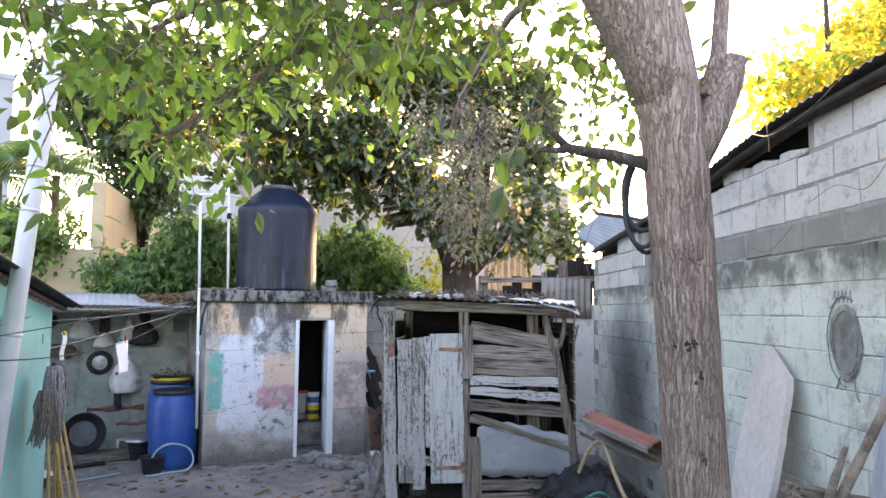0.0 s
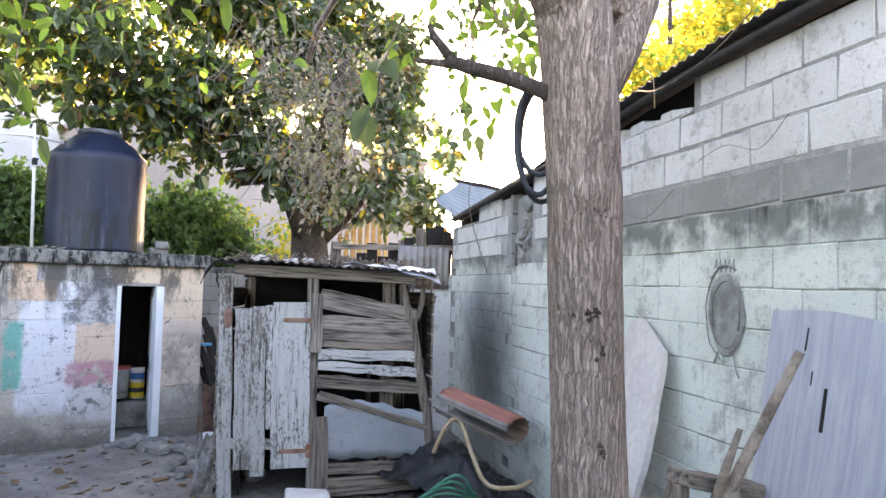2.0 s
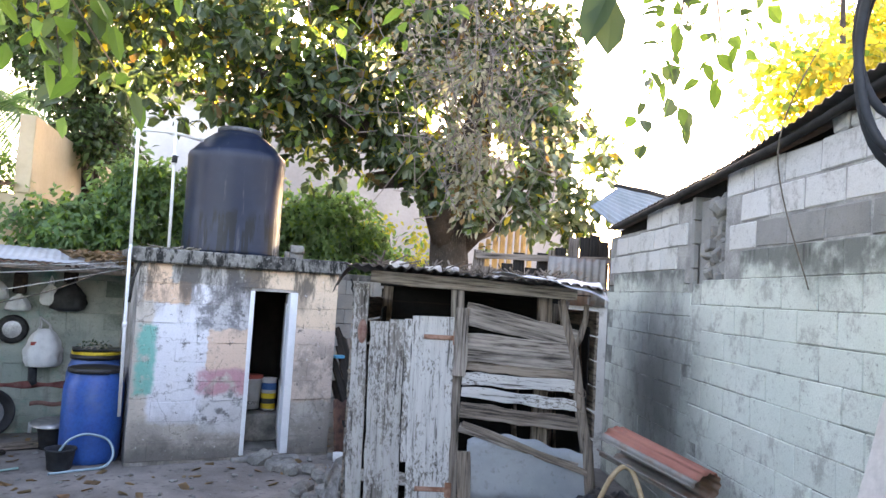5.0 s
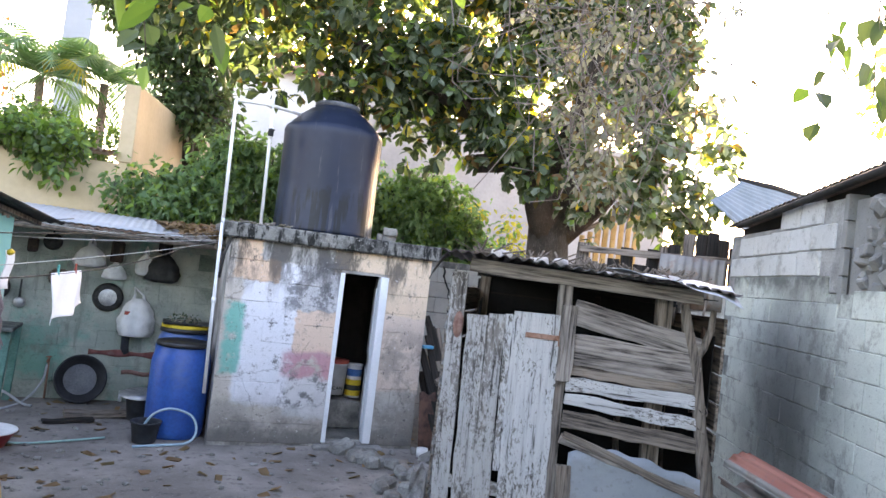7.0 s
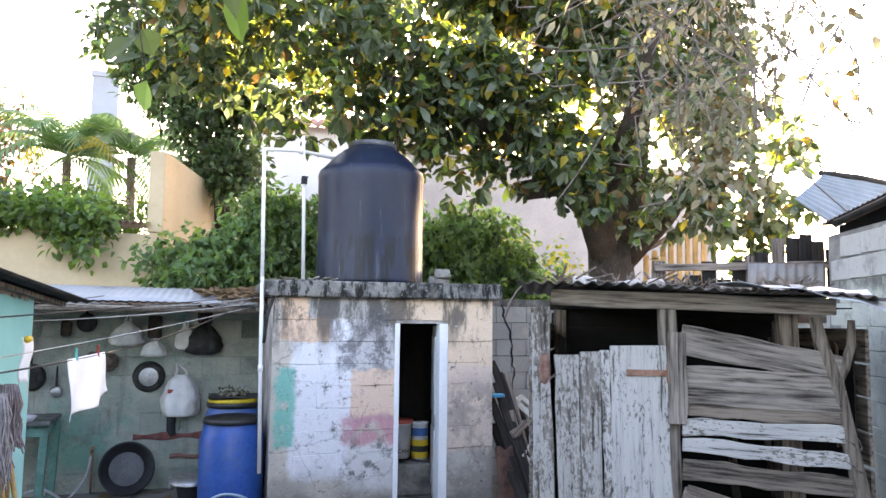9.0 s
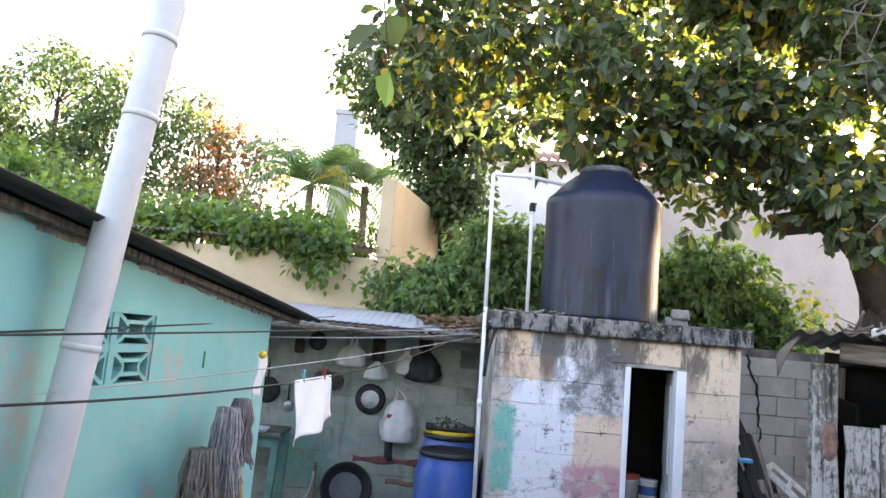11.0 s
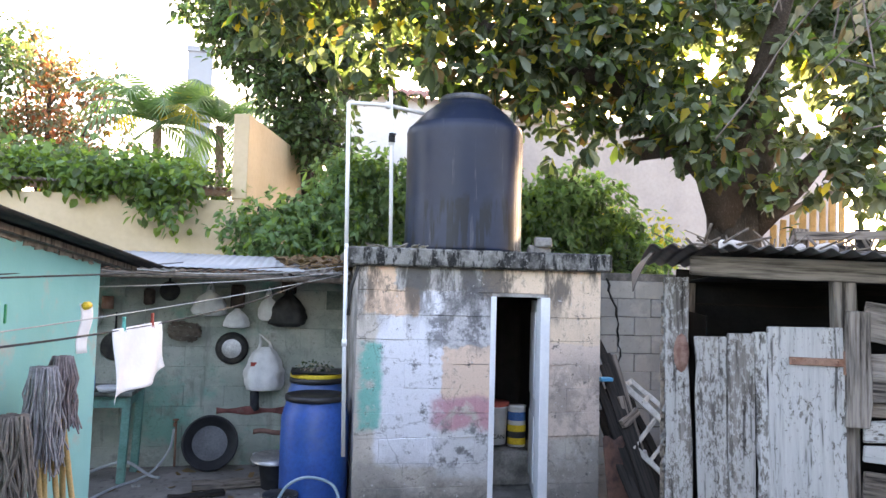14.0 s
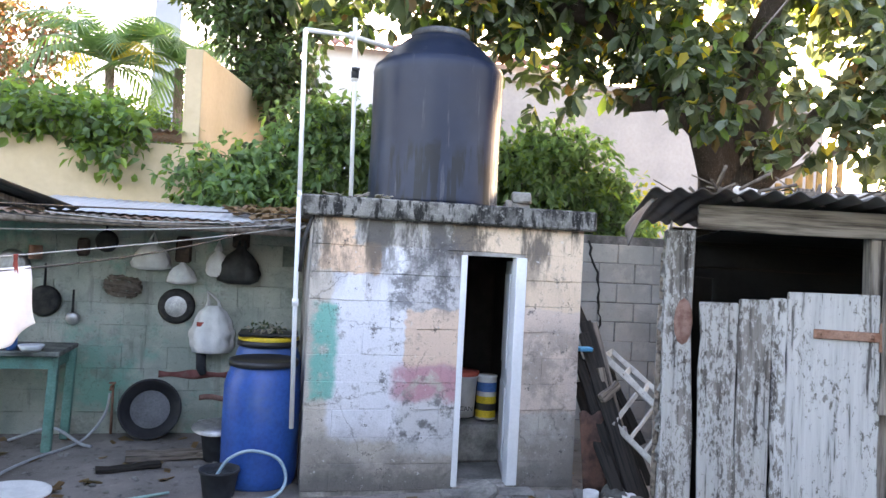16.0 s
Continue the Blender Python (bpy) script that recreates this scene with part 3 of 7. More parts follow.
k.bump(k.math("ADD", k.noise(11, 6, 0.7), k.math("MULTIPLY", k.noise(80, 3), 0.3)), 0.6, 0.014)
hut_paint = k.m

b = Build()
T = 0.15
w, d0, d1 = BX1 - BX0, DX0 - BX0, DX1 - BX0
b.box((0, 0.0, -0.2), (d0, T, BH)).box((d1, 0.0, -0.2), (w, T, BH)).box((d0, 0.0, DZ1), (d1, T, BH)).box((d0, 0.0, -0.2), (d1, T, DZ0))
b.box((0, T, -0.2), (T, 1.95, BH)).box((w - T, T, -0.2), (w, 1.95, BH)).box((T, 1.8, -0.2), (w - T, 1.95, BH))
b.part("wall", booth, simple("joint_dirt", (0.20, 0.185, 0.17), (0.46, 0.43, 0.40), 3, 0.97, bump=0.5))
Build().box((T, T, -0.1), (w - T, 1.8, 0.06)).part("floor", booth, concrete)
# near-black panels put the hut's inner shade into the colour
hut_shade = simple("hut_shade", (0.015, 0.015, 0.015), (0.03, 0.029, 0.028), 4, 0.95)
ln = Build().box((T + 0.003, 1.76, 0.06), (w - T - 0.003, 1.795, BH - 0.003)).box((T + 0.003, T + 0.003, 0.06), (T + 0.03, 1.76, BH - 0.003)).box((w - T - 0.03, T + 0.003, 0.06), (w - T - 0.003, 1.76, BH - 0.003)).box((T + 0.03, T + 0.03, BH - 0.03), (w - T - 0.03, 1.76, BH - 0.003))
ln.part("shade_panel", booth, hut_shade, label="near-black panels standing for the shade inside the hut")
Build().box((-0.09, -0.09, BH + 0.003), (w + 0.08, 2.05, BH + 0.15), bevel=0.014, jit=0.008).part("roof", booth, slab_dark, label="stained grey concrete roof slab")
Build().box((d0 - 0.10, -0.16, -0.1), (d1 + 0.12, 0.0, 0.04), bevel=0.015, jit=0.006).part("step", booth, concrete, label="low concrete doorstep")
f = Build().box((d0 - 0.012, -0.022, DZ0), (d0 + 0.034, 0.09, DZ1), bevel=0.004)
f.box((d1 - 0.075, -0.022, DZ0), (d1 + 0.008, 0.09, DZ1), bevel=0.004)
f.part("door_frame", booth, white_paint, label="white painted wooden door posts")
leaf = Build().box((-0.55, 0, 0.0), (0, 0.035, 1.70), bevel=0.003).box((-0.50, -0.012, 0.12), (-0.05, 0, 0.70), bevel=0.008).box((-0.50, -0.012, 0.85), (-0.05, 0, 1.60), bevel=0.008)
leaf.part("door", booth, white_paint, m=pose(d1 - 0.07, 0.10, DZ0 + 0.02, 0, 0, -103), label="white door leaf standing open inwards")

# back wall behind the wash place and the huts
BW = 10.2
wall_back = new("wall_back", Build().box((-4.5, BW + 0.012, -0.2), (1.80, BW + 0.16, 2.07)).mesh("wall_back", simple("mortar_green", (0.15, 0.18, 0.16), (0.33, 0.37, 0.325), 3, 0.97)))
tagged(wall_back, "old green painted concrete block wall, faded and stained", "wall", kind="structure")
wall_back_bare = new("wall_back_bare", Build().box((3.9, 9.9, -0.2), (7.6, 10.05, 2.08)).mesh("wall_back_bare", simple("mortar_dark", (0.05, 0.05, 0.048), (0.16, 0.155, 0.15), 4, 0.97)))
tagged(wall_back_bare, "bare grey concrete block wall, cracked through its joints", "wall", kind="structure")
turn_wall = new("wall_return", Build().box((4.05, 0.0, -0.3), (4.20, 4.0, 2.05), WALL @ pose(0, -1.6, 0)).mesh("wall_return", block_pale))
tagged(turn_wall, "pale block wall closing the yard's far corner", "wall", kind="structure")

# the turquoise house: its long side leans a little across the yard
HA, HB = Vector((-0.55, 2.0, 0)), Vector((0.165, 7.15, 0))
HD = (HB - HA).normalized()
HOUSE = Matrix(((HD.x, -HD.y, 0, HB.x), (HD.y, HD.x, 0, HB.y), (0, 0, 1, 0), (0, 0, 0, 1)))   # local: x along towards the far corner (0 there), y into the house
house = empty("house", HOUSE, "turquoise rendered house with a sloping tin roof", "house")


def roof_z(x):
    """Height of the roof's underside along the house: falls towards the far corner."""
    return 1.965 - 0.095 * x




def profile_wall(b, x0, x1, y0, y1, z0=-0.2, dz=0.0):
    bb = bmesh.new()
    q = [(x0, z0), (x1, z0), (x1, roof_z(x1) + dz), (x0, roof_z(x0) + dz)]
    a = [bb.verts.new((x, y0, z)) for x, z in q]
    e = [bb.verts.new((x, y1, z)) for x, z in q]
    bb.faces.new(a), bb.faces.new(e[::-1])
    for i in range(4):
        bb.faces.new((a[i], e[i], e[(i + 1) % 4], a[(i + 1) % 4]))
    b.join(bb)


# wall with a hole for the four vent blocks
VX0, VX1, VZ0, VZ1 = -2.125, -1.485, 1.59, 1.89
b = Build()
profile_wall(b, -9.0, VX0, 0.0, 0.15)
profile_wall(b, VX1, 0.0, 0.0, 0.15)
b.box((VX0, 0, -0.2), (VX1, 0.15, VZ0))
profile_wall(b, VX0, VX1, 0.0, 0.15, VZ1)
b.box((-0.15, 0.15, -0.2), (0, 4.0, 1.965)).box((-9.0, 0.15, -0.2), (-8.85, 4.0, 2.2)).box((-9, 4.0, -0.2), (0, 4.15, 1.965))
b.part("wall", house, turquoise)
b = Build()
cx = (VX0 + VX1) / 2
b.box((cx - 0.022, 0.004, VZ0), (cx + 0.022, 0.12, VZ1)).box((VX0, 0.006, 1.722), (VX1, 0.118, 1.758))
for x0 in (VX0, cx + 0.022):
    for z0 in (VZ0, 1.758):
        x1, z1 = x0 + (VX1 - VX0) / 2 - 0.022, z0 + 0.132
        mx, mz = (x0 + x1) / 2, (z0 + z1) / 2
        hw, hz = (x1 - x0) / 2, 0.066
        for sx in (-1, 1):
            arc = [Vector((mx + sx * hw * f, 0.06, mz + hz * g)) for f, g in ((0.98, 1.0), (0.66, 0.62), (0.46, 0.30), (0.42, 0.0), (0.46, -0.30), (0.66, -0.62), (0.98, -1.0))]
            for p0, p1 in zip(arc, arc[1:]):
                d = p1 - p0
                b.box((-0.004, -0.05, -0.009), (d.length + 0.004, 0.05, 0.009), Matrix.Translation(p0) @ pose(0, 0, 0, 0, -math.degrees(math.atan2(d.z, d.x)), 0))
        for sz in (-1, 1):
            b.box((mx - hw * 0.5, 0.012, mz + sz * 0.030 - 0.008), (mx + hw * 0.5, 0.11, mz + sz * 0.030 + 0.008))
        b.box((x0, 0.012, z0), (x0 + 0.012, 0.11, z1)).box((x1 - 0.012, 0.012, z0), (x1, 0.11, z1))
# near-black panel paints the unlit inside behind the vent
Build().box((VX0 - 0.05, 0.17, VZ0 - 0.05), (VX1 + 0.05, 0.19, VZ1 + 0.05)).part("shade_panel", house, dark_void, label="near-black panel standing for the shade behind the vent")
b.part("vent_block", house, turquoise, label="turquoise pierced concrete vent blocks")


def house_roof(u, v):
    x = -9.2 + 9.75 * v
    y = -0.19 + 4.58 * u
    return (x, y, roof_z(x) + 0.045 + 0.016 * math.sin(2 * math.pi * y / 0.076))


Build().grid(house_roof, 180, 10, thick=0.006).part("roof", house, tar, label="dark rusted corrugated roof sheets")
b = Build()
for y in (-0.06, 1.3, 2.6):
    bx = bmesh.new()
    q = [(-9.1, roof_z(-9.1) - 0.012), (0.42, roof_z(0.42) - 0.012), (0.42, roof_z(0.42) + 0.018), (-9.1, roof_z(-9.1) + 0.018)]
    a = [bx.verts.new((x, y, z)) for x, z in q]
    e = [bx.verts.new((x, y + 0.055, z)) for x, z in q]
    bx.faces.new(a), bx.faces.new(e[::-1])
    for i in range(4):
        bx.faces.new((a[i], e[i], e[(i + 1) % 4], a[(i + 1) % 4]))
    b.join(bx)
for i in range(150):
    x = -9.0 + 0.06 * i + random.uniform(-0.02, 0.02)
    r = random.uniform(0.004, 0.026)
    b.box((-0.055, -0.008, -r), (0.055, 0.02, 0.035), pose(x, 0, roof_z(x) - 0.01, 0, 5, 0), jit=0.012, mat=1)
b.part("rafter", house, wood_brown, simple("old_mortar", (0.26, 0.22, 0.18), (0.40, 0.35, 0.30), 9, 0.97, bump=0.6, dirt=(0.12, 0.10, 0.085)), label="brown timber bedded in crumbling mortar")

# the white pole by the house
p0, p1 = Vector((-0.13, 4.78, 0.0)), Vector((0.346, 5.172, 6.16))
b = Build().tube([p0 + (p1 - p0) * t for t in (0, 0.25, 0.5, 0.75, 1)], [0.068, 0.065, 0.062, 0.059, 0.057], 20)
for z in (2.63, 2.95, 1.76):
    q = p0 + (p1 - p0) * (z / 6.16)
    d = (p1 - p0).normalized()
    b.tube([q - d * 0.012, q + d * 0.012], 0.0675, 20)
b.thing("pole", "white plastic-clad pole leaning beside the turquoise house", "pole", simple("pole_white", (0.51, 0.52, 0.53), (0.59, 0.595, 0.60), 2.5, 0.5, bump=0.05, speck=0.06, dirt=(0.40, 0.40, 0.39)))

# roof over the wash place
wash_roof = empty("wash_roof", pose(0, 0, 0), "low lean-to roof of old tin sheets on rough rafters", "roof")
def lean(x0, x1, y0, y1, z0, z1, mat, thick=0.004, pitch=0.076, amp=0.009, dip=0.0):
    return Build().grid(lambda u, v: (x0 + (x1 - x0) * u, y0 + (y1 - y0) * v, z0 + (z1 - z0) * v + amp * math.sin(2 * math.pi * (x0 + (x1 - x0) * u) / pitch) + dip * u), int(abs(x1 - x0) / pitch * 6), 4, thick=thick)


lean(-4.4, 1.78, 9.0, 10.4, 1.955, 2.145, zinc_old).part("tin_sheet", wash_roof, zinc_old, label="dark old corrugated tin")
lean(-0.46, 1.36, 9.03, 10.3, 1.995, 2.16, zinc_dull, amp=0.004, dip=-0.02).part("tin_sheet", wash_roof, zinc_dull, label="bright zinc sheet laid on top")
b = Build()
for x in (-3.2, -2.2, -1.2, -0.3, 0.5, 1.2, 1.7):
    b.tube([(x, 8.95, 1.915), (x + 0.05, 9.6, 2.0), (x + 0.02, 10.18, 2.08)], [0.025, 0.028, 0.022], 7, wobble=0.1)
b.tube([(-4.4, 9.02, 1.92), (-1.5, 9.0, 1.90), (0.5, 9.03, 1.915), (1.8, 9.02, 1.90)], [0.03, 0.034, 0.03, 0.026], 8, wobble=0.12)
b.part("rafter", wash_roof, twig, label="rough pole rafters")

# ---- the board shed ----
SD = Vector((0.905, -0.425, 0)).normalized()
SHED = Matrix(((SD.x, -SD.y, 0, 3.10), (SD.y, SD.x, 0, 5.79), (0, 0, 1, 0), (0, 0, 0, 1)))   # local: x along the front, y back, z up
shed = empty("board_shed", SHED, "ramshackle shed of grey weathered boards with tin roof", "shed")


def plank(parent, p, q, width, thick, mat, name="plank", wob=0.006, taper=0.0, lean=0.0, seg=5, label="", roll=0.0):
    """A board from p to q in the parent's space; its length is its own z axis, its face its own y."""
    p, q = Vector(p), Vector(q)
    d = q - p
    L = d.length
    bm = bmesh.new()
    rings = []
    for i in range(seg + 1):
        t = i / seg
        wl = width * (1 - taper * t) / 2
        a, e = random.uniform(-wob, wob), random.uniform(-wob, wob)
        o = random.uniform(-wob, wob) * 0.4
        rings.append([bm.verts.new(v) for v in ((-wl + a, o, t * L), (wl + e, o, t * L), (wl + e, thick + o, t * L), (-wl + a, thick + o, t * L))])
    for r, s in zip(rings, rings[1:]):
        for i in range(4):
            bm.faces.new((r[i], r[(i + 1) % 4], s[(i + 1) % 4], s[i]))
    bm.faces.new(rings[0][::-1]), bm.faces.new(rings[-1])
    bmesh.ops.recalc_face_normals(bm, faces=bm.faces)
    bmesh.ops.bevel(bm, geom=[e for e in bm.edges if len(e.link_faces) == 2 and e.calc_face_angle() > 0.8], offset=min(0.004, thick * 0.2), segments=1, affect="EDGES")
    me = bpy.data.meshes.new(name)
    bm.to_mesh(me)
    bm.free()
    me.materials.append(mat)
    ob = new(name, me)
    ob.parent = parent
    zax = d.normalized()
    yax = Vector((0, 1, 0))
    if abs(zax.y) > 0.9:
        yax = Vector((1, 0, 0))
    xax = yax.cross(zax).normalized()
    yax = zax.cross(xax)
    ob.matrix_basis = Matrix.Translation(p) @ Matrix((xax, yax, zax)).transposed().to_4x4() @ pose(0, 0, 0, 0, 0, roll)
    return tagged(ob, label)


def post(parent, p, q, r, mat, label=""):
    plank(parent, p, q, r * 2, r * 1.6, mat, "post", 0.01, 0.1, label=label)


# frame
post(shed, (0.10, -0.02, -0.1), (0.05, -0.02, 1.94), 0.062, wood_white)
post(shed, (0.84, -0.01, -0.05), (0.80, -0.01, 1.98), 0.05, wood_grey)
pole = Build()
pole.tube([(1.95, -0.02, -0.1), (1.90, -0.03, 0.3), (1.85, -0.02, 0.75), (1.79, -0.03, 1.05), (1.74, -0.02, 1.35), (1.70, -0.03, 1.55), (1.64, -0.02, 1.72), (1.60, -0.02, 1.90)], [0.05, 0.047, 0.05, 0.042, 0.043, 0.045, 0.038, 0.032], 10, wobble=0.14)
pole.tube([(1.70, -0.03, 1.52), (1.75, -0.035, 1.62), (1.79, -0.03, 1.74), (1.80, -0.02, 1.88)], [0.03, 0.028, 0.026, 0.02], 8, wobble=0.14)
for z0 in (1.08, 1.20):
    pole.tube([(1.76 + 0.06 * math.cos(a), -0.03 + 0.06 * math.sin(a), z0 + 0.03 * math.sin(2 * a)) for a in [i * 0.5 for i in range(14)]], 0.004, 5)
pole.part("post", shed, wood_brown, label="gnarled forked pole tied with wire")
plank(shed, (1.50, 0.08, 0.0), (1.50, 0.08, 1.93), 0.11, 0.08, wood_brown, "post", 0.01)
plank(shed, (0.12, -0.035, 2.0), (1.72, -0.035, 1.955), 0.10, 0.045, wood_grey, "beam", 0.006)
# back beam in dark wood, coloured for the shade in there
plank(shed, (0.15, 1.35, 1.98), (1.9, 1.35, 1.9), 0.09, 0.05, wood_dark, "beam", 0.006)
for x in (0.22, 1.85):
    post(shed, (x, 1.35, -0.1), (x, 1.35, 1.95), 0.05, wood_brown)
# door of four boards with a gap low down
door = empty("shed_door", pose(0, 0, 0), "", "")
door.parent = shed
for x0, x1, z0, z1, m in ((0.135, 0.285, 0.28, 1.66, wood_white), (0.275, 0.405, 0.22, 1.68, wood_white), (0.395, 0.46, 0.62, 1.69, wood_whiter), (0.45, 0.785, 0.28, 1.72, wood_whiter)):
    xm = (x0 + x1) / 2
    plank(door, (xm + 0.03, -0.055 - 0.004 * (xm * 10 % 2), z0), (xm, -0.055 - 0.004 * (xm * 10 % 2), z1), x1 - x0 - 0.010, 0.025, m, "board", 0.006, seg=10)
plank(door, (0.14, -0.03, 0.50), (0.80, -0.03, 0.47), 0.09, 0.022, wood_white, "ledge")
for z in (1.565, 0.43):
    h = Build().box((0.55, -0.066, z - 0.018), (0.80, -0.058, z + 0.018), bevel=0.003).box((0.775, -0.07, z - 0.055), (0.825, -0.058, z + 0.055), bevel=0.004)
    for x in (0.57, 0.66, 0.75):
        h.lathe([(0, 0.006), (0.008, 0.004), (0.009, 0)], 8, m=pose(x, -0.066, z, 90, 0, 0))
    h.part("hinge", door, rust, label="rusty strap hinge")
h = Build().lathe([(0, 0.012), (0.028, 0.010), (0.036, 0)], 12, m=pose(0.082, -0.022, 1.575, 90, 0, 0) @ Matrix.Diagonal((1, 2.6, 1, 1))).part("patch", shed, simple("patch_red", (0.22, 0.11, 0.085), (0.34, 0.20, 0.165), 30, 0.95, bump=0.5), label="rust-red patch nailed to the post")
# boards over the other half
for i, (za, zb, wdt, m, dx) in enumerate(((1.76, 1.60, 0.17, wood_grey, 0), (1.565, 1.52, 0.095, wood_grey, 0), (1.46, 1.42, 0.125, wood_grey, 0), (1.36, 1.33, 0.075, wood_brown, 0), (1.265, 1.245, 0.095, wood_whiter, 0),
                                           (1.165, 1.10, 0.085, wood_whiter, 0.0), (1.03, 0.955, 0.125, wood_brown, 0), (0.90, 0.64, 0.065, wood_grey, 0), (0.10, 0.13, 0.16, wood_brown, 0.03), (0.255, 0.27, 0.1, wood_brown, 0.02))):
    plank(shed, (0.86 + dx, -0.05 - 0.004 * (i % 3), za), (1.72 + 0.12 * (1.8 - za) / 1.8 + dx, -0.05 - 0.004 * (i % 3), zb), wdt, 0.024, m, "board", 0.009, 0.12 if i in (0, 6) else 0.02, seg=8)
plank(shed, (0.88, -0.07, 0.93), (1.86, -0.07, 0.60), 0.045, 0.02, wood_brown, "board", 0.006)
plank(shed, (0.835, -0.075, 1.28), (0.835, -0.075, 1.80), 0.10, 0.024, wood_grey, "board", 0.006)
plank(shed, (0.93, -0.07, -0.05), (0.91, -0.07, 0.72), 0.10, 0.03, wood_brown, "board", 0.008)
Build().grid(lambda u, v: (0.92 + 0.94 * u + 0.01 * v, -0.045 - 0.004 * math.sin(9 * u + 4 * v), 0.345 + 0.012 * math.sin(25 * u) + (0.46 + 0.05 * math.sin(5 * u)) * v), 30, 6, thick=0.003).part("tin_patch", shed, zinc_mat("zinc_patch", (0.24, 0.265, 0.29), (0.33, 0.35, 0.37), (0.20, 0.195, 0.19), 0.54), label="dull zinc sheet nailed over the boards")
# side and back boards, with chinks of light
for side, x in ((0, -0.01), (1, 1.90)):
    for i in range(9):
        z = 0.14 + i * 0.2
        plank(shed, (x, 0.05, z + random.uniform(-0.01, 0.01)), (x + (0.0 if side else 0.17), 1.36, z + random.uniform(-0.02, 0.02)), 0.185, 0.022, wood_brown, "board", 0.006)
# back boards carry the shed's inner shade in their dark colour
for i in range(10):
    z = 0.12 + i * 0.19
    plank(shed, (0.16, 1.40, z + random.uniform(-0.02, 0.02)), (1.92, 1.40, z + random.uniform(-0.03, 0.03)), 0.178, 0.022, wood_dark, "board", 0.008)


# near-black sheets added to give the shed's inside its shade
Build().box((0.22, 1.375, 0.0), (1.88, 1.385, 1.79)).box((0.22, 1.372, 1.805), (1.2, 1.382, 1.95)).box((1.25, 1.372, 1.80), (1.88, 1.382, 1.93)).box((0.21, 0.15, 0.0), (0.22, 1.37, 1.75)).box((1.87, 0.15, 0.0), (1.88, 1.37, 1.70)).box((0.225, 0.10, 1.945), (1.86, 1.37, 1.952)).part("shade_panel", shed, dark_void, label="near-black sheets standing for the shade inside the shed")


def shed_roof(u, v):
    x = -0.08 + 1.98 * u
    y = -0.26 + 1.85 * v
    sag = -0.09 * max(0, u - 0.75) ** 2 * 16 * max(0, 0.5 - v)
    return (x, y + 0.01 * math.sin(13 * u), 2.075 - 0.045 * u - 0.0 * v + sag + 0.011 * math.sin(2 * math.pi * x / 0.082) + 0.01 * math.sin(7 * u + 3 * v))


Build().grid(shed_roof, 150, 8, thick=0.004).part("roof", shed, zinc_dark, label="rusty corrugated tin roof strewn with litter")
Build().grid(lambda u, v: (1.05 + 0.85 * u, -0.30 + 0.3 * v, 2.075 - 0.045 * (1.13 + 0.85 * u) / 1.98 + 0.028 + 0.008 * math.sin(17 * u + 2 * v) - 0.14 * u * u * (1 - v)), 60, 6, thick=0.003).part("tin_strip", shed, zinc, label="bright bent zinc strip on the eave")

# ---- trees and far things ----
def tree_base(name, x, y, label):
    return empty(name, pose(x, y, ground_z(x, y)), label, "tree")


# the slender tree by the path
near_tree = tree_base("young_tree", 2.66, 1.31, "tree with a straight rough grey-brown trunk and stub branches")
trunk_pts = [(0.02, 0.0, -0.2), (0.0, 0, 0.3), (-0.02, 0.01, 1.0), (-0.03, 0.02, 1.6), (-0.06, 0.02, 2.1), (-0.09, 0.03, 2.55), (-0.14, 0.05, 2.9), (-0.22, 0.08, 3.4), (-0.30, 0.15, 4.2), (-0.36, 0.25, 5.2)]
b = Build()
dense = []
for i in range(170):
    t = i / 169 * (len(trunk_pts) - 1)
    j = min(int(t), len(trunk_pts) - 2)
    dense.append(Vector(trunk_pts[j]).lerp(Vector(trunk_pts[j + 1]), t - j))
ring_r = [0.158 if p.z < 0.0 else (0.140 - 0.016 * min(p.z, 1.2) / 1.2 + (0.02 * max(0, (p.z - 2.2))) if p.z < 2.75 else 0.140 - 0.03 * (p.z - 2.75)) for p in dense]
bm2 = bmesh.new()
rings = []
for p, r in zip(dense, ring_r):
    ring = []
    for i in range(44):
        a = 2 * math.pi * i / 44
        ca, sa = math.cos(a), math.sin(a)
        e = 1 + 0.07 * noise.noise((ca * 1.2, sa * 1.2, p.z * 1.3)) + 0.05 * noise.noise((ca * 6, sa * 6, p.z * 2.2)) + 0.035 * noise.noise((ca * 13, sa * 13, p.z * 3.5 + 4))
        for kz, ka, kr in ((2.08, -2.4, 0.10), (1.63, -2.2, 0.09), (1.40, -1.6, 0.06), (2.22, -1.7, 0.07), (1.15, -2.0, 0.06)):
            da = math.atan2(math.sin(a - ka), math.cos(a - ka))
            e += kr * math.exp(-((p.z - kz) / 0.035) ** 2 - (da / 0.5) ** 2)
        ring.append(bm2.verts.new(p + Vector((ca, sa, 0)) * r * e))
    rings.append(ring)
for p, q in zip(rings, rings[1:]):
    for i in range(44):
        bm2.faces.new((p[i], p[(i + 1) % 44], q[(i + 1) % 44], q[i]))
b.join(bm2, None, 0, True)
b.part("trunk", near_tree, bark)
b = Build()
b.tube([(-0.02, -0.01, 2.42), (0.07, -0.03, 2.62), (0.15, -0.05, 2.78), (0.19, -0.06, 2.88)], [0.06, 0.07, 0.065, 0.045], 12, wobble=0.22)
b.tube([(0.05, -0.02, 2.7), (0.13, -0.02, 2.9), (0.2, 0.0, 3.3), (0.3, 0.1, 4.2)], [0.04, 0.035, 0.03, 0.02], 8, wobble=0.06)
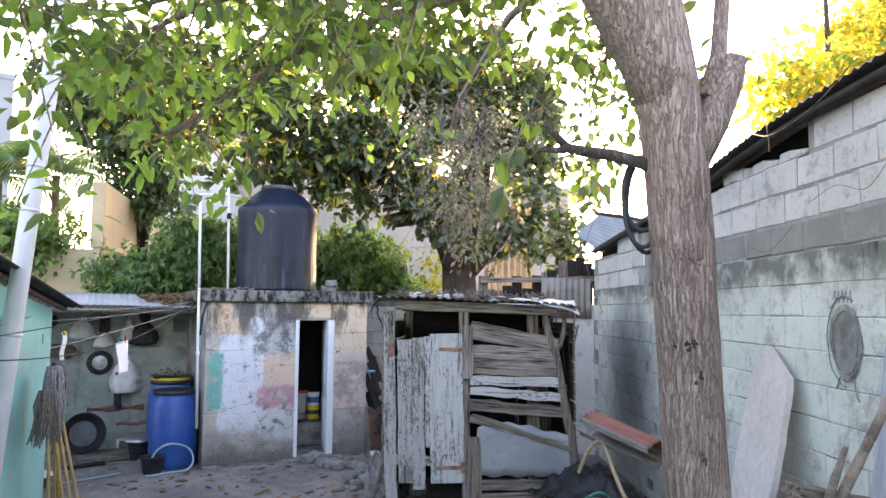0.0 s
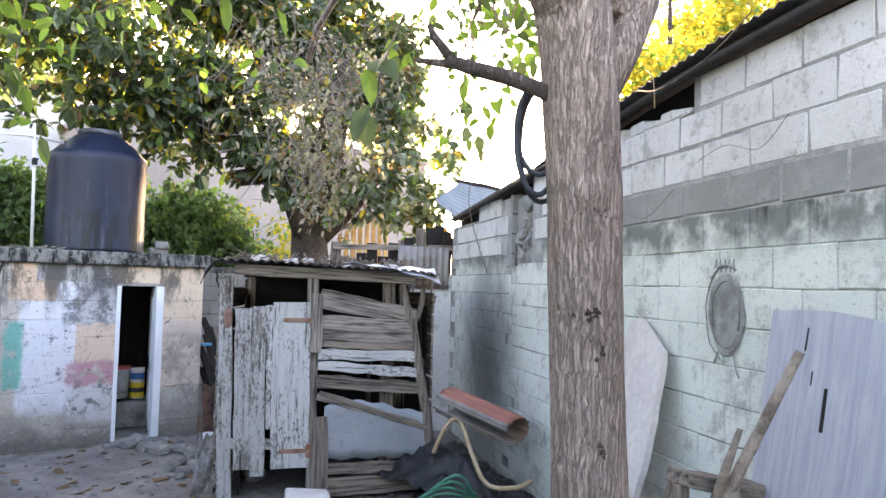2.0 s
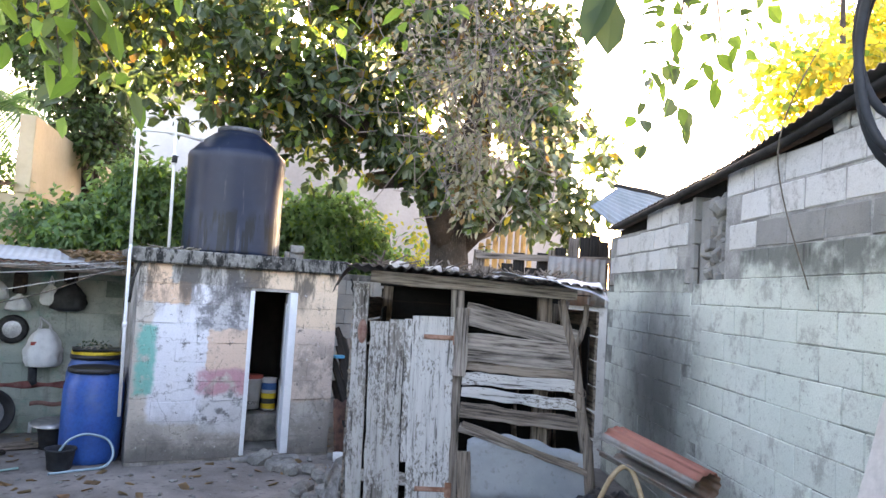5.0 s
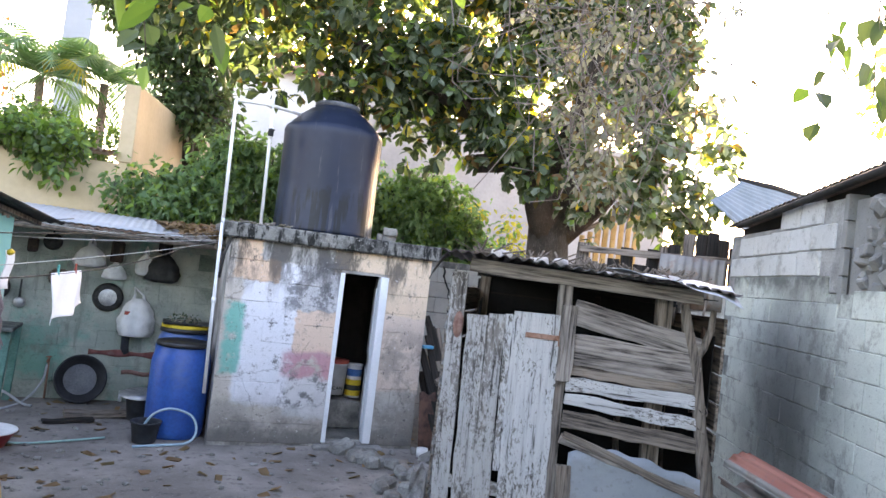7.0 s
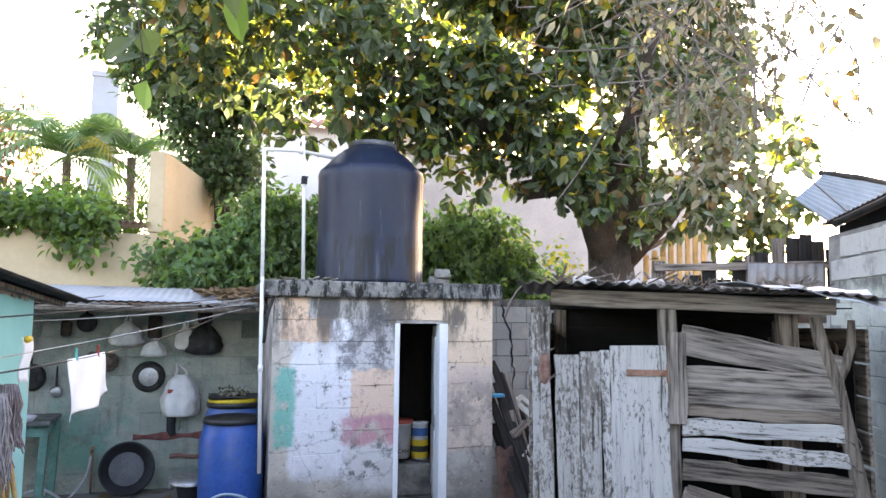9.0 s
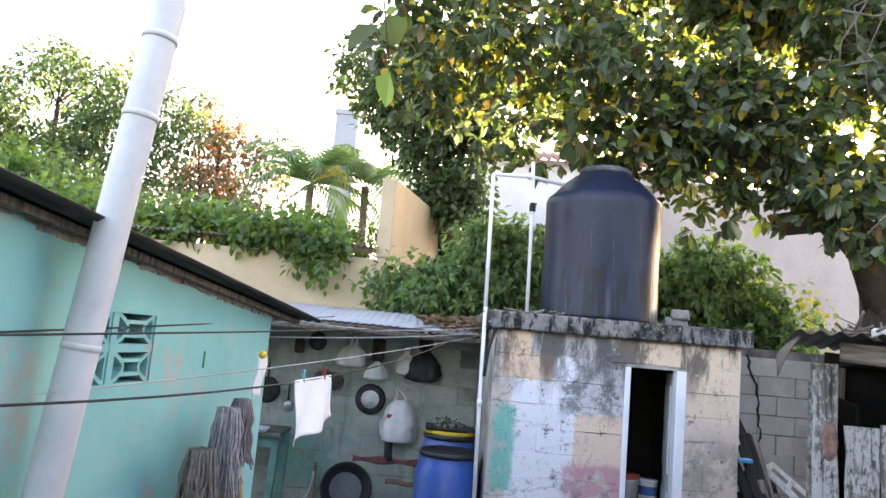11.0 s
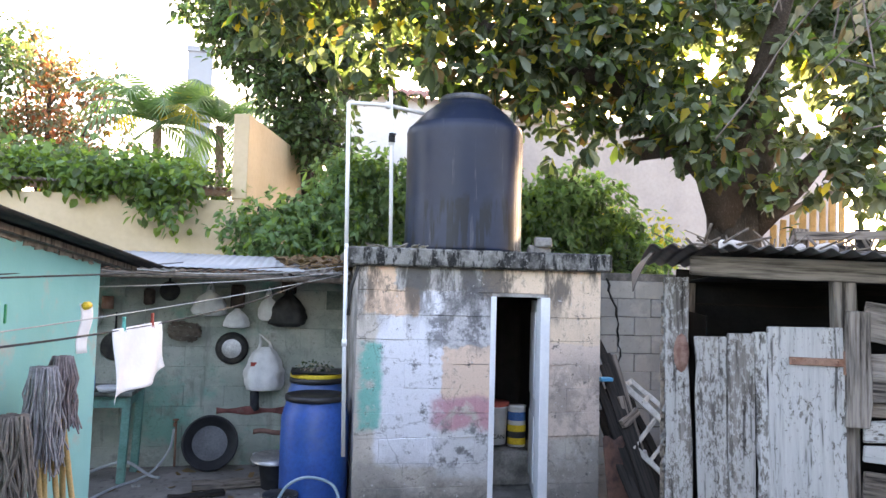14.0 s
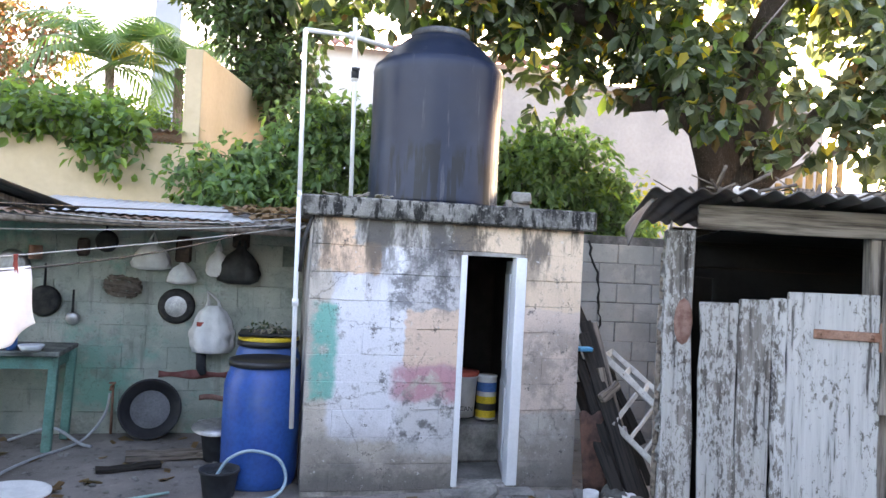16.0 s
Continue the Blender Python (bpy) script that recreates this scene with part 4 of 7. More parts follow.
b.tube([(-0.22, 0.08, 3.3), (-0.7, 0.4, 3.7), (-1.2, 0.9, 4.0)], [0.06, 0.04, 0.02], 8, wobble=0.06)
b.tube([(-0.10, 0.02, 2.60), (-0.21, 0.03, 2.84), (-0.37, 0.05, 3.06), (-0.58, 0.08, 3.32), (-0.85, 0.2, 3.8)], [0.10, 0.12, 0.115, 0.09, 0.05], 14, wobble=0.1)
b.part("branch", near_tree, bark)
b = Build()
b.tube([(-0.08, 0.05, 2.37), (-0.20, 0.08, 2.42), (-0.33, 0.11, 2.445), (-0.45, 0.14, 2.455), (-0.55, 0.16, 2.465)], [0.034, 0.026, 0.024, 0.022, 0.018], 10, wobble=0.16)
b.tube([(-0.52, 0.155, 2.46), (-0.60, 0.16, 2.53), (-0.62, 0.16, 2.56)], [0.018, 0.013, 0.008], 8, wobble=0.15)
b.tube([(-0.53, 0.16, 2.455), (-0.64, 0.19, 2.45)], [0.015, 0.008], 7, wobble=0.15)
b.part("stub", near_tree, bark_stub, label="dark dead branch stub")
rs = random.Random(8)
b = Build()
for kx, kz, wide in ((-0.12, 2.02, 0.05), (-0.13, 1.69, 0.035), (-0.09, 1.58, 0.022), (-0.08, 1.26, 0.025), (-0.10, 1.08, 0.035), (-0.15, 2.57, 0.05), (-0.06, 2.43, 0.03)):
    for i in range(int(wide * 260)):
        x = kx + rs.uniform(-wide, wide)
        q = Vector((x, 0.02 - math.sqrt(max(0.0004, 0.124 ** 2 - (x + 0.06) ** 2)), kz + rs.gauss(0, 0.012)))
        b.tube([q + Vector((0, 0.012, 0)), q + Vector((rs.uniform(-0.012, 0.012), 0.001, rs.uniform(-0.010, 0.010)))], [0.009, 0.003], 5, wobble=0.4)
b.part("scar", near_tree, bark_stub, label="rough dark branch scars")

# the big tree behind the shed
big = tree_base("big_tree", 6.0, 9.55, "large leafy tree with dark trunk, broad leaves, some coloured yellow")
b = Build()
b.tube([(0, 0, -0.2), (0, 0, 1.0), (-0.05, 0, 2.0), (-0.1, 0, 2.8)], [0.36, 0.30, 0.29, 0.27], 14, wobble=0.1)
b.tube([(-0.1, 0, 2.6), (-0.5, -0.2, 3.3), (-1.2, -0.4, 3.8), (-2.2, -0.5, 4.1), (-3.3, -0.4, 4.5)], [0.22, 0.17, 0.13, 0.10, 0.05], 10, wobble=0.1)
b.tube([(-0.1, 0, 2.6), (0.3, 0.1, 3.4), (0.5, 0.2, 4.4), (0.6, 0.2, 5.6)], [0.24, 0.19, 0.14, 0.07], 10, wobble=0.1)
b.tube([(0.0, 0, 2.5), (0.5, -0.3, 3.1), (0.8, -0.6, 3.6), (1.0, -0.8, 4.0)], [0.16, 0.12, 0.08, 0.04], 10, wobble=0.1)
b.tube([(-0.3, 0, 3.0), (-0.4, -0.9, 3.9), (-0.6, -1.8, 4.8)], [0.14, 0.1, 0.05], 8, wobble=0.1)
b.tube([(-0.1, 0, 2.5), (-0.5, -0.2, 3.15), (-0.87, -0.25, 3.42), (-1.37, -0.35, 3.32)], [0.2, 0.15, 0.13, 0.11], 10, wobble=0.14)
b.part("trunk", big, bark_dark)
left_blobs = [(-1.5, -0.4, 4.15, 1.5, 0.75, 0.85), (-3.3, -0.4, 4.5, 1.5, 0.75, 0.85), (-0.3, 0, 5.8, 2.0, 1.3, 1.0), (-2.8, 0.2, 5.8, 1.9, 1.2, 0.9), (-0.9, -0.8, 3.55, 0.8, 0.5, 0.5), (-4.7, 0, 5.0, 1.0, 0.9, 0.8), (-2.3, -0.3, 4.25, 1.4, 0.6, 0.55)]
right_blobs = [(0.2, -0.6, 4.2, 1.5, 0.8, 1.1), (1.1, -0.9, 3.8, 0.9, 0.6, 0.9), (0.4, -0.8, 3.0, 0.75, 0.5, 0.4), (1.0, -0.9, 3.05, 0.8, 0.45, 0.55), (0.6, -0.4, 5.2, 1.0, 0.8, 0.7)]
crown_leaves = [leaf_green, leaf_dark, leaf_light, leaf_yellow, leaf_brown, leaf_sheen]
# yellow leaves partly stand for sun shining through the crown
foliage("crown", big, blob_clumps(left_blobs, 710, 3, 0.35, 0.0, 1.6), crown_leaves, [3, 5.5, 1.3, 1.0, 0.6, 1.8], (0.165, 0.092), 3, 28, 0.34, 0.25, rosette=7, blunt=True)
foliage("crown", big, blob_clumps(right_blobs, 235, 4, 0.45, 0.06, 1.8), crown_leaves, [3.5, 2.2, 1.0, 0.3, 0.6, 7.5], (0.165, 0.092), 5, 28, 0.34, 0.25, rosette=7, blunt=True)

# far house and plastered walls
b = Build().box((5.0, 20, 0), (16, 26, 6.2)).box((4.9, 19.9, 6.2), (16.2, 26, 6.36))
b.thing("far_house", "large pale plastered house wall behind the trees", "house", plaster_white)
pale_house = empty("pale_house", pose(2.0, 24, 0), "pale house with a red tiled roof behind the trees", "house")
Build().box((0, 0, 0), (7.5, 6, 7.75)).part("wall", pale_house, simple("house_white", (0.50, 0.49, 0.49), (0.58, 0.57, 0.56), 0.7, 0.9, bump=0.1, dirt=(0.44, 0.42, 0.41), speck=0.06))
Build().grid(lambda u, v: (-0.3 + 8.1 * u, -0.45 + 2.2 * v, 7.72 + 0.75 * v + 0.05 * math.sin(2 * math.pi * 8.1 * u / 0.28)), 240, 4, thick=0.05).part("roof", pale_house, simple("tile_red", (0.30, 0.13, 0.10), (0.42, 0.22, 0.17), 2, 0.9, dirt=(0.22, 0.15, 0.13)), label="red clay tile roof edge")
PD = Vector((1.06, 4.34, 0)).normalized()
PAR = Matrix(((PD.x, -PD.y, 0, 0.65), (PD.y, PD.x, 0, 11.24), (0, 0, 1, 0), (0, 0, 0, 1)))
b = Build().box((0, 0.0, 2.86), (6.5, 0.19, 3.88), PAR, bevel=0.008).box((0.03, 0.02, 0), (6.5, 0.17, 2.86), PAR)
b.thing("parapet_wall", "beige plastered parapet wall", "wall", plaster_cream, kind="structure")
b = Build().box((-9, 11.35, 0), (0.62, 11.5, 2.84))
b.thing("cream_wall", "cream plastered garden wall", "wall", plaster_cream, kind="structure")
lean(-9, 0.4, 11.22, 13.5, 2.97, 3.15, zinc_old, amp=0.016).thing("vine_roof", "old tin roof under vines", "roof", zinc_old, kind="structure")

vines = empty("vines", pose(-2.0, 11.6, 2.9), "bright green creeper over a wall top", "vine")
foliage("leaves", vines, blob_clumps([(-3, 0.3, 0.35, 2.5, 0.8, 0.35), (0.2, 0.1, 0.22, 1.8, 0.6, 0.3), (1.9, -0.35, -0.05, 0.75, 0.25, 0.45), (1.2, -0.3, 0.15, 0.9, 0.3, 0.3), (-4.5, 1, 0.8, 1.8, 1, 0.6)], 1500, 11, 0.2), [leaf_light, leaf_green, leaf_fern], [3, 1, 2], (0.11, 0.085), 12, 11, 0.17, 0.4)
bush = empty("feathery_bush", pose(3.0, 11.1, 0), "feathery green shrub behind the hut", "shrub")
b = Build()
for i in range(14):
    a = random.uniform(-2.0, 2.2)
    b.tube([(a * 0.4, 0, 0), (a * 0.8, 0, 1.4), (a * 1.1, random.uniform(-0.3, 0.3), 2.6)], [0.03, 0.02, 0.008], 6)
b.part("stem", bush, twig)
foliage("leaves", bush, blob_clumps([(-1.0, 0, 3.05, 0.6, 0.4, 0.4), (-1.75, -0.15, 2.35, 0.85, 0.5, 0.55), (-0.8, 0, 2.7, 0.9, 0.5, 0.7), (1.5, -0.1, 2.7, 1.05, 0.5, 0.7), (2.25, -0.2, 2.15, 0.75, 0.4, 0.6), (0.6, 0.2, 2.4, 1, 0.4, 0.5)], 1500, 13, 0.3, -0.9), [leaf_fern, leaf_light, leaf_dark], [5, 1, 0.5], (0.105, 0.052), 14, 20, 0.20, 0.35, rosette=5)

# ---- water tank, pipes and things on the hut's roof ----
RZ = BH + 0.15
k = Mat("tank_black", 0.5, 0, 0.26)
c = k.mix(k.step(k.noise(1.8, 5), 0.35, 0.7), (0.009, 0.015, 0.034), (0.018, 0.027, 0.052))
run = k.noise(1.0, 6, 0.7, k.scaled(k.pos, 14, 14, 0.8))
c = k.mix(k.math("MULTIPLY", k.step(run, 0.58, 0.68), 0.35), c, (0.12, 0.12, 0.125))
X, Y, Z = k.xyz()
wet = k.math("MULTIPLY", k.step(k.noise(1.0, 5, 0.6, k.scaled(k.pos, 9, 9, 1.0)), 0.47, 0.55), k.math("SUBTRACT", 1.0, k.step(k.math("ADD", Z, k.math("MULTIPLY", k.noise(6, 4), 0.5)), 2.78, 2.95)))
c = k.mix(k.math("MULTIPLY", wet, 0.85), c, (0.005, 0.006, 0.008))
# pale streaks, kept to the tank's right side
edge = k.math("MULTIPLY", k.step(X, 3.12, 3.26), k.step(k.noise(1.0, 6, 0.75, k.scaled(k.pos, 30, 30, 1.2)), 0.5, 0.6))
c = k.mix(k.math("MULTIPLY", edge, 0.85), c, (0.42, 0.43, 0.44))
k.colour(c)
k.rough(k.math("ADD", 0.24, k.math("MULTIPLY", k.noise(5, 4), 0.25)))
k.bump(k.noise(2, 3), 0.12, 0.02)
tank_black = k.m
tank = empty("water_tank", pose(2.79, 8.99, RZ), "black plastic water tank with stains and a pale streaked right side, on the hut's roof", "tank")
R = 0.54
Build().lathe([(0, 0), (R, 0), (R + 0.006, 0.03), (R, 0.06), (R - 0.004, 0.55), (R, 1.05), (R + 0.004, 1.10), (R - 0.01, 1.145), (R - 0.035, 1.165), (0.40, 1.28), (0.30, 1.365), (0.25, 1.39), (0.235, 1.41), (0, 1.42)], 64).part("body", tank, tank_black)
Build().lathe([(0, 1.462), (0.19, 1.462), (0.232, 1.456), (0.246, 1.444), (0.246, 1.405), (0.23, 1.40), (0, 1.40)], 40).part("lid", tank, simple("lid_grey", (0.07, 0.08, 0.10), (0.15, 0.16, 0.18), 9, 0.7, bump=0.2), label="dusty grey lid")


def pipe_run(b, pts, r=0.017):
    b.tube(pts, r, 10)
    for p in pts[1:-1]:
        b.lathe([(0, -0.026), (r * 1.35, -0.026), (r * 1.35, 0.026), (0, 0.026)], 12, m=Matrix.Translation(p))


b = Build()
pipe_run(b, [(1.72, 8.36, 0.5), (1.70, 8.36, 1.4), (1.69, 8.36, 2.2)])
pipe_run(b, [(1.69, 8.36, 2.15), (1.67, 8.38, 3.36)])
pipe_run(b, [(1.67, 8.38, 3.36), (2.02, 8.60, 3.42), (2.36, 8.80, 3.42)])
pipe_run(b, [(2.08, 8.63, RZ), (2.06, 8.62, 3.12), (2.04, 8.61, 3.56)])
b.box((2.035, 8.585, 3.08), (2.085, 8.66, 3.20), bevel=0.012)
b.thing("water_pipes", "thin white plastic water pipes rising beside the tank", "pipes", pvc)
Build().lathe([(0, 0), (0.028, 0), (0.03, 0.05), (0.02, 0.08), (0, 0.09)], 12, m=pose(2.06, 8.60, 3.10)).box((2.03, 8.545, 3.155), (2.09, 8.57, 3.17)).thing("valve", "small dark water valve on the white pipe", "valve", rubber)
b = Build().tube([(1.80, 8.37, 2.05), (1.74, 8.355, 1.85), (1.72, 8.35, 1.62)], 0.014, 8, wobble=0.1)
b.thing("iron_rod", "rusty bent iron rod beside the hut", "rod", soot)
for x, y, z, s, a in ((3.52, 8.95, RZ, 0.20, 12), (3.54, 8.90, RZ + 0.085, 0.17, -20), (3.37, 8.72, RZ, 0.07, 40)):
    Build().box((-s / 2, -s / 3, 0), (s / 2, s / 3, 0.085), bevel=0.012, jit=0.012).thing("block_piece", "broken grey concrete block piece on the roof", "rubble", concrete, m=pose(x, y, z, 0, 0, a), group="roof rubble")
litter = Build()
for i in range(70):
    x, y = random.uniform(1.75, 2.35), random.uniform(8.36, 9.1)
    litter.box((-0.05, -0.02, 0), (0.05, 0.02, 0.006), Matrix.Translation((x, y, RZ + random.uniform(0.002, 0.02))) @ pose(0, 0, 0, random.uniform(-25, 25), random.uniform(-25, 25), random.uniform(0, 180)))
litter.thing("roof_litter", "dry brown leaves and bark on the hut roof", "litter", leaf_dry, kind="stuff")
litter = Build()
for i in range(90):
    x, y = random.uniform(1.1, 1.75), random.uniform(9.1, 9.9)
    litter.box((-0.06, -0.025, 0), (0.06, 0.025, 0.007), Matrix.Translation((x, y, 1.985 + (y - 9.0) * 0.135 + random.uniform(0.005, 0.05))) @ pose(0, 0, 0, random.uniform(-30, 30), random.uniform(-30, 30), random.uniform(0, 180)))
litter.thing("tin_litter", "dry leaves and scrap on the lean-to roof", "litter", leaf_brown, kind="stuff")


# ---- the wash place ----
blue = simple("blue_plastic", (0.012, 0.085, 0.36), (0.02, 0.12, 0.44), 2.5, 0.42, bump=0.05, spec=0.5, dirt=(0.06, 0.12, 0.28))
yellow_plastic = simple("yellow_plastic", (0.62, 0.42, 0.02), (0.70, 0.5, 0.04), 5, 0.5, bump=0.05)


def barrel(x, y, h=0.94, r=0.285, lid=True, hoop=None):
    ob = empty("barrel", pose(x, y, ground_z(x, y) - 0.01), "blue plastic water barrel with a dark lid", "barrel", "barrels by the hut")
    Build().lathe([(0, 0), (r * 0.90, 0), (r * 0.96, 0.03), (r, 0.12), (r * 1.01, h * 0.5), (r, h * 0.80), (r * 0.93, h * 0.88), (r * 0.86, h * 0.93), (r * 0.86, h * 0.96), (0, h * 0.965)], 40).part("body", ob, blue)
    Build().lathe([(r * 0.86, h * 0.950), (r * 0.91, h * 0.953), (r * 0.92, h * 0.98), (r * 0.90, h), (r * 0.84, h * 1.003), (r * 0.80, h * 0.985), (0, h * 0.985)], 40).part("lid", ob, black_plastic, label="dark worn barrel lid")
    return ob


barrel(1.50, 8.78)
tall = barrel(1.52, 9.42, 1.02)
Build().lathe([(0.235, 1.005), (0.252, 1.02), (0.252, 1.05), (0.23, 1.055)], 36).part("hoop", tall, yellow_plastic, label="yellow plastic hoop")
Build().box((-0.24, -0.2, 1.06), (0.24, 0.22, 1.075), bevel=0.005, jit=0.01).part("cover", tall, black_plastic)
moss = empty("weed_pile", pose(1.50, 9.40, 1.075), "heap of dry weeds on the barrel", "plants")
foliage("leaves", moss, [(random.uniform(-0.13, 0.13), random.uniform(-0.1, 0.1), 0.02) for i in range(12)], [leaf_dark, leaf_dry], [1, 1], (0.05, 0.02), 21, 10, 0.05, 0.2)


def pail(x, y, r, h, mat, label, tilt=0, z=None, rimmat=None):
    ob = Build().lathe([(0, 0.006), (r * 0.74, 0.0), (r * 0.78, 0.01), (r * 0.98, h - 0.02), (r * 1.05, h - 0.015), (r * 1.05, h), (r * 0.97, h), (r * 0.93, h - 0.03), (r * 0.72, 0.02), (0, 0.018)], 32).thing("bucket", label, "bucket", mat, m=pose(x, y, ground_z(x, y) if z is None else z, tilt, 0, 0))
    return ob


pail(1.24, 8.42, 0.135, 0.20, rubber, "dark grey plastic bucket with water on the ground")
b = Build().lathe([(0, 0.15), (0.125, 0.15)], 24).thing("water", "water standing in the bucket", "water", simple("bucket_water", (0.05, 0.06, 0.065), (0.07, 0.08, 0.085), 3, 0.05, bump=0, spec=0.5), m=pose(1.24, 8.42, ground_z(1.24, 8.42)))
pail(1.16, 9.35, 0.15, 0.24, rubber, "dark bucket standing by the back wall")
Build().lathe([(0, 0.0), (0.12, 0.0), (0.19, 0.02), (0.20, 0.03), (0.0, 0.025)], 28).thing("plate", "grey round metal plate lying on the dark bucket", "plate", aluminium, m=pose(1.14, 9.33, 0.245, 8, 0, 0))
b = Build().lathe([(0, 0.012), (0.18, 0.0), (0.20, 0.01), (0.25, 0.13), (0.268, 0.135), (0.268, 0.148), (0.245, 0.145), (0.19, 0.02), (0, 0.022)], 40)
tubm = pose(0.50, 10.03, 0.262, 76, 0, 8) @ pose(0, 0, -0.06)
b.thing("wash_tub", "black round plastic wash tub leaning on the wall", "tub", simple("tub_grey", (0.012, 0.012, 0.014), (0.03, 0.03, 0.034), 3, 0.55), m=tubm)
tub_in = Build().lathe([(0, 0.0255), (0.165, 0.0255), (0.17, 0.024)], 36)
for r in (0.05, 0.11, 0.155):
    tub_in.lathe([(r, 0.0255), (r + 0.004, 0.028), (r + 0.008, 0.0255)], 36)
tub_in.part("base", bpy.data.objects["wash_tub"], simple("tub_base", (0.12, 0.125, 0.135), (0.17, 0.175, 0.185), 4, 0.55), label="paler worn grey tub floor")
b = Build().lathe([(0, 0.01), (0.15, 0.0), (0.165, 0.01), (0.235, 0.13), (0.25, 0.135), (0.25, 0.145), (0.225, 0.14), (0.155, 0.02), (0, 0.022)], 36)
b.thing("basin", "red plastic basin with a pale rim on the ground", "basin", simple("basin_red", (0.34, 0.03, 0.03), (0.40, 0.05, 0.04), 4, 0.5), m=pose(-0.02, 8.15, ground_z(0, 8.1)))
Build().lathe([(0, 0.118), (0.21, 0.118), (0.236, 0.137), (0.252, 0.137), (0.252, 0.147), (0.235, 0.15), (0.20, 0.125), (0, 0.124)], 36).thing("basin", "pale plastic basin resting inside the red one", "basin", bag_white, m=pose(-0.02, 8.15, ground_z(0, 8.1) + 0.003))

# table with bottles
table = empty("table", pose(-0.50, 9.80, 0), "small green painted wooden table with worn top", "table")
Build().box((-0.55, -0.28, 0.80), (0.36, 0.30, 0.84), bevel=0.006, jit=0.004).part("top", table, simple("table_top", (0.09, 0.10, 0.09), (0.20, 0.215, 0.195), 7, 0.85, dirt=(0.05, 0.05, 0.048)))
Build().box((-0.50, -0.23, 0.69), (0.31, -0.20, 0.80)).box((0.28, -0.2, 0.69), (0.31, 0.26, 0.80)).part("apron", table, teal_table)
leg_mesh = Build().box((-0.035, -0.035, 0), (0.035, 0.035, 0.80), bevel=0.006, jit=0.004).mesh("leg", teal_table)
for x, y in ((-0.47, -0.19), (0.28, -0.19), (0.30, 0.24), (-0.47, 0.24)):
    o = new("leg", leg_mesh)
    o.parent, o.matrix_basis = table, pose(x, y, 0, 0, 2 if x > 0 else -2, 0)


def bottle(x, y, r, h, mat, label, cap=None):
    ob = empty("bottle", pose(x, y, 0.84), label, "bottle", "bottles on the table")
    Build().lathe([(0, 0), (r, 0.0), (r * 1.03, 0.02), (r, h * 0.6), (r * 0.75, h * 0.72), (r * 0.35, h * 0.84), (r * 0.33, h * 0.9), (0, h * 0.9)], 20).part("body", ob, mat)
    Build().lathe([(0, h * 0.9), (r * 0.42, h * 0.9), (r * 0.42, h), (0, h)], 14).part("cap", ob, cap or white_paint)


bottle_blue = simple("bottle_blue", (0.03, 0.10, 0.28), (0.05, 0.15, 0.36), 6, 0.35, bump=0)
bottle_white = simple("bottle_white", (0.62, 0.64, 0.66), (0.72, 0.74, 0.75), 6, 0.4, bump=0)
bottle_dark = simple("bottle_dark", (0.04, 0.05, 0.08), (0.08, 0.1, 0.13), 6, 0.4, bump=0)
for x, y, r, h, m, l in ((-0.84, 9.62, 0.045, 0.26, bottle_blue, "blue detergent bottle"), (-0.72, 9.60, 0.05, 0.30, bottle_white, "white bleach bottle with blue label"), (-0.60, 9.66, 0.035, 0.20, bottle_dark, "small dark bottle"),
                         (-0.52, 9.60, 0.042, 0.22, bottle_blue, "small blue bottle with pump"), (-0.95, 9.68, 0.04, 0.19, bottle_white, "small pale bottle")):
    bottle(x, y, r, h, m, l + " on the green table")
Build().lathe([(0, 0), (0.07, 0), (0.10, 0.045), (0.095, 0.05), (0.06, 0.01), (0, 0.01)], 20).thing("bowl", "white bowl on the table", "bowl", white_paint, m=pose(-0.36, 9.56, 0.84))

# things hung on the back wall
HW = BW - 0.02


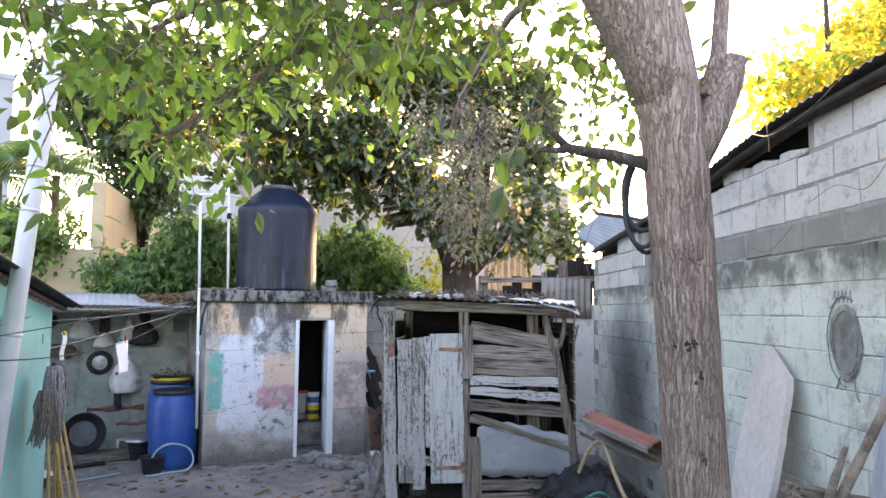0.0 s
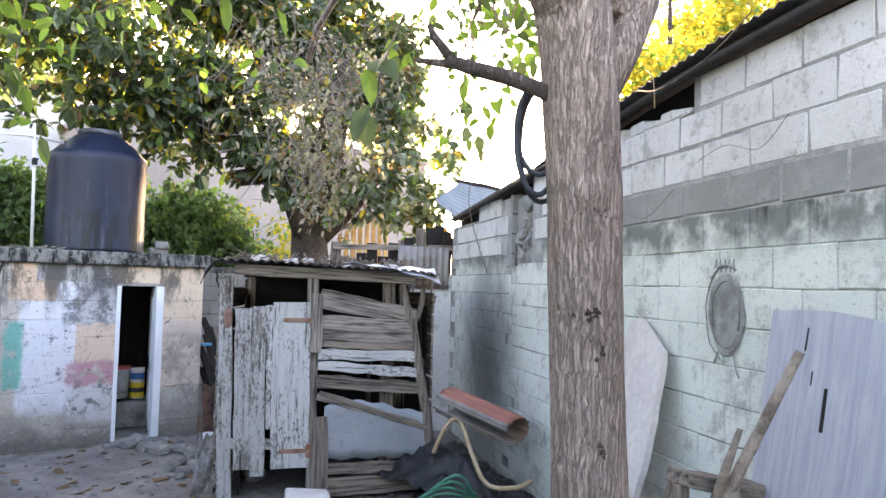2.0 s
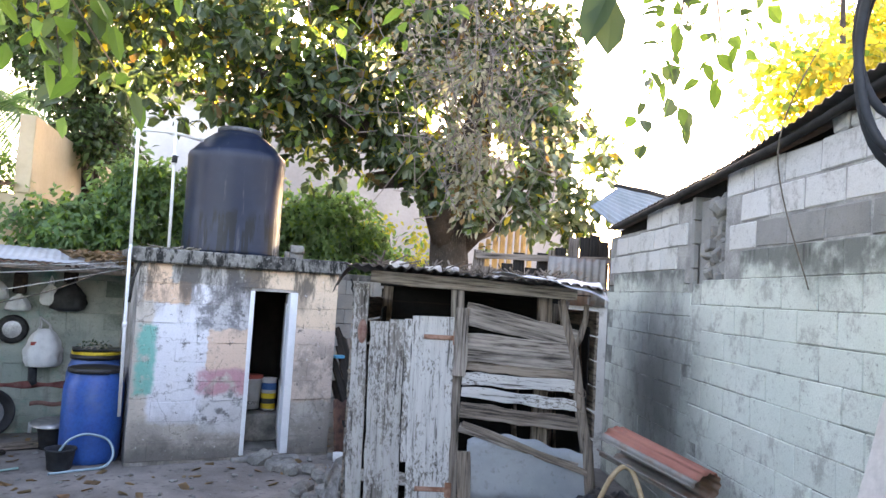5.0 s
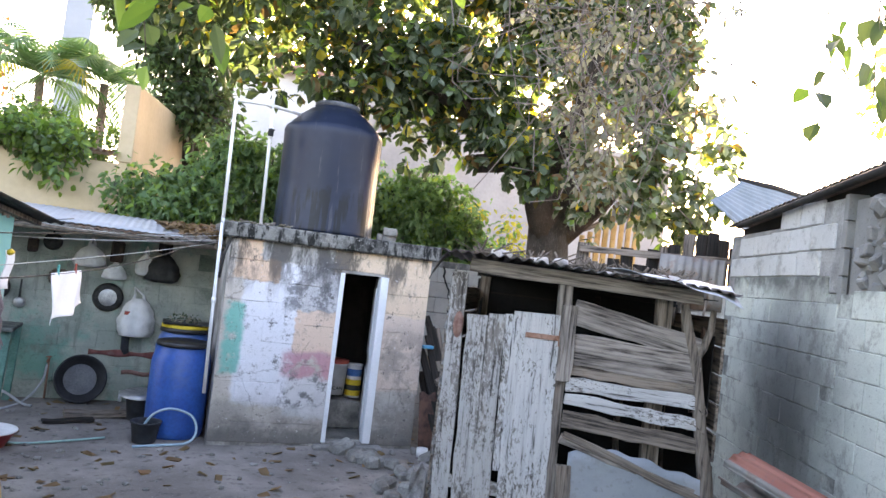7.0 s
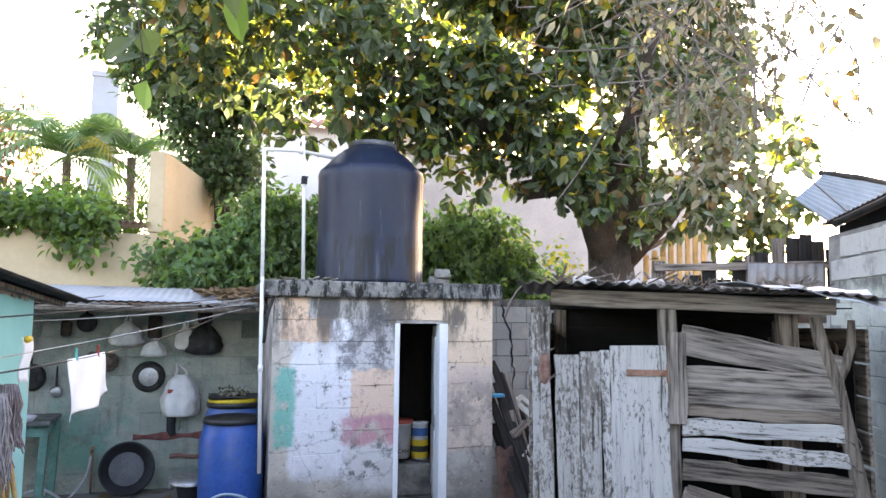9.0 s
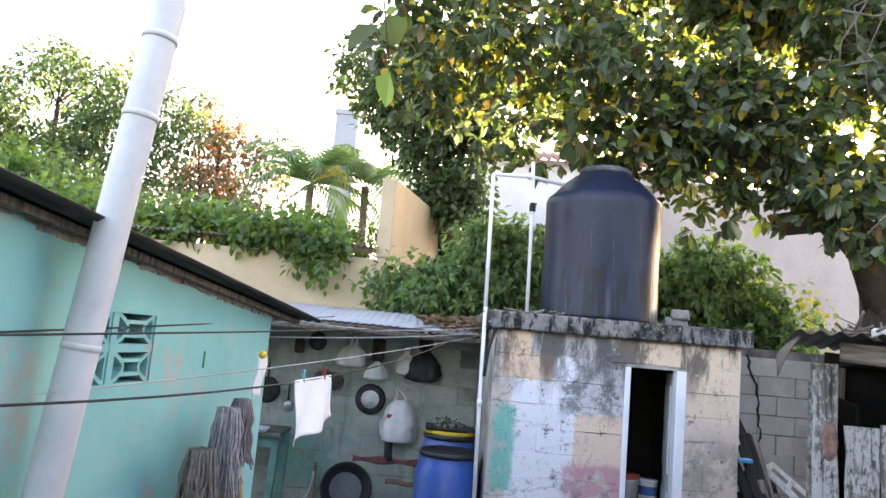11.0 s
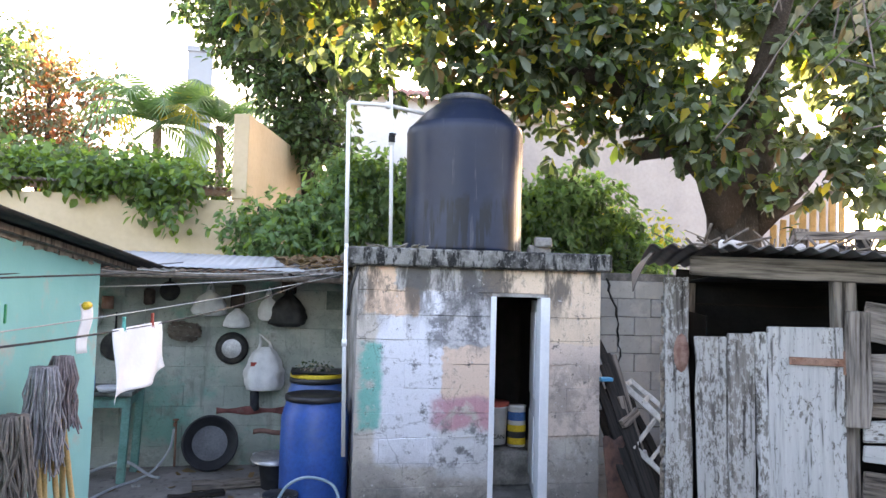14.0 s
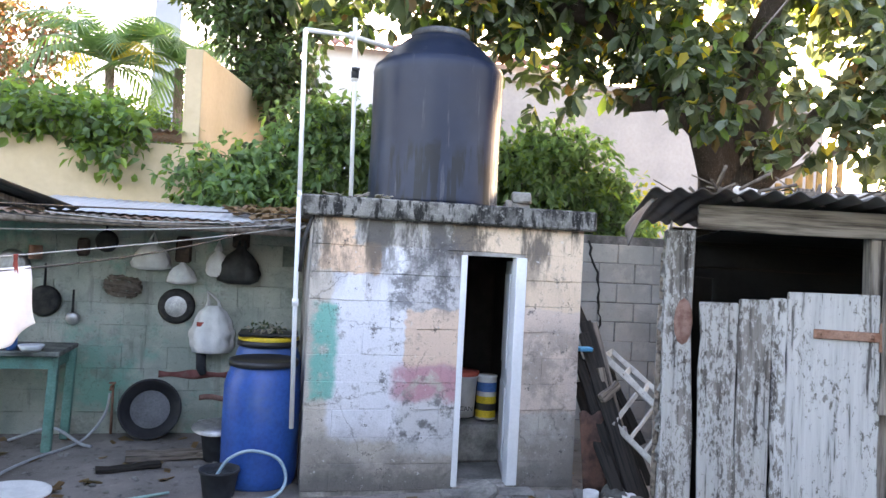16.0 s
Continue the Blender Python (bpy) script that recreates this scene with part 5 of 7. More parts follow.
def hung_bag(x, z, w, h, mat, label, seed=0, handle=True, wide=False):
    """A filled plastic bag, gathered at its neck, hanging on a nail."""
    rng = random.Random(seed)
    b = Build()
    prof = [(0.07, 1.0), (0.13, 0.90), (0.31, 0.73), (0.43, 0.50), (0.49, 0.26), (0.45, 0.08), (0.28, 0.0), (0.0, -0.005)]
    if wide:
        prof = [(0.14, 1.02), (0.30, 0.88), (0.41, 0.66), (0.48, 0.38), (0.49, 0.16), (0.40, 0.03), (0.0, -0.005)]
    bm2 = bmesh.new()
    sides = 30
    wav0 = [rng.uniform(0.84, 1.12) for i in range(sides)]
    rings = []
    fine = []
    for (r0, t0), (r1, t1) in zip(prof, prof[1:]):
        fine += [(r0 + (r1 - r0) * j / 3, t0 + (t1 - t0) * j / 3) for j in range(3)]
    prof = fine + [prof[-1]]
    for r, t in prof:
        rr = w * r * (1 + 0.07 * noise.noise((seed * 3.1, t * 4.0, 0)))
        wav = [v * (1 + 0.16 * noise.noise((i * 0.9, t * 5 + seed, seed))) for i, v in enumerate(wav0)]
        rings.append([bm2.verts.new((rr * math.cos(2 * math.pi * i / sides) * wav[i], -0.065 + 0.45 * rr * math.sin(2 * math.pi * i / sides) * wav[(i * 3) % sides], t * h)) for i in range(sides)])
    for p, q in zip(rings, rings[1:]):
        for i in range(sides):
            bm2.faces.new((p[i], p[(i + 1) % sides], q[(i + 1) % sides], q[i]))
    bmesh.ops.remove_doubles(bm2, verts=bm2.verts, dist=0.0005)
    b.join(bm2, None, 0, True)
    if handle:
        for s in (-1, 1):
            k0 = 0.15 if wide else 0.08
            b.tube([(s * w * k0, -0.06, h * 0.93), (s * w * k0 * 0.7, -0.04, h * 1.12), (-w * 0.15 if wide else 0, -0.01, h * 1.32)], [0.022, 0.014, 0.005], 6)
    return b.thing("bag", label, "bag", mat, m=pose(x, HW, z), group="bags on the wall")


black_bag = simple("black_bag", (0.012, 0.012, 0.013), (0.03, 0.03, 0.032), 9, 0.45, bump=0.4)
hung_bag(0.43, 1.52, 0.34, 0.26, bag_white, "white plastic bag hanging on the green wall", seed=1)
hung_bag(0.70, 1.40, 0.24, 0.20, bag_white, "small white bag below a dark pouch", seed=2, handle=False)
hung_bag(1.01, 1.48, 0.22, 0.26, bag_white, "small white plastic bag hanging on a nail", seed=3)
hung_bag(1.22, 1.42, 0.40, 0.36, black_bag, "black plastic bag hanging on the green wall", seed=4)
hung_bag(0.99, 0.76, 0.42, 0.44, bag_white, "full white shopping bag with red print", seed=5, wide=True)
Build().box((0.86, HW - 0.135, 1.02), (0.92, HW - 0.125, 1.06)).thing("bag_print", "small red label printed on the bag", "label", red_paint)
for x, z, w, h in ((0.70, 1.60, 0.14, 0.24), (1.21, 1.76, 0.16, 0.20), (-0.16, 1.62, 0.11, 0.16)):
    Build().box((-w / 2, -0.05, 0), (w / 2, -0.005, h), bevel=0.02, jit=0.008).thing("pouch", "dark brown cloth pouch hanging on the wall", "pouch", simple("pouch_brown", (0.05, 0.035, 0.03), (0.10, 0.07, 0.055), 12, 0.95), m=pose(x, HW, z), group="pouches on the wall")


def pan(x, z, r, label, mat, core=None, depth=0.05, handle=None):
    ob = empty("pan", pose(x, HW, z), label, "pan", "pans on the wall")
    Build().lathe([(0, 0.0), (r * 0.78, 0.0), (r * 0.86, 0.008), (r, depth), (r * 0.97, depth + 0.003), (r * 0.82, 0.014), (0, 0.008)], 32, m=pose(0, -0.01, 0, -90, 0, 0) @ pose(0, 0, -depth - 0.003)).part("body", ob, mat)
    if core:
        Build().lathe([(0, 0.004), (r * 0.55, 0.003), (r * 0.60, 0)], 28, m=pose(0, -depth - 0.012, 0, 90, 0, 0)).part("base", ob, core, label="scoured bright base")
    if handle:
        Build().tube([(0, -0.03, r * 0.95), (0.0, -0.028, r + handle)], [0.012, 0.009], 8).part("handle", ob, soot)
    return ob


pan(0.66, 1.19, 0.165, "sooty round pan with bright scoured base", soot, aluminium)
pan(-0.74, 1.50, 0.15, "grey aluminium pot hanging by the corner", aluminium)
pan(-0.46, 1.20, 0.14, "black frying pan hanging on the wall", soot, None, 0.04, 0.20)
pan(0.03, 1.76, 0.10, "small black pan hanging high on the wall", soot, None, 0.04, 0.06)
pan(-0.22, 1.05, 0.06, "small ladle-shaped pan on the wall", aluminium, None, 0.03, 0.2)
Build().lathe([(0, 0), (0.055, 0), (0.055, 0.12), (0.05, 0.125), (0, 0.12)], 20, m=pose(0, -0.06, 0)).thing("tin_can", "rusty tin can hung on the wall", "can", rust, m=pose(-0.54, HW, 1.57))
nest = Build()
for i in range(120):
    a, z0 = random.uniform(0, 6.28), random.uniform(-0.09, 0.085)
    rr = 0.165 * math.sqrt(max(0.05, 1 - (z0 / 0.1) ** 2))
    pts = [(rr * math.cos(a + t), -0.08 + 0.06 * math.sin(a + t), z0 + random.uniform(-0.02, 0.02)) for t in (0, 0.5, 1.0, 1.5)]
    nest.tube(pts, 0.006, 5, caps=False)
nest.thing("basket", "dark wicker basket hanging on the wall", "basket", twig, m=pose(0.20, HW, 1.36, 0, 8, 0))
Build().tube([(0.9, HW - 0.02, 0.80), (0.905, HW - 0.02, 0.62), (0.93, HW - 0.02, 0.56)], [0.045, 0.045, 0.03], 10).thing("machete_sheath", "dark leather sheath hanging on the wall", "sheath", rubber)
b = Build()
b.grid(lambda u, v: (0.53 + 0.72 * u, BW - 0.006 - 0.002 * math.sin(9 * u), 0.52 + 0.065 * v + 0.012 * math.sin(11 * u + 3 * v)), 24, 3, thick=0.002)
b.thing("paint_stripe", "dull red paint stripe on the green wall", "paint", simple("stripe_red", (0.17, 0.055, 0.05), (0.26, 0.10, 0.09), 9, 0.95, dirt=(0.20, 0.16, 0.14)), kind="structure")
b = Build()
b.grid(lambda u, v: (0.90 + 0.42 * u, BW - 0.006, 0.31 + 0.05 * v + 0.012 * math.sin(8 * u)), 18, 2, thick=0.002)
b.thing("paint_stripe", "faint dull red paint stripe near the floor", "paint", simple("faded_red", (0.26, 0.14, 0.12), (0.32, 0.18, 0.15), 5, 0.9), kind="structure")
b = Build().tube([(0.15, BW - 0.03, 0.0), (0.15, BW - 0.03, 0.46)], 0.011, 8).tube([(0.15, BW - 0.03, 0.44), (0.15, BW - 0.10, 0.45), (0.15, BW - 0.12, 0.42)], 0.013, 8).lathe([(0, 0), (0.03, 0), (0.03, 0.01), (0, 0.012)], 10, m=pose(0.15, BW - 0.06, 0.47))
b.thing("tap", "small standing tap on the back wall", "tap", rust)
hose_mat = simple("hose_grey", (0.36, 0.38, 0.40), (0.46, 0.48, 0.5), 9, 0.6, bump=0.05)


def sagging(pts, n=10):
    """A smooth curve through points."""
    P = [Vector(p) for p in pts]
    out = []
    for i in range(len(P) - 1):
        a, q, r, s = P[max(i - 1, 0)], P[i], P[i + 1], P[min(i + 2, len(P) - 1)]
        for j in range(n):
            t = j / n
            out.append(0.5 * ((2 * q) + (r - a) * t + (2 * a - 5 * q + 4 * r - s) * t * t + (3 * q - a - 3 * r + s) * t ** 3))
    return out + [P[-1]]


def gz(x, y, up):
    return (x, y, ground_z(x, y) + up)


Build().tube(sagging([(0.15, 10.06, 0.40), (0.12, 10.0, 0.2), gz(-0.02, 9.8, 0.03), gz(-0.25, 9.4, 0.015), gz(-0.35, 8.9, 0.015), gz(-0.3, 8.3, 0.015)]), 0.012, 8).thing("hose", "grey garden hose from the tap along the ground", "hose", hose_mat)
Build().tube(sagging([gz(-0.6, 9.9, 0.02), (-0.35, 9.85, 0.12), (-0.2, 9.8, 0.14), gz(0.0, 9.75, 0.03), gz(0.1, 9.7, 0.015)]), 0.014, 8).thing("hose", "pale hose end under the table", "hose", hose_mat)
Build().tube(sagging([(1.22, 8.42, 0.15), (1.30, 8.42, 0.27), (1.45, 8.44, 0.32), (1.64, 8.44, 0.26), (1.70, 8.40, 0.12), gz(1.62, 8.32, 0.02), gz(1.4, 8.28, 0.015), gz(1.15, 8.22, 0.015)]), 0.012, 8).thing("hose", "pale blue hose hanging into the bucket", "hose", simple("hose_blue", (0.28, 0.42, 0.50), (0.36, 0.5, 0.58), 9, 0.5, bump=0.05))
Build().tube(sagging([gz(0.9, 8.5, 0.014), gz(0.5, 8.3, 0.014), gz(0.2, 8.25, 0.014), gz(-0.4, 8.4, 0.014)]), 0.010, 8).thing("hose", "thin pale green hose lying on the earth", "hose", simple("hose_teal", (0.25, 0.42, 0.40), (0.3, 0.5, 0.46), 9, 0.5, bump=0.05))
Build().tube([(0.93, 10.1, 0.13), (1.08, 10.1, 0.14)], 0.02, 10).tube([(0.93, 10.1, 0.14), (0.93, 10.1, 0.02)], 0.02, 10).thing("pipe_elbow", "white plastic pipe elbow by the back wall", "pipe", pvc)
plank(None, gz(0.45, 9.30, 0.01), gz(1.10, 9.42, 0.02), 0.16, 0.05, wood_brown, "old_plank", 0.02, roll=90, label="rotten brown plank lying on the earth")
bpy.data.objects["old_plank"]["category"] = "plank"
plank(None, gz(0.30, 9.0, 0.01), gz(0.75, 9.12, 0.015), 0.10, 0.03, wood_dark, "old_board", 0.02, roll=90, label="dark old board lying on the earth")
bpy.data.objects["old_board"]["category"] = "plank"

# clotheslines, cloth and small washing
wire_black = simple("wire_black", (0.012, 0.012, 0.012), (0.03, 0.03, 0.03), 9, 0.6, bump=0)
wire_pale = simple("wire_pale", (0.38, 0.38, 0.37), (0.5, 0.5, 0.48), 9, 0.6, bump=0)


def line(p, q, sag, r, mat, label):
    P, Q = Vector(p), Vector(q)
    return Build().tube([P.lerp(Q, t / 24) - Vector((0, 0, sag * 4 * (t / 24) * (1 - t / 24))) for t in range(25)], r, 6).thing("clothesline", label, "line", mat, group="lines across the yard")


line((-0.44, 2.3, 1.74), (1.74, 9.05, 2.06), 0.02, 0.0035, wire_black, "black wire strung from house to hut")
line((-0.43, 2.3, 1.70), (0.35, 8.9, 2.02), 0.02, 0.004, wire_black, "thin black wire strung along the house")
line((-0.22, 2.3, 1.78), (1.72, 9.05, 2.08), 0.26, 0.0038, wire_black, "dark clothesline with washing pegged on it")
line((-0.05, 4.75, 1.60), (1.74, 9.05, 1.97), 0.03, 0.003, wire_pale, "thin pale wire tied to the pole")
line((-0.1, 7.2, 1.80), (1.74, 9.0, 1.99), 0.03, 0.0035, wire_pale, "pale cable along the lean-to")
line((-0.4, 8.6, 2.0), (1.74, 8.95, 2.04), 0.09, 0.0035, wire_pale, "pale cable drooping under the tin roof")
line((-0.6, 8.7, 1.95), (1.70, 8.95, 1.96), 0.05, 0.004, wire_black, "black cable under the tin roof")
knot = Build()
for i in range(5):
    c0 = Vector((-0.25 + 0.02 * i, 3.62 + 0.03 * i, 1.70 - 0.02 * (i % 2)))
    knot.tube([c0 + Vector((0.01 * math.sin(a), 0.06 * math.cos(a), 0.045 * math.sin(a))) for a in [j * 0.55 for j in range(12)]], 0.004, 6)
knot.thing("wire_coil", "small tangled coil of black wire on the line", "wire", wire_black)

CL0, CL1 = Vector((0.676, 5.42, 1.664)), Vector((0.78, 5.78, 1.679))


def cloth(u, v):
    p = CL0.lerp(CL1, u)
    return (p.x + 0.02 * math.sin(9 * u + 3 * v) * v + 0.03 * v, p.y - 0.02 * math.sin(5 * u) * v - 0.05 * v * (1 - u), p.z + 0.004 - (0.27 - 0.07 * u) * v + 0.012 * math.sin(7 * u) * v)


Build().grid(cloth, 24, 20, thick=0.002).thing("cloth", "white cloth pegged on the clothesline", "cloth", white_cloth)
for p, m, l in ((CL0.lerp(CL1, 0.22), simple("peg_teal", (0.05, 0.4, 0.36), (0.1, 0.45, 0.4), 9, 0.5, bump=0), "turquoise"), (CL0.lerp(CL1, 0.8), red_paint, "red")):
    Build().box((-0.007, -0.006, -0.03), (0.0, 0.006, 0.045), pose(0, 0, 0, 0, 9, 0), bevel=0.002).box((0.001, -0.006, -0.03), (0.008, 0.006, 0.045), pose(0, 0, 0, 0, -9, 0), bevel=0.002).thing("clothes_peg", l + " plastic clothes peg on the line", "peg", m, m=Matrix.Translation(p) @ pose(0, 0, 0, 0, 0, 70), group="pegs")
Build().grid(lambda u, v: (0.27 + 0.03 * u + 0.01 * math.sin(6 * v), 6.42 + 0.09 * u * (1 - 0.3 * v), 1.73 - 0.25 * v), 6, 8, thick=0.006).thing("sock", "small white sock hung on the wire", "sock", white_cloth)
Build().box((0.275, 6.41, 1.70), (0.315, 6.50, 1.74), bevel=0.015).thing("clothes_peg", "yellow rag tip on the wire", "peg", yellow_plastic)
Build().box((0.15, 5.83, 1.66), (0.158, 5.845, 1.74), bevel=0.002).thing("clothes_peg", "green plastic clothes peg on the wire", "peg", green_plastic)


# ---- mops against the house ----
def mop(x, y, tip, mat, label, n=70, seed=1, L=0.42, spread=0.08):
    """A mop standing on its handle, its strings hanging down."""
    rng = random.Random(seed)
    foot = Vector(gz(x + 0.10, y + 0.02, 0))
    head = Vector((tip[0], tip[1], tip[2]))
    ob = empty("mop", Matrix.Translation(foot), label, "mop", "mops")
    Build().tube([Vector((0, 0, 0)), (head - foot) * 0.5 + Vector((0.01, 0, 0)), head - foot], 0.014, 8).part("handle", ob, broom_wood, label="yellow wooden handle")
    b = Build()
    h = head - foot
    for i in range(n):
        a, r = rng.uniform(0, 6.28), rng.uniform(0.3, 1) * spread
        o = Vector((math.cos(a) * r, math.sin(a) * r, 0))
        wv = Vector((rng.uniform(-0.02, 0.02), rng.uniform(-0.02, 0.02), 0))
        l = L * rng.uniform(0.75, 1.05)
        b.tube([h + o * 0.2, h + o * 0.7 + Vector((0, 0, 0.025)), h + o * 0.95 + wv - Vector((0, 0, l * 0.25)), h + o * 1.05 - wv - Vector((0, 0, l * 0.6)), h + o * 1.35 + wv - Vector((0, 0, l))], [0.005, 0.006, 0.005, 0.005, 0.004], 5, caps=False)
    b.part("strings", ob, mat, label="hanging cotton strings")


mop(0.16, 5.86, (0.21, 5.80, 1.26), mop_brown, "brown string mop leaning on the turquoise wall", 110, 1, 0.40, 0.095)
mop(0.20, 6.05, (0.24, 6.06, 1.43), mop_grey, "grey string mop leaning on the turquoise wall", 110, 2, 0.45, 0.08)
mop(0.22, 6.22, (0.26, 6.24, 1.46), simple("mop_mauve", (0.25, 0.20, 0.20), (0.34, 0.28, 0.28), 30, 0.95, bump=0.5), "old mauve string mop leaning on the wall", 80, 3, 0.32, 0.07)
for x, y in ((0.42, 5.82), (0.48, 5.93), (0.54, 6.02)):
    Build().tube([gz(x, y, 0), (x * 0.35 + 0.06, y + 0.26, 1.28)], 0.013, 8).thing("broomstick", "yellow wooden broomstick leaning on the house", "stick", broom_wood, group="broomsticks")

# inside the hut: buckets
bk = empty("paint_bucket", pose(3.16, 9.15, 0.42), "white plastic bucket with red lid and lettering", "bucket")
Build().lathe([(0, 0), (0.125, 0), (0.14, 0.33), (0.15, 0.335), (0.15, 0.36), (0, 0.36)], 28).part("body", bk, bag_white)
Build().lathe([(0.152, 0.35), (0.154, 0.385), (0, 0.385)], 28).part("lid", bk, red_paint)
fc = bpy.data.curves.new("lettering", "FONT")
fc.body, fc.size, fc.extrude = "UCAN", 0.055, 0.001
fo = new("lettering", fc)
fo.parent, fo.matrix_basis = bk, pose(-0.075, -0.132, 0.06, 88, 0, 0)
fo.data.materials.append(soot)
bk = empty("paint_can", pose(3.38, 9.10, 0.40), "small white paint can with yellow label", "can")
Build().lathe([(0, 0), (0.085, 0), (0.085, 0.36), (0.09, 0.365), (0.09, 0.375), (0, 0.375)], 24).part("body", bk, bag_white)
Build().lathe([(0.0865, 0.02), (0.0865, 0.20)], 24).part("label", bk, yellow_plastic)
Build().lathe([(0.087, 0.08), (0.087, 0.14)], 24).part("label", bk, soot)
Build().lathe([(0.0865, 0.24), (0.0865, 0.32)], 24).part("label", bk, bottle_blue)
Build().box((3.0, 8.95, 0.06), (3.6, 9.4, 0.38), bevel=0.02, jit=0.01).thing("block_shelf", "grey concrete shelf inside the hut", "shelf", concrete)


# ---- along the boundary wall ----
def on_wall(s, off, z):
    """A point s along the wall, off metres out into the yard."""
    return WC + WU * s + WN * off + Vector((0, 0, z))


# a pale slab of wood and a grey tin-clad board leaning on the wall
def leaning(name, label, mat, outline, s, z_top, out, thick, category, ragged=0.0):
    """A flat piece with an outline (along, up), foot out from the wall, top against it."""
    bm2 = bmesh.new()
    H = max(q for p, q in outline)
    pts = []
    n = len(outline)
    for i in range(n):
        a, q = Vector(outline[i]), Vector(outline[(i + 1) % n])
        m = 5 if ragged else 1
        for j in range(m):
            p = a.lerp(q, j / m)
            pts.append((p.x + random.uniform(-ragged, ragged), p.y + random.uniform(-ragged, ragged) * 0.5))
    lo = [bm2.verts.new((p, 0, q)) for p, q in pts]
    hi = [bm2.verts.new((p, thick, q)) for p, q in pts]
    bm2.faces.new(lo), bm2.faces.new(hi[::-1])
    for i in range(len(pts)):
        j = (i + 1) % len(pts)
        bm2.faces.new((lo[i], hi[i], hi[j], lo[j]))
    bmesh.ops.recalc_face_normals(bm2, faces=bm2.faces)
    b = Build()
    b.join(bm2)
    foot = on_wall(s, out, 0)
    foot.z = ground_z(foot.x, foot.y)
    ang = math.degrees(math.asin(min(0.9, (out - 0.02 - thick) / H)))
    m = Matrix.Translation(foot) @ Matrix(((WU.x, -WN.x, 0, 0), (WU.y, -WN.y, 0, 0), (0, 0, 1, 0), (0, 0, 0, 1))) @ pose(0, 0, 0, -ang, 0, 0)
    return b.thing(name, label, category, mat, m=m)


pale_slab = simple("pale_slab", (0.50, 0.455, 0.425), (0.60, 0.555, 0.52), 1.6, 0.95, bump=0.4, dirt=(0.42, 0.38, 0.35), speck=0.2)
leaning("wood_slab", "pale rough-edged wooden slab leaning on the wall", pale_slab, [(0.10, 0.0), (0.44, 0.0), (0.54, 0.8), (0.52, 1.45), (0.46, 1.64), (0.38, 1.68), (0.04, 1.50), (0.0, 1.1), (0.03, 0.75)], -1.42, 1.7, 0.40, 0.04, "slab", 0.012)
k = Mat("tin_grey", 0.75, 0, 0.25)
v = k.local()
c = k.mix(k.step(k.noise(1.0, 6, 0.7, k.scaled(v, 34, 34, 1.6)), 0.36, 0.62), (0.27, 0.285, 0.32), (0.35, 0.365, 0.395))
c = k.mix(k.math("MULTIPLY", k.step(k.noise(1.0, 5, 0.65, k.scaled(v, 9, 9, 2.0)), 0.52, 0.70), 0.5), c, (0.44, 0.45, 0.46))
c = k.mix(k.math("MULTIPLY", k.step(k.noise(1.0, 6, 0.75, k.scaled(v, 60, 60, 3.0)), 0.60, 0.68), 0.7), c, (0.10, 0.10, 0.11))
k.colour(c)
k.bump(k.noise(1.0, 5, 0.6, k.scaled(v, 40, 40, 2.0)), 0.5, 0.008)
board_grey = k.m
leaning("tin_board", "large grey tin sheet leaning on the wall", board_grey, [(0.06, 0), (0.66, 0.0), (0.72, 1.69), (0.35, 1.70), (-0.03, 1.655)], -2.95, 1.8, 0.32, 0.012, "sheet", 0.004)
tin = bpy.data.objects["tin_board"]
# near-black patches stand in for the shade in the sheet's holes
for x0, x1, z0, z1 in ((0.325, 0.343, 1.20, 1.38), (0.475, 0.481, 1.52, 1.62), (0.42, 0.426, 1.38, 1.44), (0.40, 0.42, 0.78, 0.81), (0.44, 0.455, 0.76, 0.775), (0.41, 0.43, 0.66, 0.70), (0.37, 0.39, 0.74, 0.755), (0.46, 0.475, 0.70, 0.715), (0.44, 0.455, 0.2, 0.62)):
    Build().box((x0, -0.003, z0), (x1, 0.004, z1), bevel=0.002, jit=0.004).part("hole", tin, dark_void, label="dark patch standing for a ragged hole")
# forked club and a crate of slats
club = empty("forked_stick", pose(3.50, 1.25, ground_z(3.5, 1.25)), "pale forked branch standing against a crate", "stick")
b = Build()
b.tube(sagging([(-0.31, 0.41, 0.0), (-0.16, 0.2, 0.55), (-0.05, 0.02, 1.0), (0.03, -0.10, 1.32), (0.085, -0.18, 1.53)], 5), [0.03 - 0.0006 * i for i in range(21)], 10, wobble=0.06)
b.tube([(-0.09, 0.08, 0.9), (-0.09, 0.02, 1.08), (-0.05, -0.01, 1.22)], [0.024, 0.018, 0.012], 8, wobble=0.1)
b.tube([(-0.05, 0.02, 0.98), (0.08, 0.06, 0.6), (0.14, 0.1, 0.0)], [0.026, 0.025, 0.022], 8, wobble=0.1)
b.part("branch", club, simple("peeled_wood", (0.19, 0.145, 0.115), (0.36, 0.295, 0.235), 14, 0.9, dirt=(0.07, 0.055, 0.045)))
trestle = empty("trestle", pose(3.62, 1.42, ground_z(3.6, 1.4), 0, 0, -12), "rough little trestle of brown timber by the wall", "trestle")
plank(trestle, (-0.24, 0, 0.97), (0.26, 0.04, 0.86), 0.13, 0.06, wood_brown, "top", 0.014, roll=90)
for p, q in (((-0.36, -0.14, 0), (-0.22, -0.02, 0.97)), ((-0.30, 0.24, 0), (-0.18, 0.05, 0.95)), ((0.32, -0.16, 0), (0.20, -0.02, 0.87)), ((0.34, 0.26, 0), (0.22, 0.06, 0.87))):
    plank(trestle, p, q, 0.055, 0.05, wood_brown, "leg", 0.008)
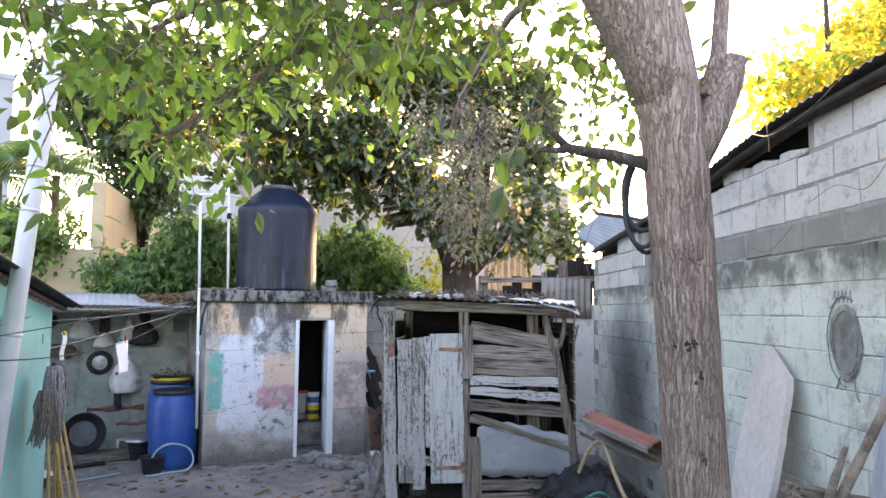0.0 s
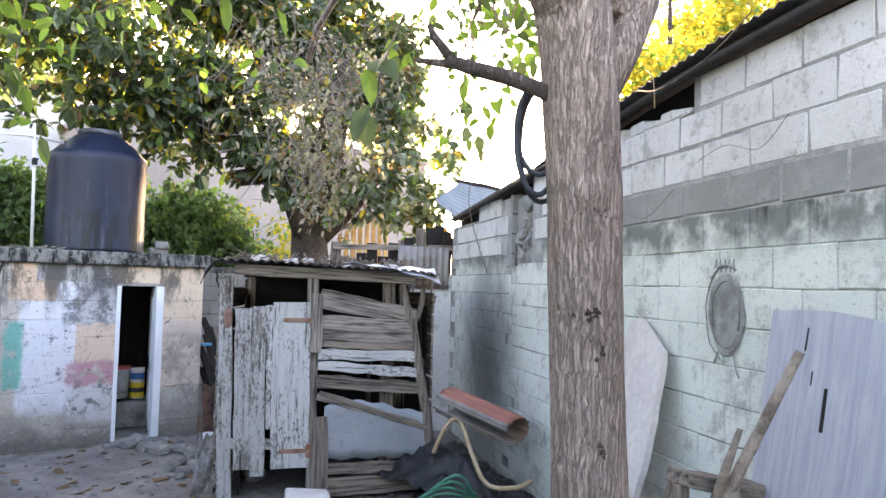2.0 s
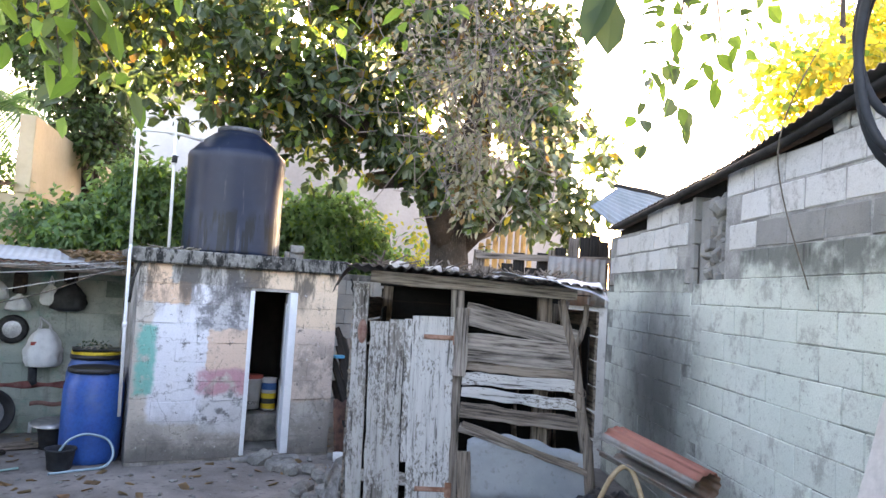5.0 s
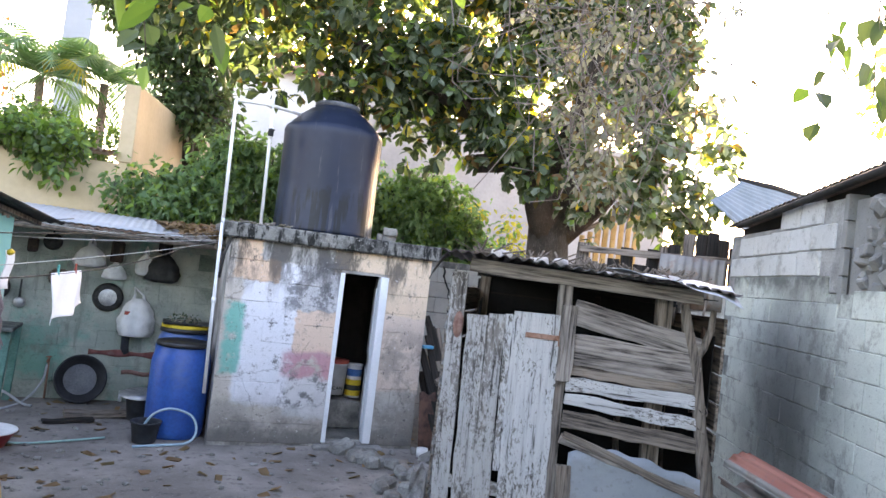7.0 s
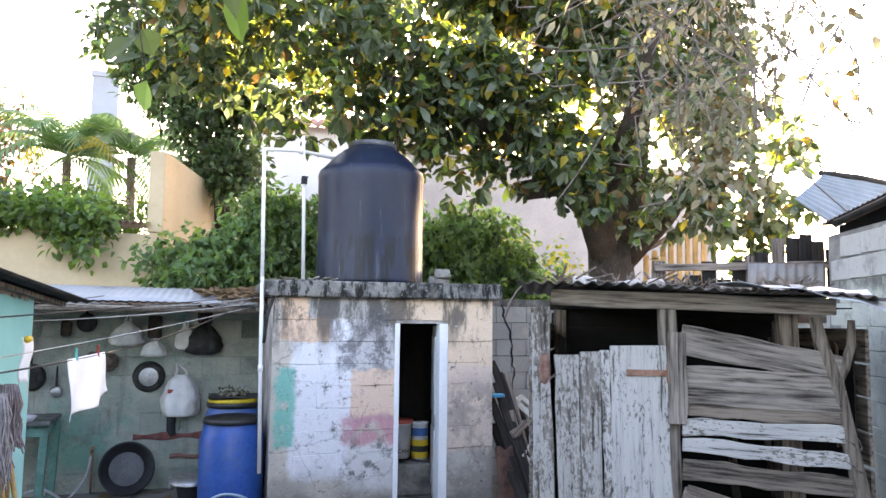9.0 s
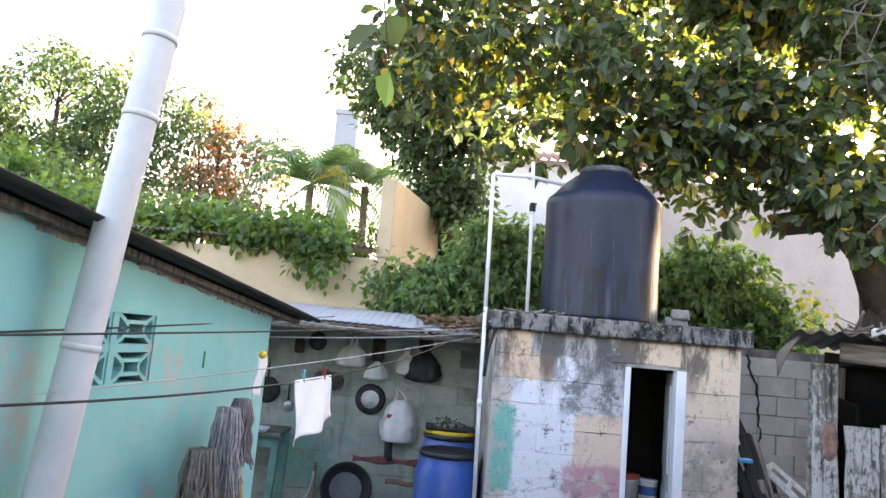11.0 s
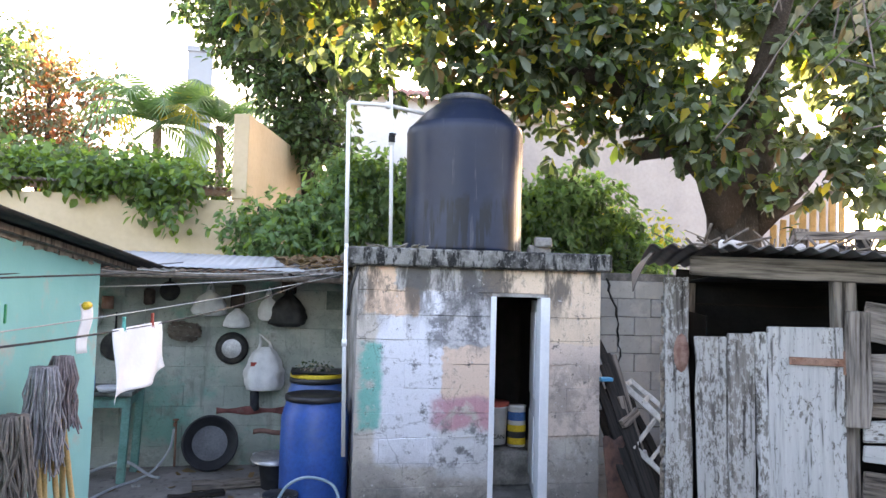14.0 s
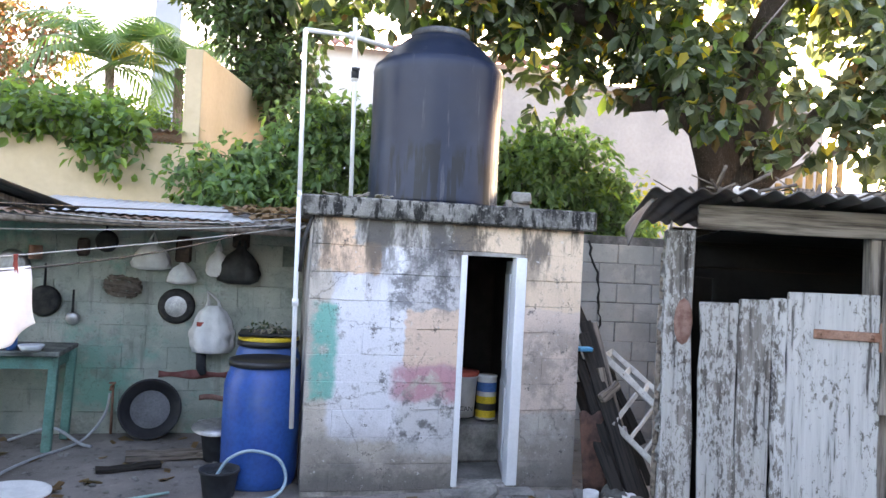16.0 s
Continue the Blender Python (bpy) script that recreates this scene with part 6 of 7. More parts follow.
plank(trestle, (-0.30, -0.09, 0.42), (0.27, -0.10, 0.38), 0.06, 0.022, wood_grey, "stretcher", 0.006)
plank(trestle, (0.02, -0.02, 0.45), (0.22, 0.0, 0.90), 0.16, 0.03, wood_brown, "brace", 0.014)
# painted letters on the wall, and a drawn oval
for ch, s0, z0, sz in (("R", -2.90, 1.19, 0.62), ("U", -3.13, 1.17, 0.62)):
    fc = bpy.data.curves.new("letter", "FONT")
    fc.body, fc.size, fc.extrude, fc.offset = ch, sz, 0.0015, 0.022
    fo = new("painted_letter", fc)
    p = on_wall(s0, 0.0045, z0)
    fo.matrix_basis = Matrix(((-WU.x, 0, WN.x, p.x), (-WU.y, 0, WN.y, p.y), (0, 1, 0, p.z), (0, 0, 0, 1))) @ Matrix.Diagonal((0.45, 1, 1, 1))
    fo.data.materials.append(simple("letter_red", (0.40, 0.10, 0.07), (0.48, 0.17, 0.13), 8, 0.9, dirt=(0.40, 0.42, 0.38)))
    tagged(fo, "large faded red letter painted on the wall", "letter", "painted letters")
oval_mat = simple("oval_grey", (0.27, 0.265, 0.25), (0.47, 0.47, 0.43), 9, 0.95, dirt=(0.54, 0.57, 0.51))
b = Build()
rim = [(0.155 * math.sin(a) * (1 - 0.25 * max(0, -math.cos(a))), 0.215 * math.cos(a)) for a in [i * math.pi / 14 for i in range(28)]]
bm2 = bmesh.new()
vs = [bm2.verts.new((-p * (1 + 0.06 * math.sin(3 * i)), 0.0, q)) for i, (p, q) in enumerate(rim)]
bm2.faces.new(vs)
bmesh.ops.solidify(bm2, geom=bm2.faces[:] + bm2.edges[:] + bm2.verts[:], thickness=0.002)
b.join(bm2)
b.thing("painted_oval", "worn grey oval painted on the wall", "paint", oval_mat, m=Matrix(((WU.x, -WN.x, 0, on_wall(-1.84, 0.004, 0).x), (WU.y, -WN.y, 0, on_wall(-1.84, 0.004, 0).y), (0, 0, 1, 1.79), (0, 0, 0, 1))))
b = Build()
rs = random.Random(12)
for k2 in range(9):
    a0, sc = rs.uniform(0, 6), rs.uniform(0.72, 1.12)
    b.tube([on_wall(-1.84 + 0.155 * sc * math.sin(a0 + t) + rs.uniform(-0.008, 0.008), 0.0065, 1.80 + 0.225 * sc * math.cos(a0 + t)) for t in [j * 0.22 for j in range(rs.randint(6, 12))]], rs.uniform(0.002, 0.005), 5)
for ds in (-0.07, -0.035, 0.0, 0.04, 0.075):
    b.tube([on_wall(-1.84 + ds, 0.006, 2.01), on_wall(-1.835 + ds, 0.006, 2.08), on_wall(-1.81 + ds, 0.006, 2.03)], 0.0022, 5)
b.tube([on_wall(-1.90, 0.006, 1.60), on_wall(-1.93, 0.006, 1.50), on_wall(-1.95, 0.006, 1.48)], 0.004, 5).tube([on_wall(-1.78, 0.006, 1.60), on_wall(-1.74, 0.006, 1.53)], 0.004, 5)
b.thing("drawn_lines", "thin charcoal lines drawn round the oval", "drawing", concrete)

# rubble in the wall's gap, and the neighbour's roof with black eave
b = Build()
for i in range(26):
    s0, z0 = random.uniform(1.10, 1.45), 2.14 + 0.62 * (i / 26)
    r = random.uniform(0.03, 0.06)
    p = on_wall(s0, -0.07 + random.uniform(-0.05, 0.04), z0)
    b.box((-r, -r, -r), (r, r, r), Matrix.Translation(p) @ pose(0, 0, 0, random.uniform(0, 90), random.uniform(0, 90), random.uniform(0, 90)), bevel=0.012, jit=0.012)
b.box((1.02, 0.06, 2.1), (1.66, 0.14, 2.78), WALL)
b.thing("gap_rubble", "stones and broken blocks filling a gap in the wall", "rubble", block_grey, kind="stuff")
b = Build()
for s0 in [(-0.35 - 0.17 * i) for i in range(7)]:
    b.box((-0.08, -0.06, 0), (0.08, 0.06, random.uniform(0.05, 0.13)), Matrix.Translation(on_wall(s0, -0.07, 2.928)) @ pose(0, 0, 0, 0, 0, 65 + random.uniform(-10, 10)), bevel=0.012, jit=0.015)
b.thing("loose_rubble", "broken block pieces on the wall's top", "rubble", block_pale, kind="stuff")


def eave(s):
    """Height of the neighbour's roof edge along the wall."""
    return 2.98 + 0.20 * (1 - math.exp(min(0, (s + 0.1)) * 0.9)) if s < -0.1 else 2.98 - 0.065 * (s + 0.1)


roof_n = empty("neighbour_roof", pose(0, 0, 0), "neighbour's dark tin roof jutting over the wall", "roof")
Build().grid(lambda u, v: tuple(on_wall(-9.5 + 13.6 * u, 0.11 - 0.08 * min(1, max(0, 13.6 * u - 9.5)) - 3.2 * v, eave(-9.5 + 13.6 * u) + 0.06 + 0.35 * v + 0.012 * math.sin(2 * math.pi * (13.6 * u) / 0.09))), 400, 4, thick=0.006).part("tin_sheet", roof_n, zinc_dark)
b = Build()
for off in (0.05, -0.35):
    b.tube([on_wall(-9.5 + 0.4 * i, off, eave(-9.5 + 0.4 * i) + 0.005) for i in range(34)], 0.03, 6)
b.part("eave_beam", roof_n, tar, label="black timber under the eave")
# near-black sheet paints the shade beneath the roof edge
Build().grid(lambda u, v: tuple(on_wall(-9.5 + 13.6 * u, -0.16, 2.2 + (eave(-9.5 + 13.6 * u) - 2.15) * v)), 30, 1, thick=0.02).part("shade_panel", roof_n, dark_void, label="near-black sheet standing for the shade under the eave")
b = Build().tube(sagging([on_wall(-1.2, 0.17, 3.12), on_wall(-1.6, 0.25, 3.02), on_wall(-2.0, 0.22, 3.08), on_wall(-2.3, 0.2, 3.2)]), 0.004, 6)
b.tube(sagging([on_wall(-1.35, 0.2, 3.20), on_wall(-1.5, 0.24, 3.10), on_wall(-1.45, 0.2, 2.95)]), 0.003, 6)
b.tube(sagging([on_wall(-1.6, 0.03, 2.62), on_wall(-1.9, 0.06, 2.66), on_wall(-2.15, 0.05, 2.60), on_wall(-2.35, 0.05, 2.72)]), 0.0018, 5)
b.tube(sagging([on_wall(-0.75, 0.03, 2.42), on_wall(-1.1, 0.05, 2.36), on_wall(-1.4, 0.04, 2.5)]), 0.0016, 5)
b.thing("dry_creeper", "bare dry creeper stems on the wall", "vine", twig)

# heap between shed and wall: rusty sheet, black sheeting, hose, sticks
heap = Vector((5.0, 4.35, 0))
b = Build()
M0 = Matrix.Translation((4.96, 4.36, 0.76)) @ pose(0, 0, 0, 0, 12, -80)


def curl(u, v):
    a = 0.3 + 5.7 * v
    r = 0.145 + 0.008 * math.sin(13 * a)
    return tuple(M0 @ Vector((-0.48 + 0.80 * u, -r * math.cos(a) * 1.2, r * math.sin(a) * 0.85)))


b.grid(lambda u, v: curl(u, 0.07 + 0.30 * v), 12, 40, thick=0.004, mat=0)
b.grid(lambda u, v: curl(u, 0.37 + 0.63 * v), 12, 80, thick=0.004, mat=1)
b.grid(lambda u, v: curl(u, 0.07 * v), 12, 10, thick=0.004, mat=1)
b.thing("tin_roll", "curled sheet of rusty red corrugated tin", "sheet", zinc_red, zinc_old)
Build().grid(lambda u, v: (4.35 + 1.25 * u, 5.35 - 1.6 * v + 0.35 * u, 0.04 + 0.44 * math.sin(math.pi * min(1, 0.15 + u)) * math.sin(math.pi * (0.1 + 0.85 * v)) + 0.09 * noise.noise((u * 9, v * 9, 2)) + 0.04 * noise.noise((u * 23, v * 23, 5))), 60, 60).thing("plastic_heap", "heap under crumpled black plastic sheeting", "heap", black_bag)
Build().tube(sagging([(4.62, 4.75, 0.30), (4.70, 4.62, 0.66), (4.78, 4.52, 0.74), (4.74, 4.30, 0.5), (4.66, 4.02, 0.33), (4.80, 3.84, 0.32), (5.0, 3.86, 0.34)]), 0.019, 10).thing("hose", "thick tan hose looped over the heap", "hose", simple("hose_tan", (0.40, 0.28, 0.16), (0.5, 0.37, 0.24), 9, 0.6))
b = Build()
for i in range(5):
    b.tube(sagging([(3.95 + 0.05 * i, 4.35, 0.14), (4.2, 4.1 - 0.06 * i, 0.26 + 0.06 * i), (4.55, 3.95, 0.22), (4.6 + 0.04 * i, 3.7, 0.14)]), 0.011, 7)
b.thing("hose", "loose coil of thin green hose on the ground", "hose", simple("hose_green", (0.03, 0.20, 0.13), (0.06, 0.26, 0.18), 9, 0.5))
random.seed(5)
for i in range(8):
    x, y = 3.85 + 0.12 * i, 4.25 + random.uniform(-0.35, 0.25)
    plank(None, gz(x - 0.5, y, 0.05 + 0.02 * (i % 3)), gz(x + 0.6, y + random.uniform(-0.3, 0.3), 0.07 + 0.02 * (i % 3)), 0.07, 0.02, wood_grey, "scrap_stick", 0.01, roll=90, label="grey scrap stick lying on the ground")
    o = [q for q in bpy.data.objects if q.name.startswith("scrap_stick")][-1]
    tagged(o, "", "stick", "scrap sticks")
b = Build()
for i in range(16):
    x = 5.05 + random.uniform(-0.05, 0.75)
    y = 5.9 + random.uniform(-0.2, 0.6)
    b.tube(sagging([(x, y, 0), (x + random.uniform(-0.05, 0.15), y + 0.2, 0.9), (x + random.uniform(0.1, 0.5), y + 0.35, 1.6 + random.uniform(0, 0.5))], 4), [0.02] * 5 + [0.012] * 4, 6, wobble=0.1)
b.thing("branch_pile", "bundle of bare branches leaning behind the shed", "branches", twig)
Build().grid(lambda u, v: (4.93 + 0.05 * math.sin(5 * v) + 0.25 * u, 5.25 + 0.35 * u, 0.35 + 1.35 * v + 0.05 * math.sin(7 * u)), 8, 16, thick=0.008).thing("sacking", "rotten brown sacking hung on the shed's corner", "sack", simple("sack_brown", (0.10, 0.06, 0.045), (0.17, 0.10, 0.07), 6, 0.98, bump=0.7))
# green crate with a pale slab on top, before the shed
gb = empty("crate", pose(3.46, 4.75, ground_z(3.46, 4.75), 0, 0, -25), "green plastic crate with a pale lid stone", "crate")
Build().box((-0.16, -0.12, 0), (0.16, 0.12, 0.22), bevel=0.015).part("body", gb, green_plastic)
Build().box((-0.17, -0.11, 0.222), (0.16, 0.12, 0.29), bevel=0.02, jit=0.015).part("slab", gb, pale_slab)
# rubble and timber between the two huts
random.seed(9)
stones = [Build().box((-0.09, -0.07, -0.03), (0.09, 0.07, 0.09), bevel=0.03, jit=0.025).mesh("stone", concrete) for i in range(3)]
for i in range(46):
    x, y = 2.95 + random.uniform(-0.1, 1.35), 6.2 + random.uniform(0, 2.1)
    if x < 4.0 and y > 8.2 or (x > 3.75 and y < 7.6) or x < 3.05 + (7.4 - y) * 0.1:
        continue
    s = random.uniform(0.35, 1.25)
    o = new("stone", stones[i % 3])
    o.matrix_basis = Matrix.Translation(gz(x, y, 0.01)) @ pose(0, 0, 0, random.uniform(-20, 20), random.uniform(-20, 20), random.uniform(0, 180)) @ Matrix.Scale(s, 4)
    tagged(o, "grey broken stone lying on the earth", "stone", "stones between the huts")
for p, q, wd, m in (((4.24, 8.08, 0), (3.98, 8.62, 1.07), 0.085, wood_dark), ((4.52, 8.42, 0.35), (4.12, 8.97, 1.40), 0.07, wood_dark), ((4.34, 8.16, 0), (4.06, 8.74, 1.0), 0.06, wood_brown), ((4.46, 8.3, 0.02), (4.16, 8.9, 0.95), 0.08, wood_dark),
                    ((4.30, 8.25, 0.0), (4.16, 8.5, 0.95), 0.05, wood_brown), ((4.60, 8.45, 0.0), (4.40, 8.95, 0.95), 0.10, wood_dark), ((4.12, 8.36, 0.72), (4.30, 8.44, 0.83), 0.07, wood_brown), ((4.16, 8.32, 0.42), (4.34, 8.36, 0.47), 0.06, pale_slab), ((4.5, 8.3, 0), (4.22, 8.6, 0.7), 0.05, wood_grey)):
    plank(None, p, q, wd, 0.045, m, "old_beam", 0.01, label="dark old beam leaning beside the hut")
for o in [q for q in bpy.data.objects if q.name.startswith("old_beam")]:
    tagged(o, "", "beam", "old beams")
cream_wood = simple("cream_wood", (0.46, 0.43, 0.38), (0.58, 0.55, 0.49), 9, 0.9, bump=0.3, dirt=(0.30, 0.27, 0.23))
lad = empty("pallet", pose(4.6, 8.3, 0), "pale broken wooden frame of slats leaning in the gap", "pallet")
for p, q, wd in (((-0.325, 0.45, 1.03), (0.05, 0.0, 0.60), 0.055), ((-0.20, 0.55, 1.05), (0.13, 0.12, 0.69), 0.045)):
    plank(lad, p, q, wd, 0.03, cream_wood, "rail", 0.004)
for t in (0.04, 0.36, 0.66, 0.94):
    plank(lad, Vector((-0.325, 0.445, 1.025)).lerp(Vector((0.05, -0.005, 0.595)), t), Vector((-0.20, 0.545, 1.045)).lerp(Vector((0.13, 0.115, 0.685)), t), 0.05, 0.016, cream_wood, "rung", 0.003)
lad = empty("broken_trestle", pose(4.3, 8.3, 0), "pale broken trestle of thin sticks on the rubble", "trestle")
for p, q, wd in (((-0.10, 0.02, 0.54), (0.12, -0.22, 0.30), 0.045), ((-0.11, 0.0, 0.53), (0.19, 0.2, 0.74), 0.032), ((0.02, -0.06, 0.45), (0.32, 0.15, 0.63), 0.028), ((0.09, -0.15, 0.36), (0.34, 0.02, 0.52), 0.025), ((0.12, -0.22, 0.30), (0.18, -0.28, 0.0), 0.04)):
    plank(lad, p, q, wd, 0.025, cream_wood, "stick", 0.003)
Build().box((3.97, 8.52, 1.07), (4.09, 8.60, 1.105), bevel=0.008).thing("sponge", "small bright blue plastic piece on the beams", "plastic", simple("bright_blue", (0.05, 0.33, 0.55), (0.08, 0.4, 0.62), 8, 0.5, bump=0))
Build().grid(lambda u, v: (3.93 + 0.20 * u, 8.24 + 0.14 * v, 0.03 + 0.58 * v + 0.02 * math.sin(9 * u)), 8, 8, thick=0.008).thing("rusty_sheet", "rusty brown tin sheet by the hut", "sheet", simple("rust_dark", (0.06, 0.035, 0.028), (0.15, 0.075, 0.055), 9, 0.95, bump=0.5))
for x, y in ((3.93, 8.10), (4.19, 8.02)):
    Build().lathe([(0, 0), (0.055, 0), (0.06, 0.09), (0.05, 0.09), (0, 0.07)], 18).thing("cup", "small white plastic pot on the ground", "pot", bag_white, m=pose(*gz(x, y, 0)), group="small pots")
Build().grid(lambda u, v: tuple(SHED @ Vector((-0.02 - 0.16 * u * (1 - 0.4 * v), 0.06 + 0.03 * math.sin(8 * v + 3 * u), 0.03 + 0.52 * v + 0.03 * math.sin(9 * u + 4 * v)))), 14, 18, thick=0.006).thing("rag", "crumpled pale grey rag hanging at the shed's foot", "rag", simple("rag_pale", (0.14, 0.13, 0.125), (0.30, 0.285, 0.28), 12, 0.95, bump=0.5))
Build().grid(lambda u, v: tuple(SHED @ Vector((-0.05 - 0.10 * u, 0.45 - 0.6 * v, 2.06 - 0.19 * u * (0.4 + 0.6 * u) * (0.5 + 0.5 * v) + 0.012 * math.sin(12 * v)))), 10, 12, thick=0.004).part("tin_flap", shed, zinc_dark, m=SHED.inverted(), label="bent tin flap at the roof's end")
# splintered bark and rags down the shed's corner post
random.seed(4)
b = Build()
for i in range(58):
    z = 0.05 + 1.80 * i / 58
    w = random.uniform(0.008, 0.03)
    p = SHED @ Vector((0.045 - 0.02 * random.random() + 0.05 * (1 - z / 1.9) * 0.6, 0.0, z))
    q = p - SD * (w + 0.012)
    b.tube([p, q + Vector((0, 0, 0.03)), p - SD * w * 0.4 + Vector((0, 0, random.uniform(0.10, 0.20)))], [0.010, random.uniform(0.006, 0.014), 0.003], 5, wobble=0.4, smooth=False)
b.thing("bark_strip", "grey splintered bark and rag strips along the shed's corner post", "bark", simple("rag_grey", (0.10, 0.095, 0.09), (0.34, 0.33, 0.31), 24, 0.95))
# litter on the shed roof
random.seed(14)
b = Build()
for i in range(240):
    u, v = random.uniform(0.12, 0.95), random.uniform(0.1, 0.9)
    p = SHED @ Vector(shed_roof(u, v))
    L = random.uniform(0.05, 0.22)
    a = random.uniform(0, 6.28)
    b.tube([p + Vector((0, 0, 0.02)), p + Vector((math.cos(a) * L, math.sin(a) * L, 0.02 + random.uniform(0, 0.09)))], random.uniform(0.003, 0.009), 5)
b.thing("roof_brush", "dry twigs and brush lying on the tin roof", "twigs", twig, kind="stuff")
b = Build()
for i in range(9):
    p = SHED @ Vector(shed_roof(random.uniform(0.1, 0.9), random.uniform(0.08, 0.4)))
    b.box((-0.05, -0.04, 0), (0.05, 0.04, 0.05), Matrix.Translation(p) @ pose(0, 0, 0, 0, 0, random.uniform(0, 180)), bevel=0.015, jit=0.015)
b.thing("roof_stones", "pale stones and scraps weighing down the roof", "stones", pale_slab, kind="stuff")

# dead leaves and pebbles strewn on the yard
rng = np.random.default_rng(17)
b = Build()
for i in range(420):
    x, y = rng.uniform(-1.2, 4.6), rng.uniform(3.5, 10.0)
    if 1.75 < x < 4.0 and y > 8.3 or x > 3.0 and y > 5.2 and x > 3.0 + (y - 5.2) * 0.3:
        continue
    s = rng.uniform(0.025, 0.075)
    b.box((-s, -s * 0.45, 0), (s, s * 0.45, 0.004), Matrix.Translation(gz(x, y, 0.004)) @ pose(0, 0, 0, rng.uniform(-20, 20), rng.uniform(-20, 20), rng.uniform(0, 360)), jit=0.006)
b.thing("dead_leaves", "dry brown leaves scattered on the earth", "leaves", leaf_brown, kind="stuff")
b = Build()
for i in range(700):
    x, y = rng.uniform(-1.5, 4.6), rng.uniform(2.5, 10.0)
    if 1.75 < x < 4.0 and y > 8.3:
        continue
    s = rng.uniform(0.006, 0.028)
    b.box((-s, -s * 0.8, -s * 0.4), (s, s * 0.8, s * 0.7), Matrix.Translation(gz(x, y, 0)) @ pose(0, 0, 0, rng.uniform(-20, 20), rng.uniform(-20, 20), rng.uniform(0, 360)), bevel=s * 0.3, jit=s * 0.2)
b.thing("pebbles", "small grey stones strewn over the yard", "pebbles", concrete, kind="stuff")
# belts hung on the stub branch
b = Build()
for rx, rz, dx in ((0.085, 0.155, -0.01), (0.085, 0.20, 0.02), (0.08, 0.19, -0.02)):
    b.tube([(2.515 + dx + rx * math.sin(a) * 0.8, 1.45 - rx * math.sin(a) * 0.5 + dx * 0.5, 2.60 - rz + rz * math.cos(a)) for a in [i * math.pi / 14 for i in range(29)]], 0.0095, 6)
b.thing("belt", "old black rubber belts hung on the branch stub", "belt", rubber)
Build().tube(sagging([(2.35, 1.5, 2.42), (2.26, 1.52, 2.2), (2.33, 1.5, 1.95)]), 0.0014, 5).thing("string", "thin string hanging from the branch stub", "string", twig)

# dark scrap boards leaning between the hut and the shed, with broken stones at their feet
random.seed(91)
for i in range(7):
    x = 4.0 + 0.035 * i
    foot = Vector((x + 0.16 + random.uniform(-0.03, 0.08), 8.02 + random.uniform(-0.08, 0.1), 0))
    foot.z = ground_z(foot.x, foot.y)
    head = Vector((x + random.uniform(0.0, 0.05), 8.66 + 0.03 * i, random.uniform(0.7, 1.35)))
    plank(None, foot, head, random.uniform(0.05, 0.11), 0.022, [wood_dark, wood_dark, wood_brown][i % 3], "scrap_board", 0.008, label="dark scrap board leaning beside the hut")
for i in range(34):
    x, y = random.uniform(3.92, 4.62), random.uniform(7.35, 8.1)
    s = random.uniform(0.06, 0.17)
    Build().box((-s / 2, -s * 0.4, -0.01), (s / 2, s * 0.4, s * 0.55), bevel=0.012, jit=s * 0.15).thing("broken_stone", "broken piece of grey concrete on the earth", "rubble", [concrete, block_pale, concrete][i % 3], m=pose(x, y, ground_z(x, y), random.uniform(-12, 12), random.uniform(-12, 12), random.uniform(0, 180)), group="rubble beside the hut")


# ---- far shack, fence and distance ----
b = Build()
r00, r10, r01, r11 = Vector((6.60, 7.30, 3.04)), Vector((7.0, 7.20, 2.76)), Vector((7.29, 7.60, 3.39)), Vector((8.3, 7.60, 3.33))
b.grid(lambda u, v: tuple((r00.lerp(r10, u)).lerp(r01.lerp(r11, u), v) + Vector((0, -0.5, 0.8)) * 0.011 * math.sin(2 * math.pi * 11 * v)), 8, 110, thick=0.005)
b.thing("shack_roof", "light zinc roof of a shack beyond the wall", "roof", zinc_mat("zinc_blue", (0.15, 0.185, 0.215), (0.22, 0.25, 0.28), (0.14, 0.14, 0.14), 0.55))
Build().tube([r01 + Vector((-0.05, 0, 0.01)), (r01 + r11) / 2 + Vector((0, 0, 0.03)), r11 + Vector((0, 0, 0.01))], 0.03, 8, wobble=0.1).thing("ridge_pole", "dark timber along the shack roof's top edge", "timber", tar)
fence = empty("board_fence", pose(0, 0, 0), "dark patched fence of boards and rusty tin behind the shed", "fence")
random.seed(23)
for i in range(14):
    x = 5.35 + 0.115 * i
    y = 7.75 - 0.05 * i
    plank(fence, (x, y, 1.2), (x + random.uniform(-0.03, 0.03), y, (2.32 if i < 7 else 2.58) + random.uniform(-0.12, 0.12)), 0.15, 0.02, random.choice([wood_brown, wood_dark, wood_dark]), "board", 0.006)
plank(fence, (5.3, 7.71, 2.36), (6.95, 7.01, 2.40), 0.07, 0.04, wood_brown, "rail")
plank(fence, (5.3, 7.71, 1.75), (6.95, 7.01, 1.80), 0.07, 0.04, wood_brown, "rail")
Build().grid(lambda u, v: (6.05 + 0.62 * u, 7.33 - 0.28 * u + 0.01 * math.sin(50 * u), 1.85 + 0.55 * v), 40, 3, thick=0.004).part("tin_sheet", fence, zinc_old)
Build().box((5.3, 7.78, -0.2), (7.0, 7.9, 1.6)).thing("low_wall", "pale block wall under the board fence", "wall", block_pale, kind="structure")
# sunlight on the pickets is put into their yellow wood colour
pf = empty("picket_fence", pose(0, 0, 0), "picket fence behind the tree, yellowed to look sunlit", "fence")
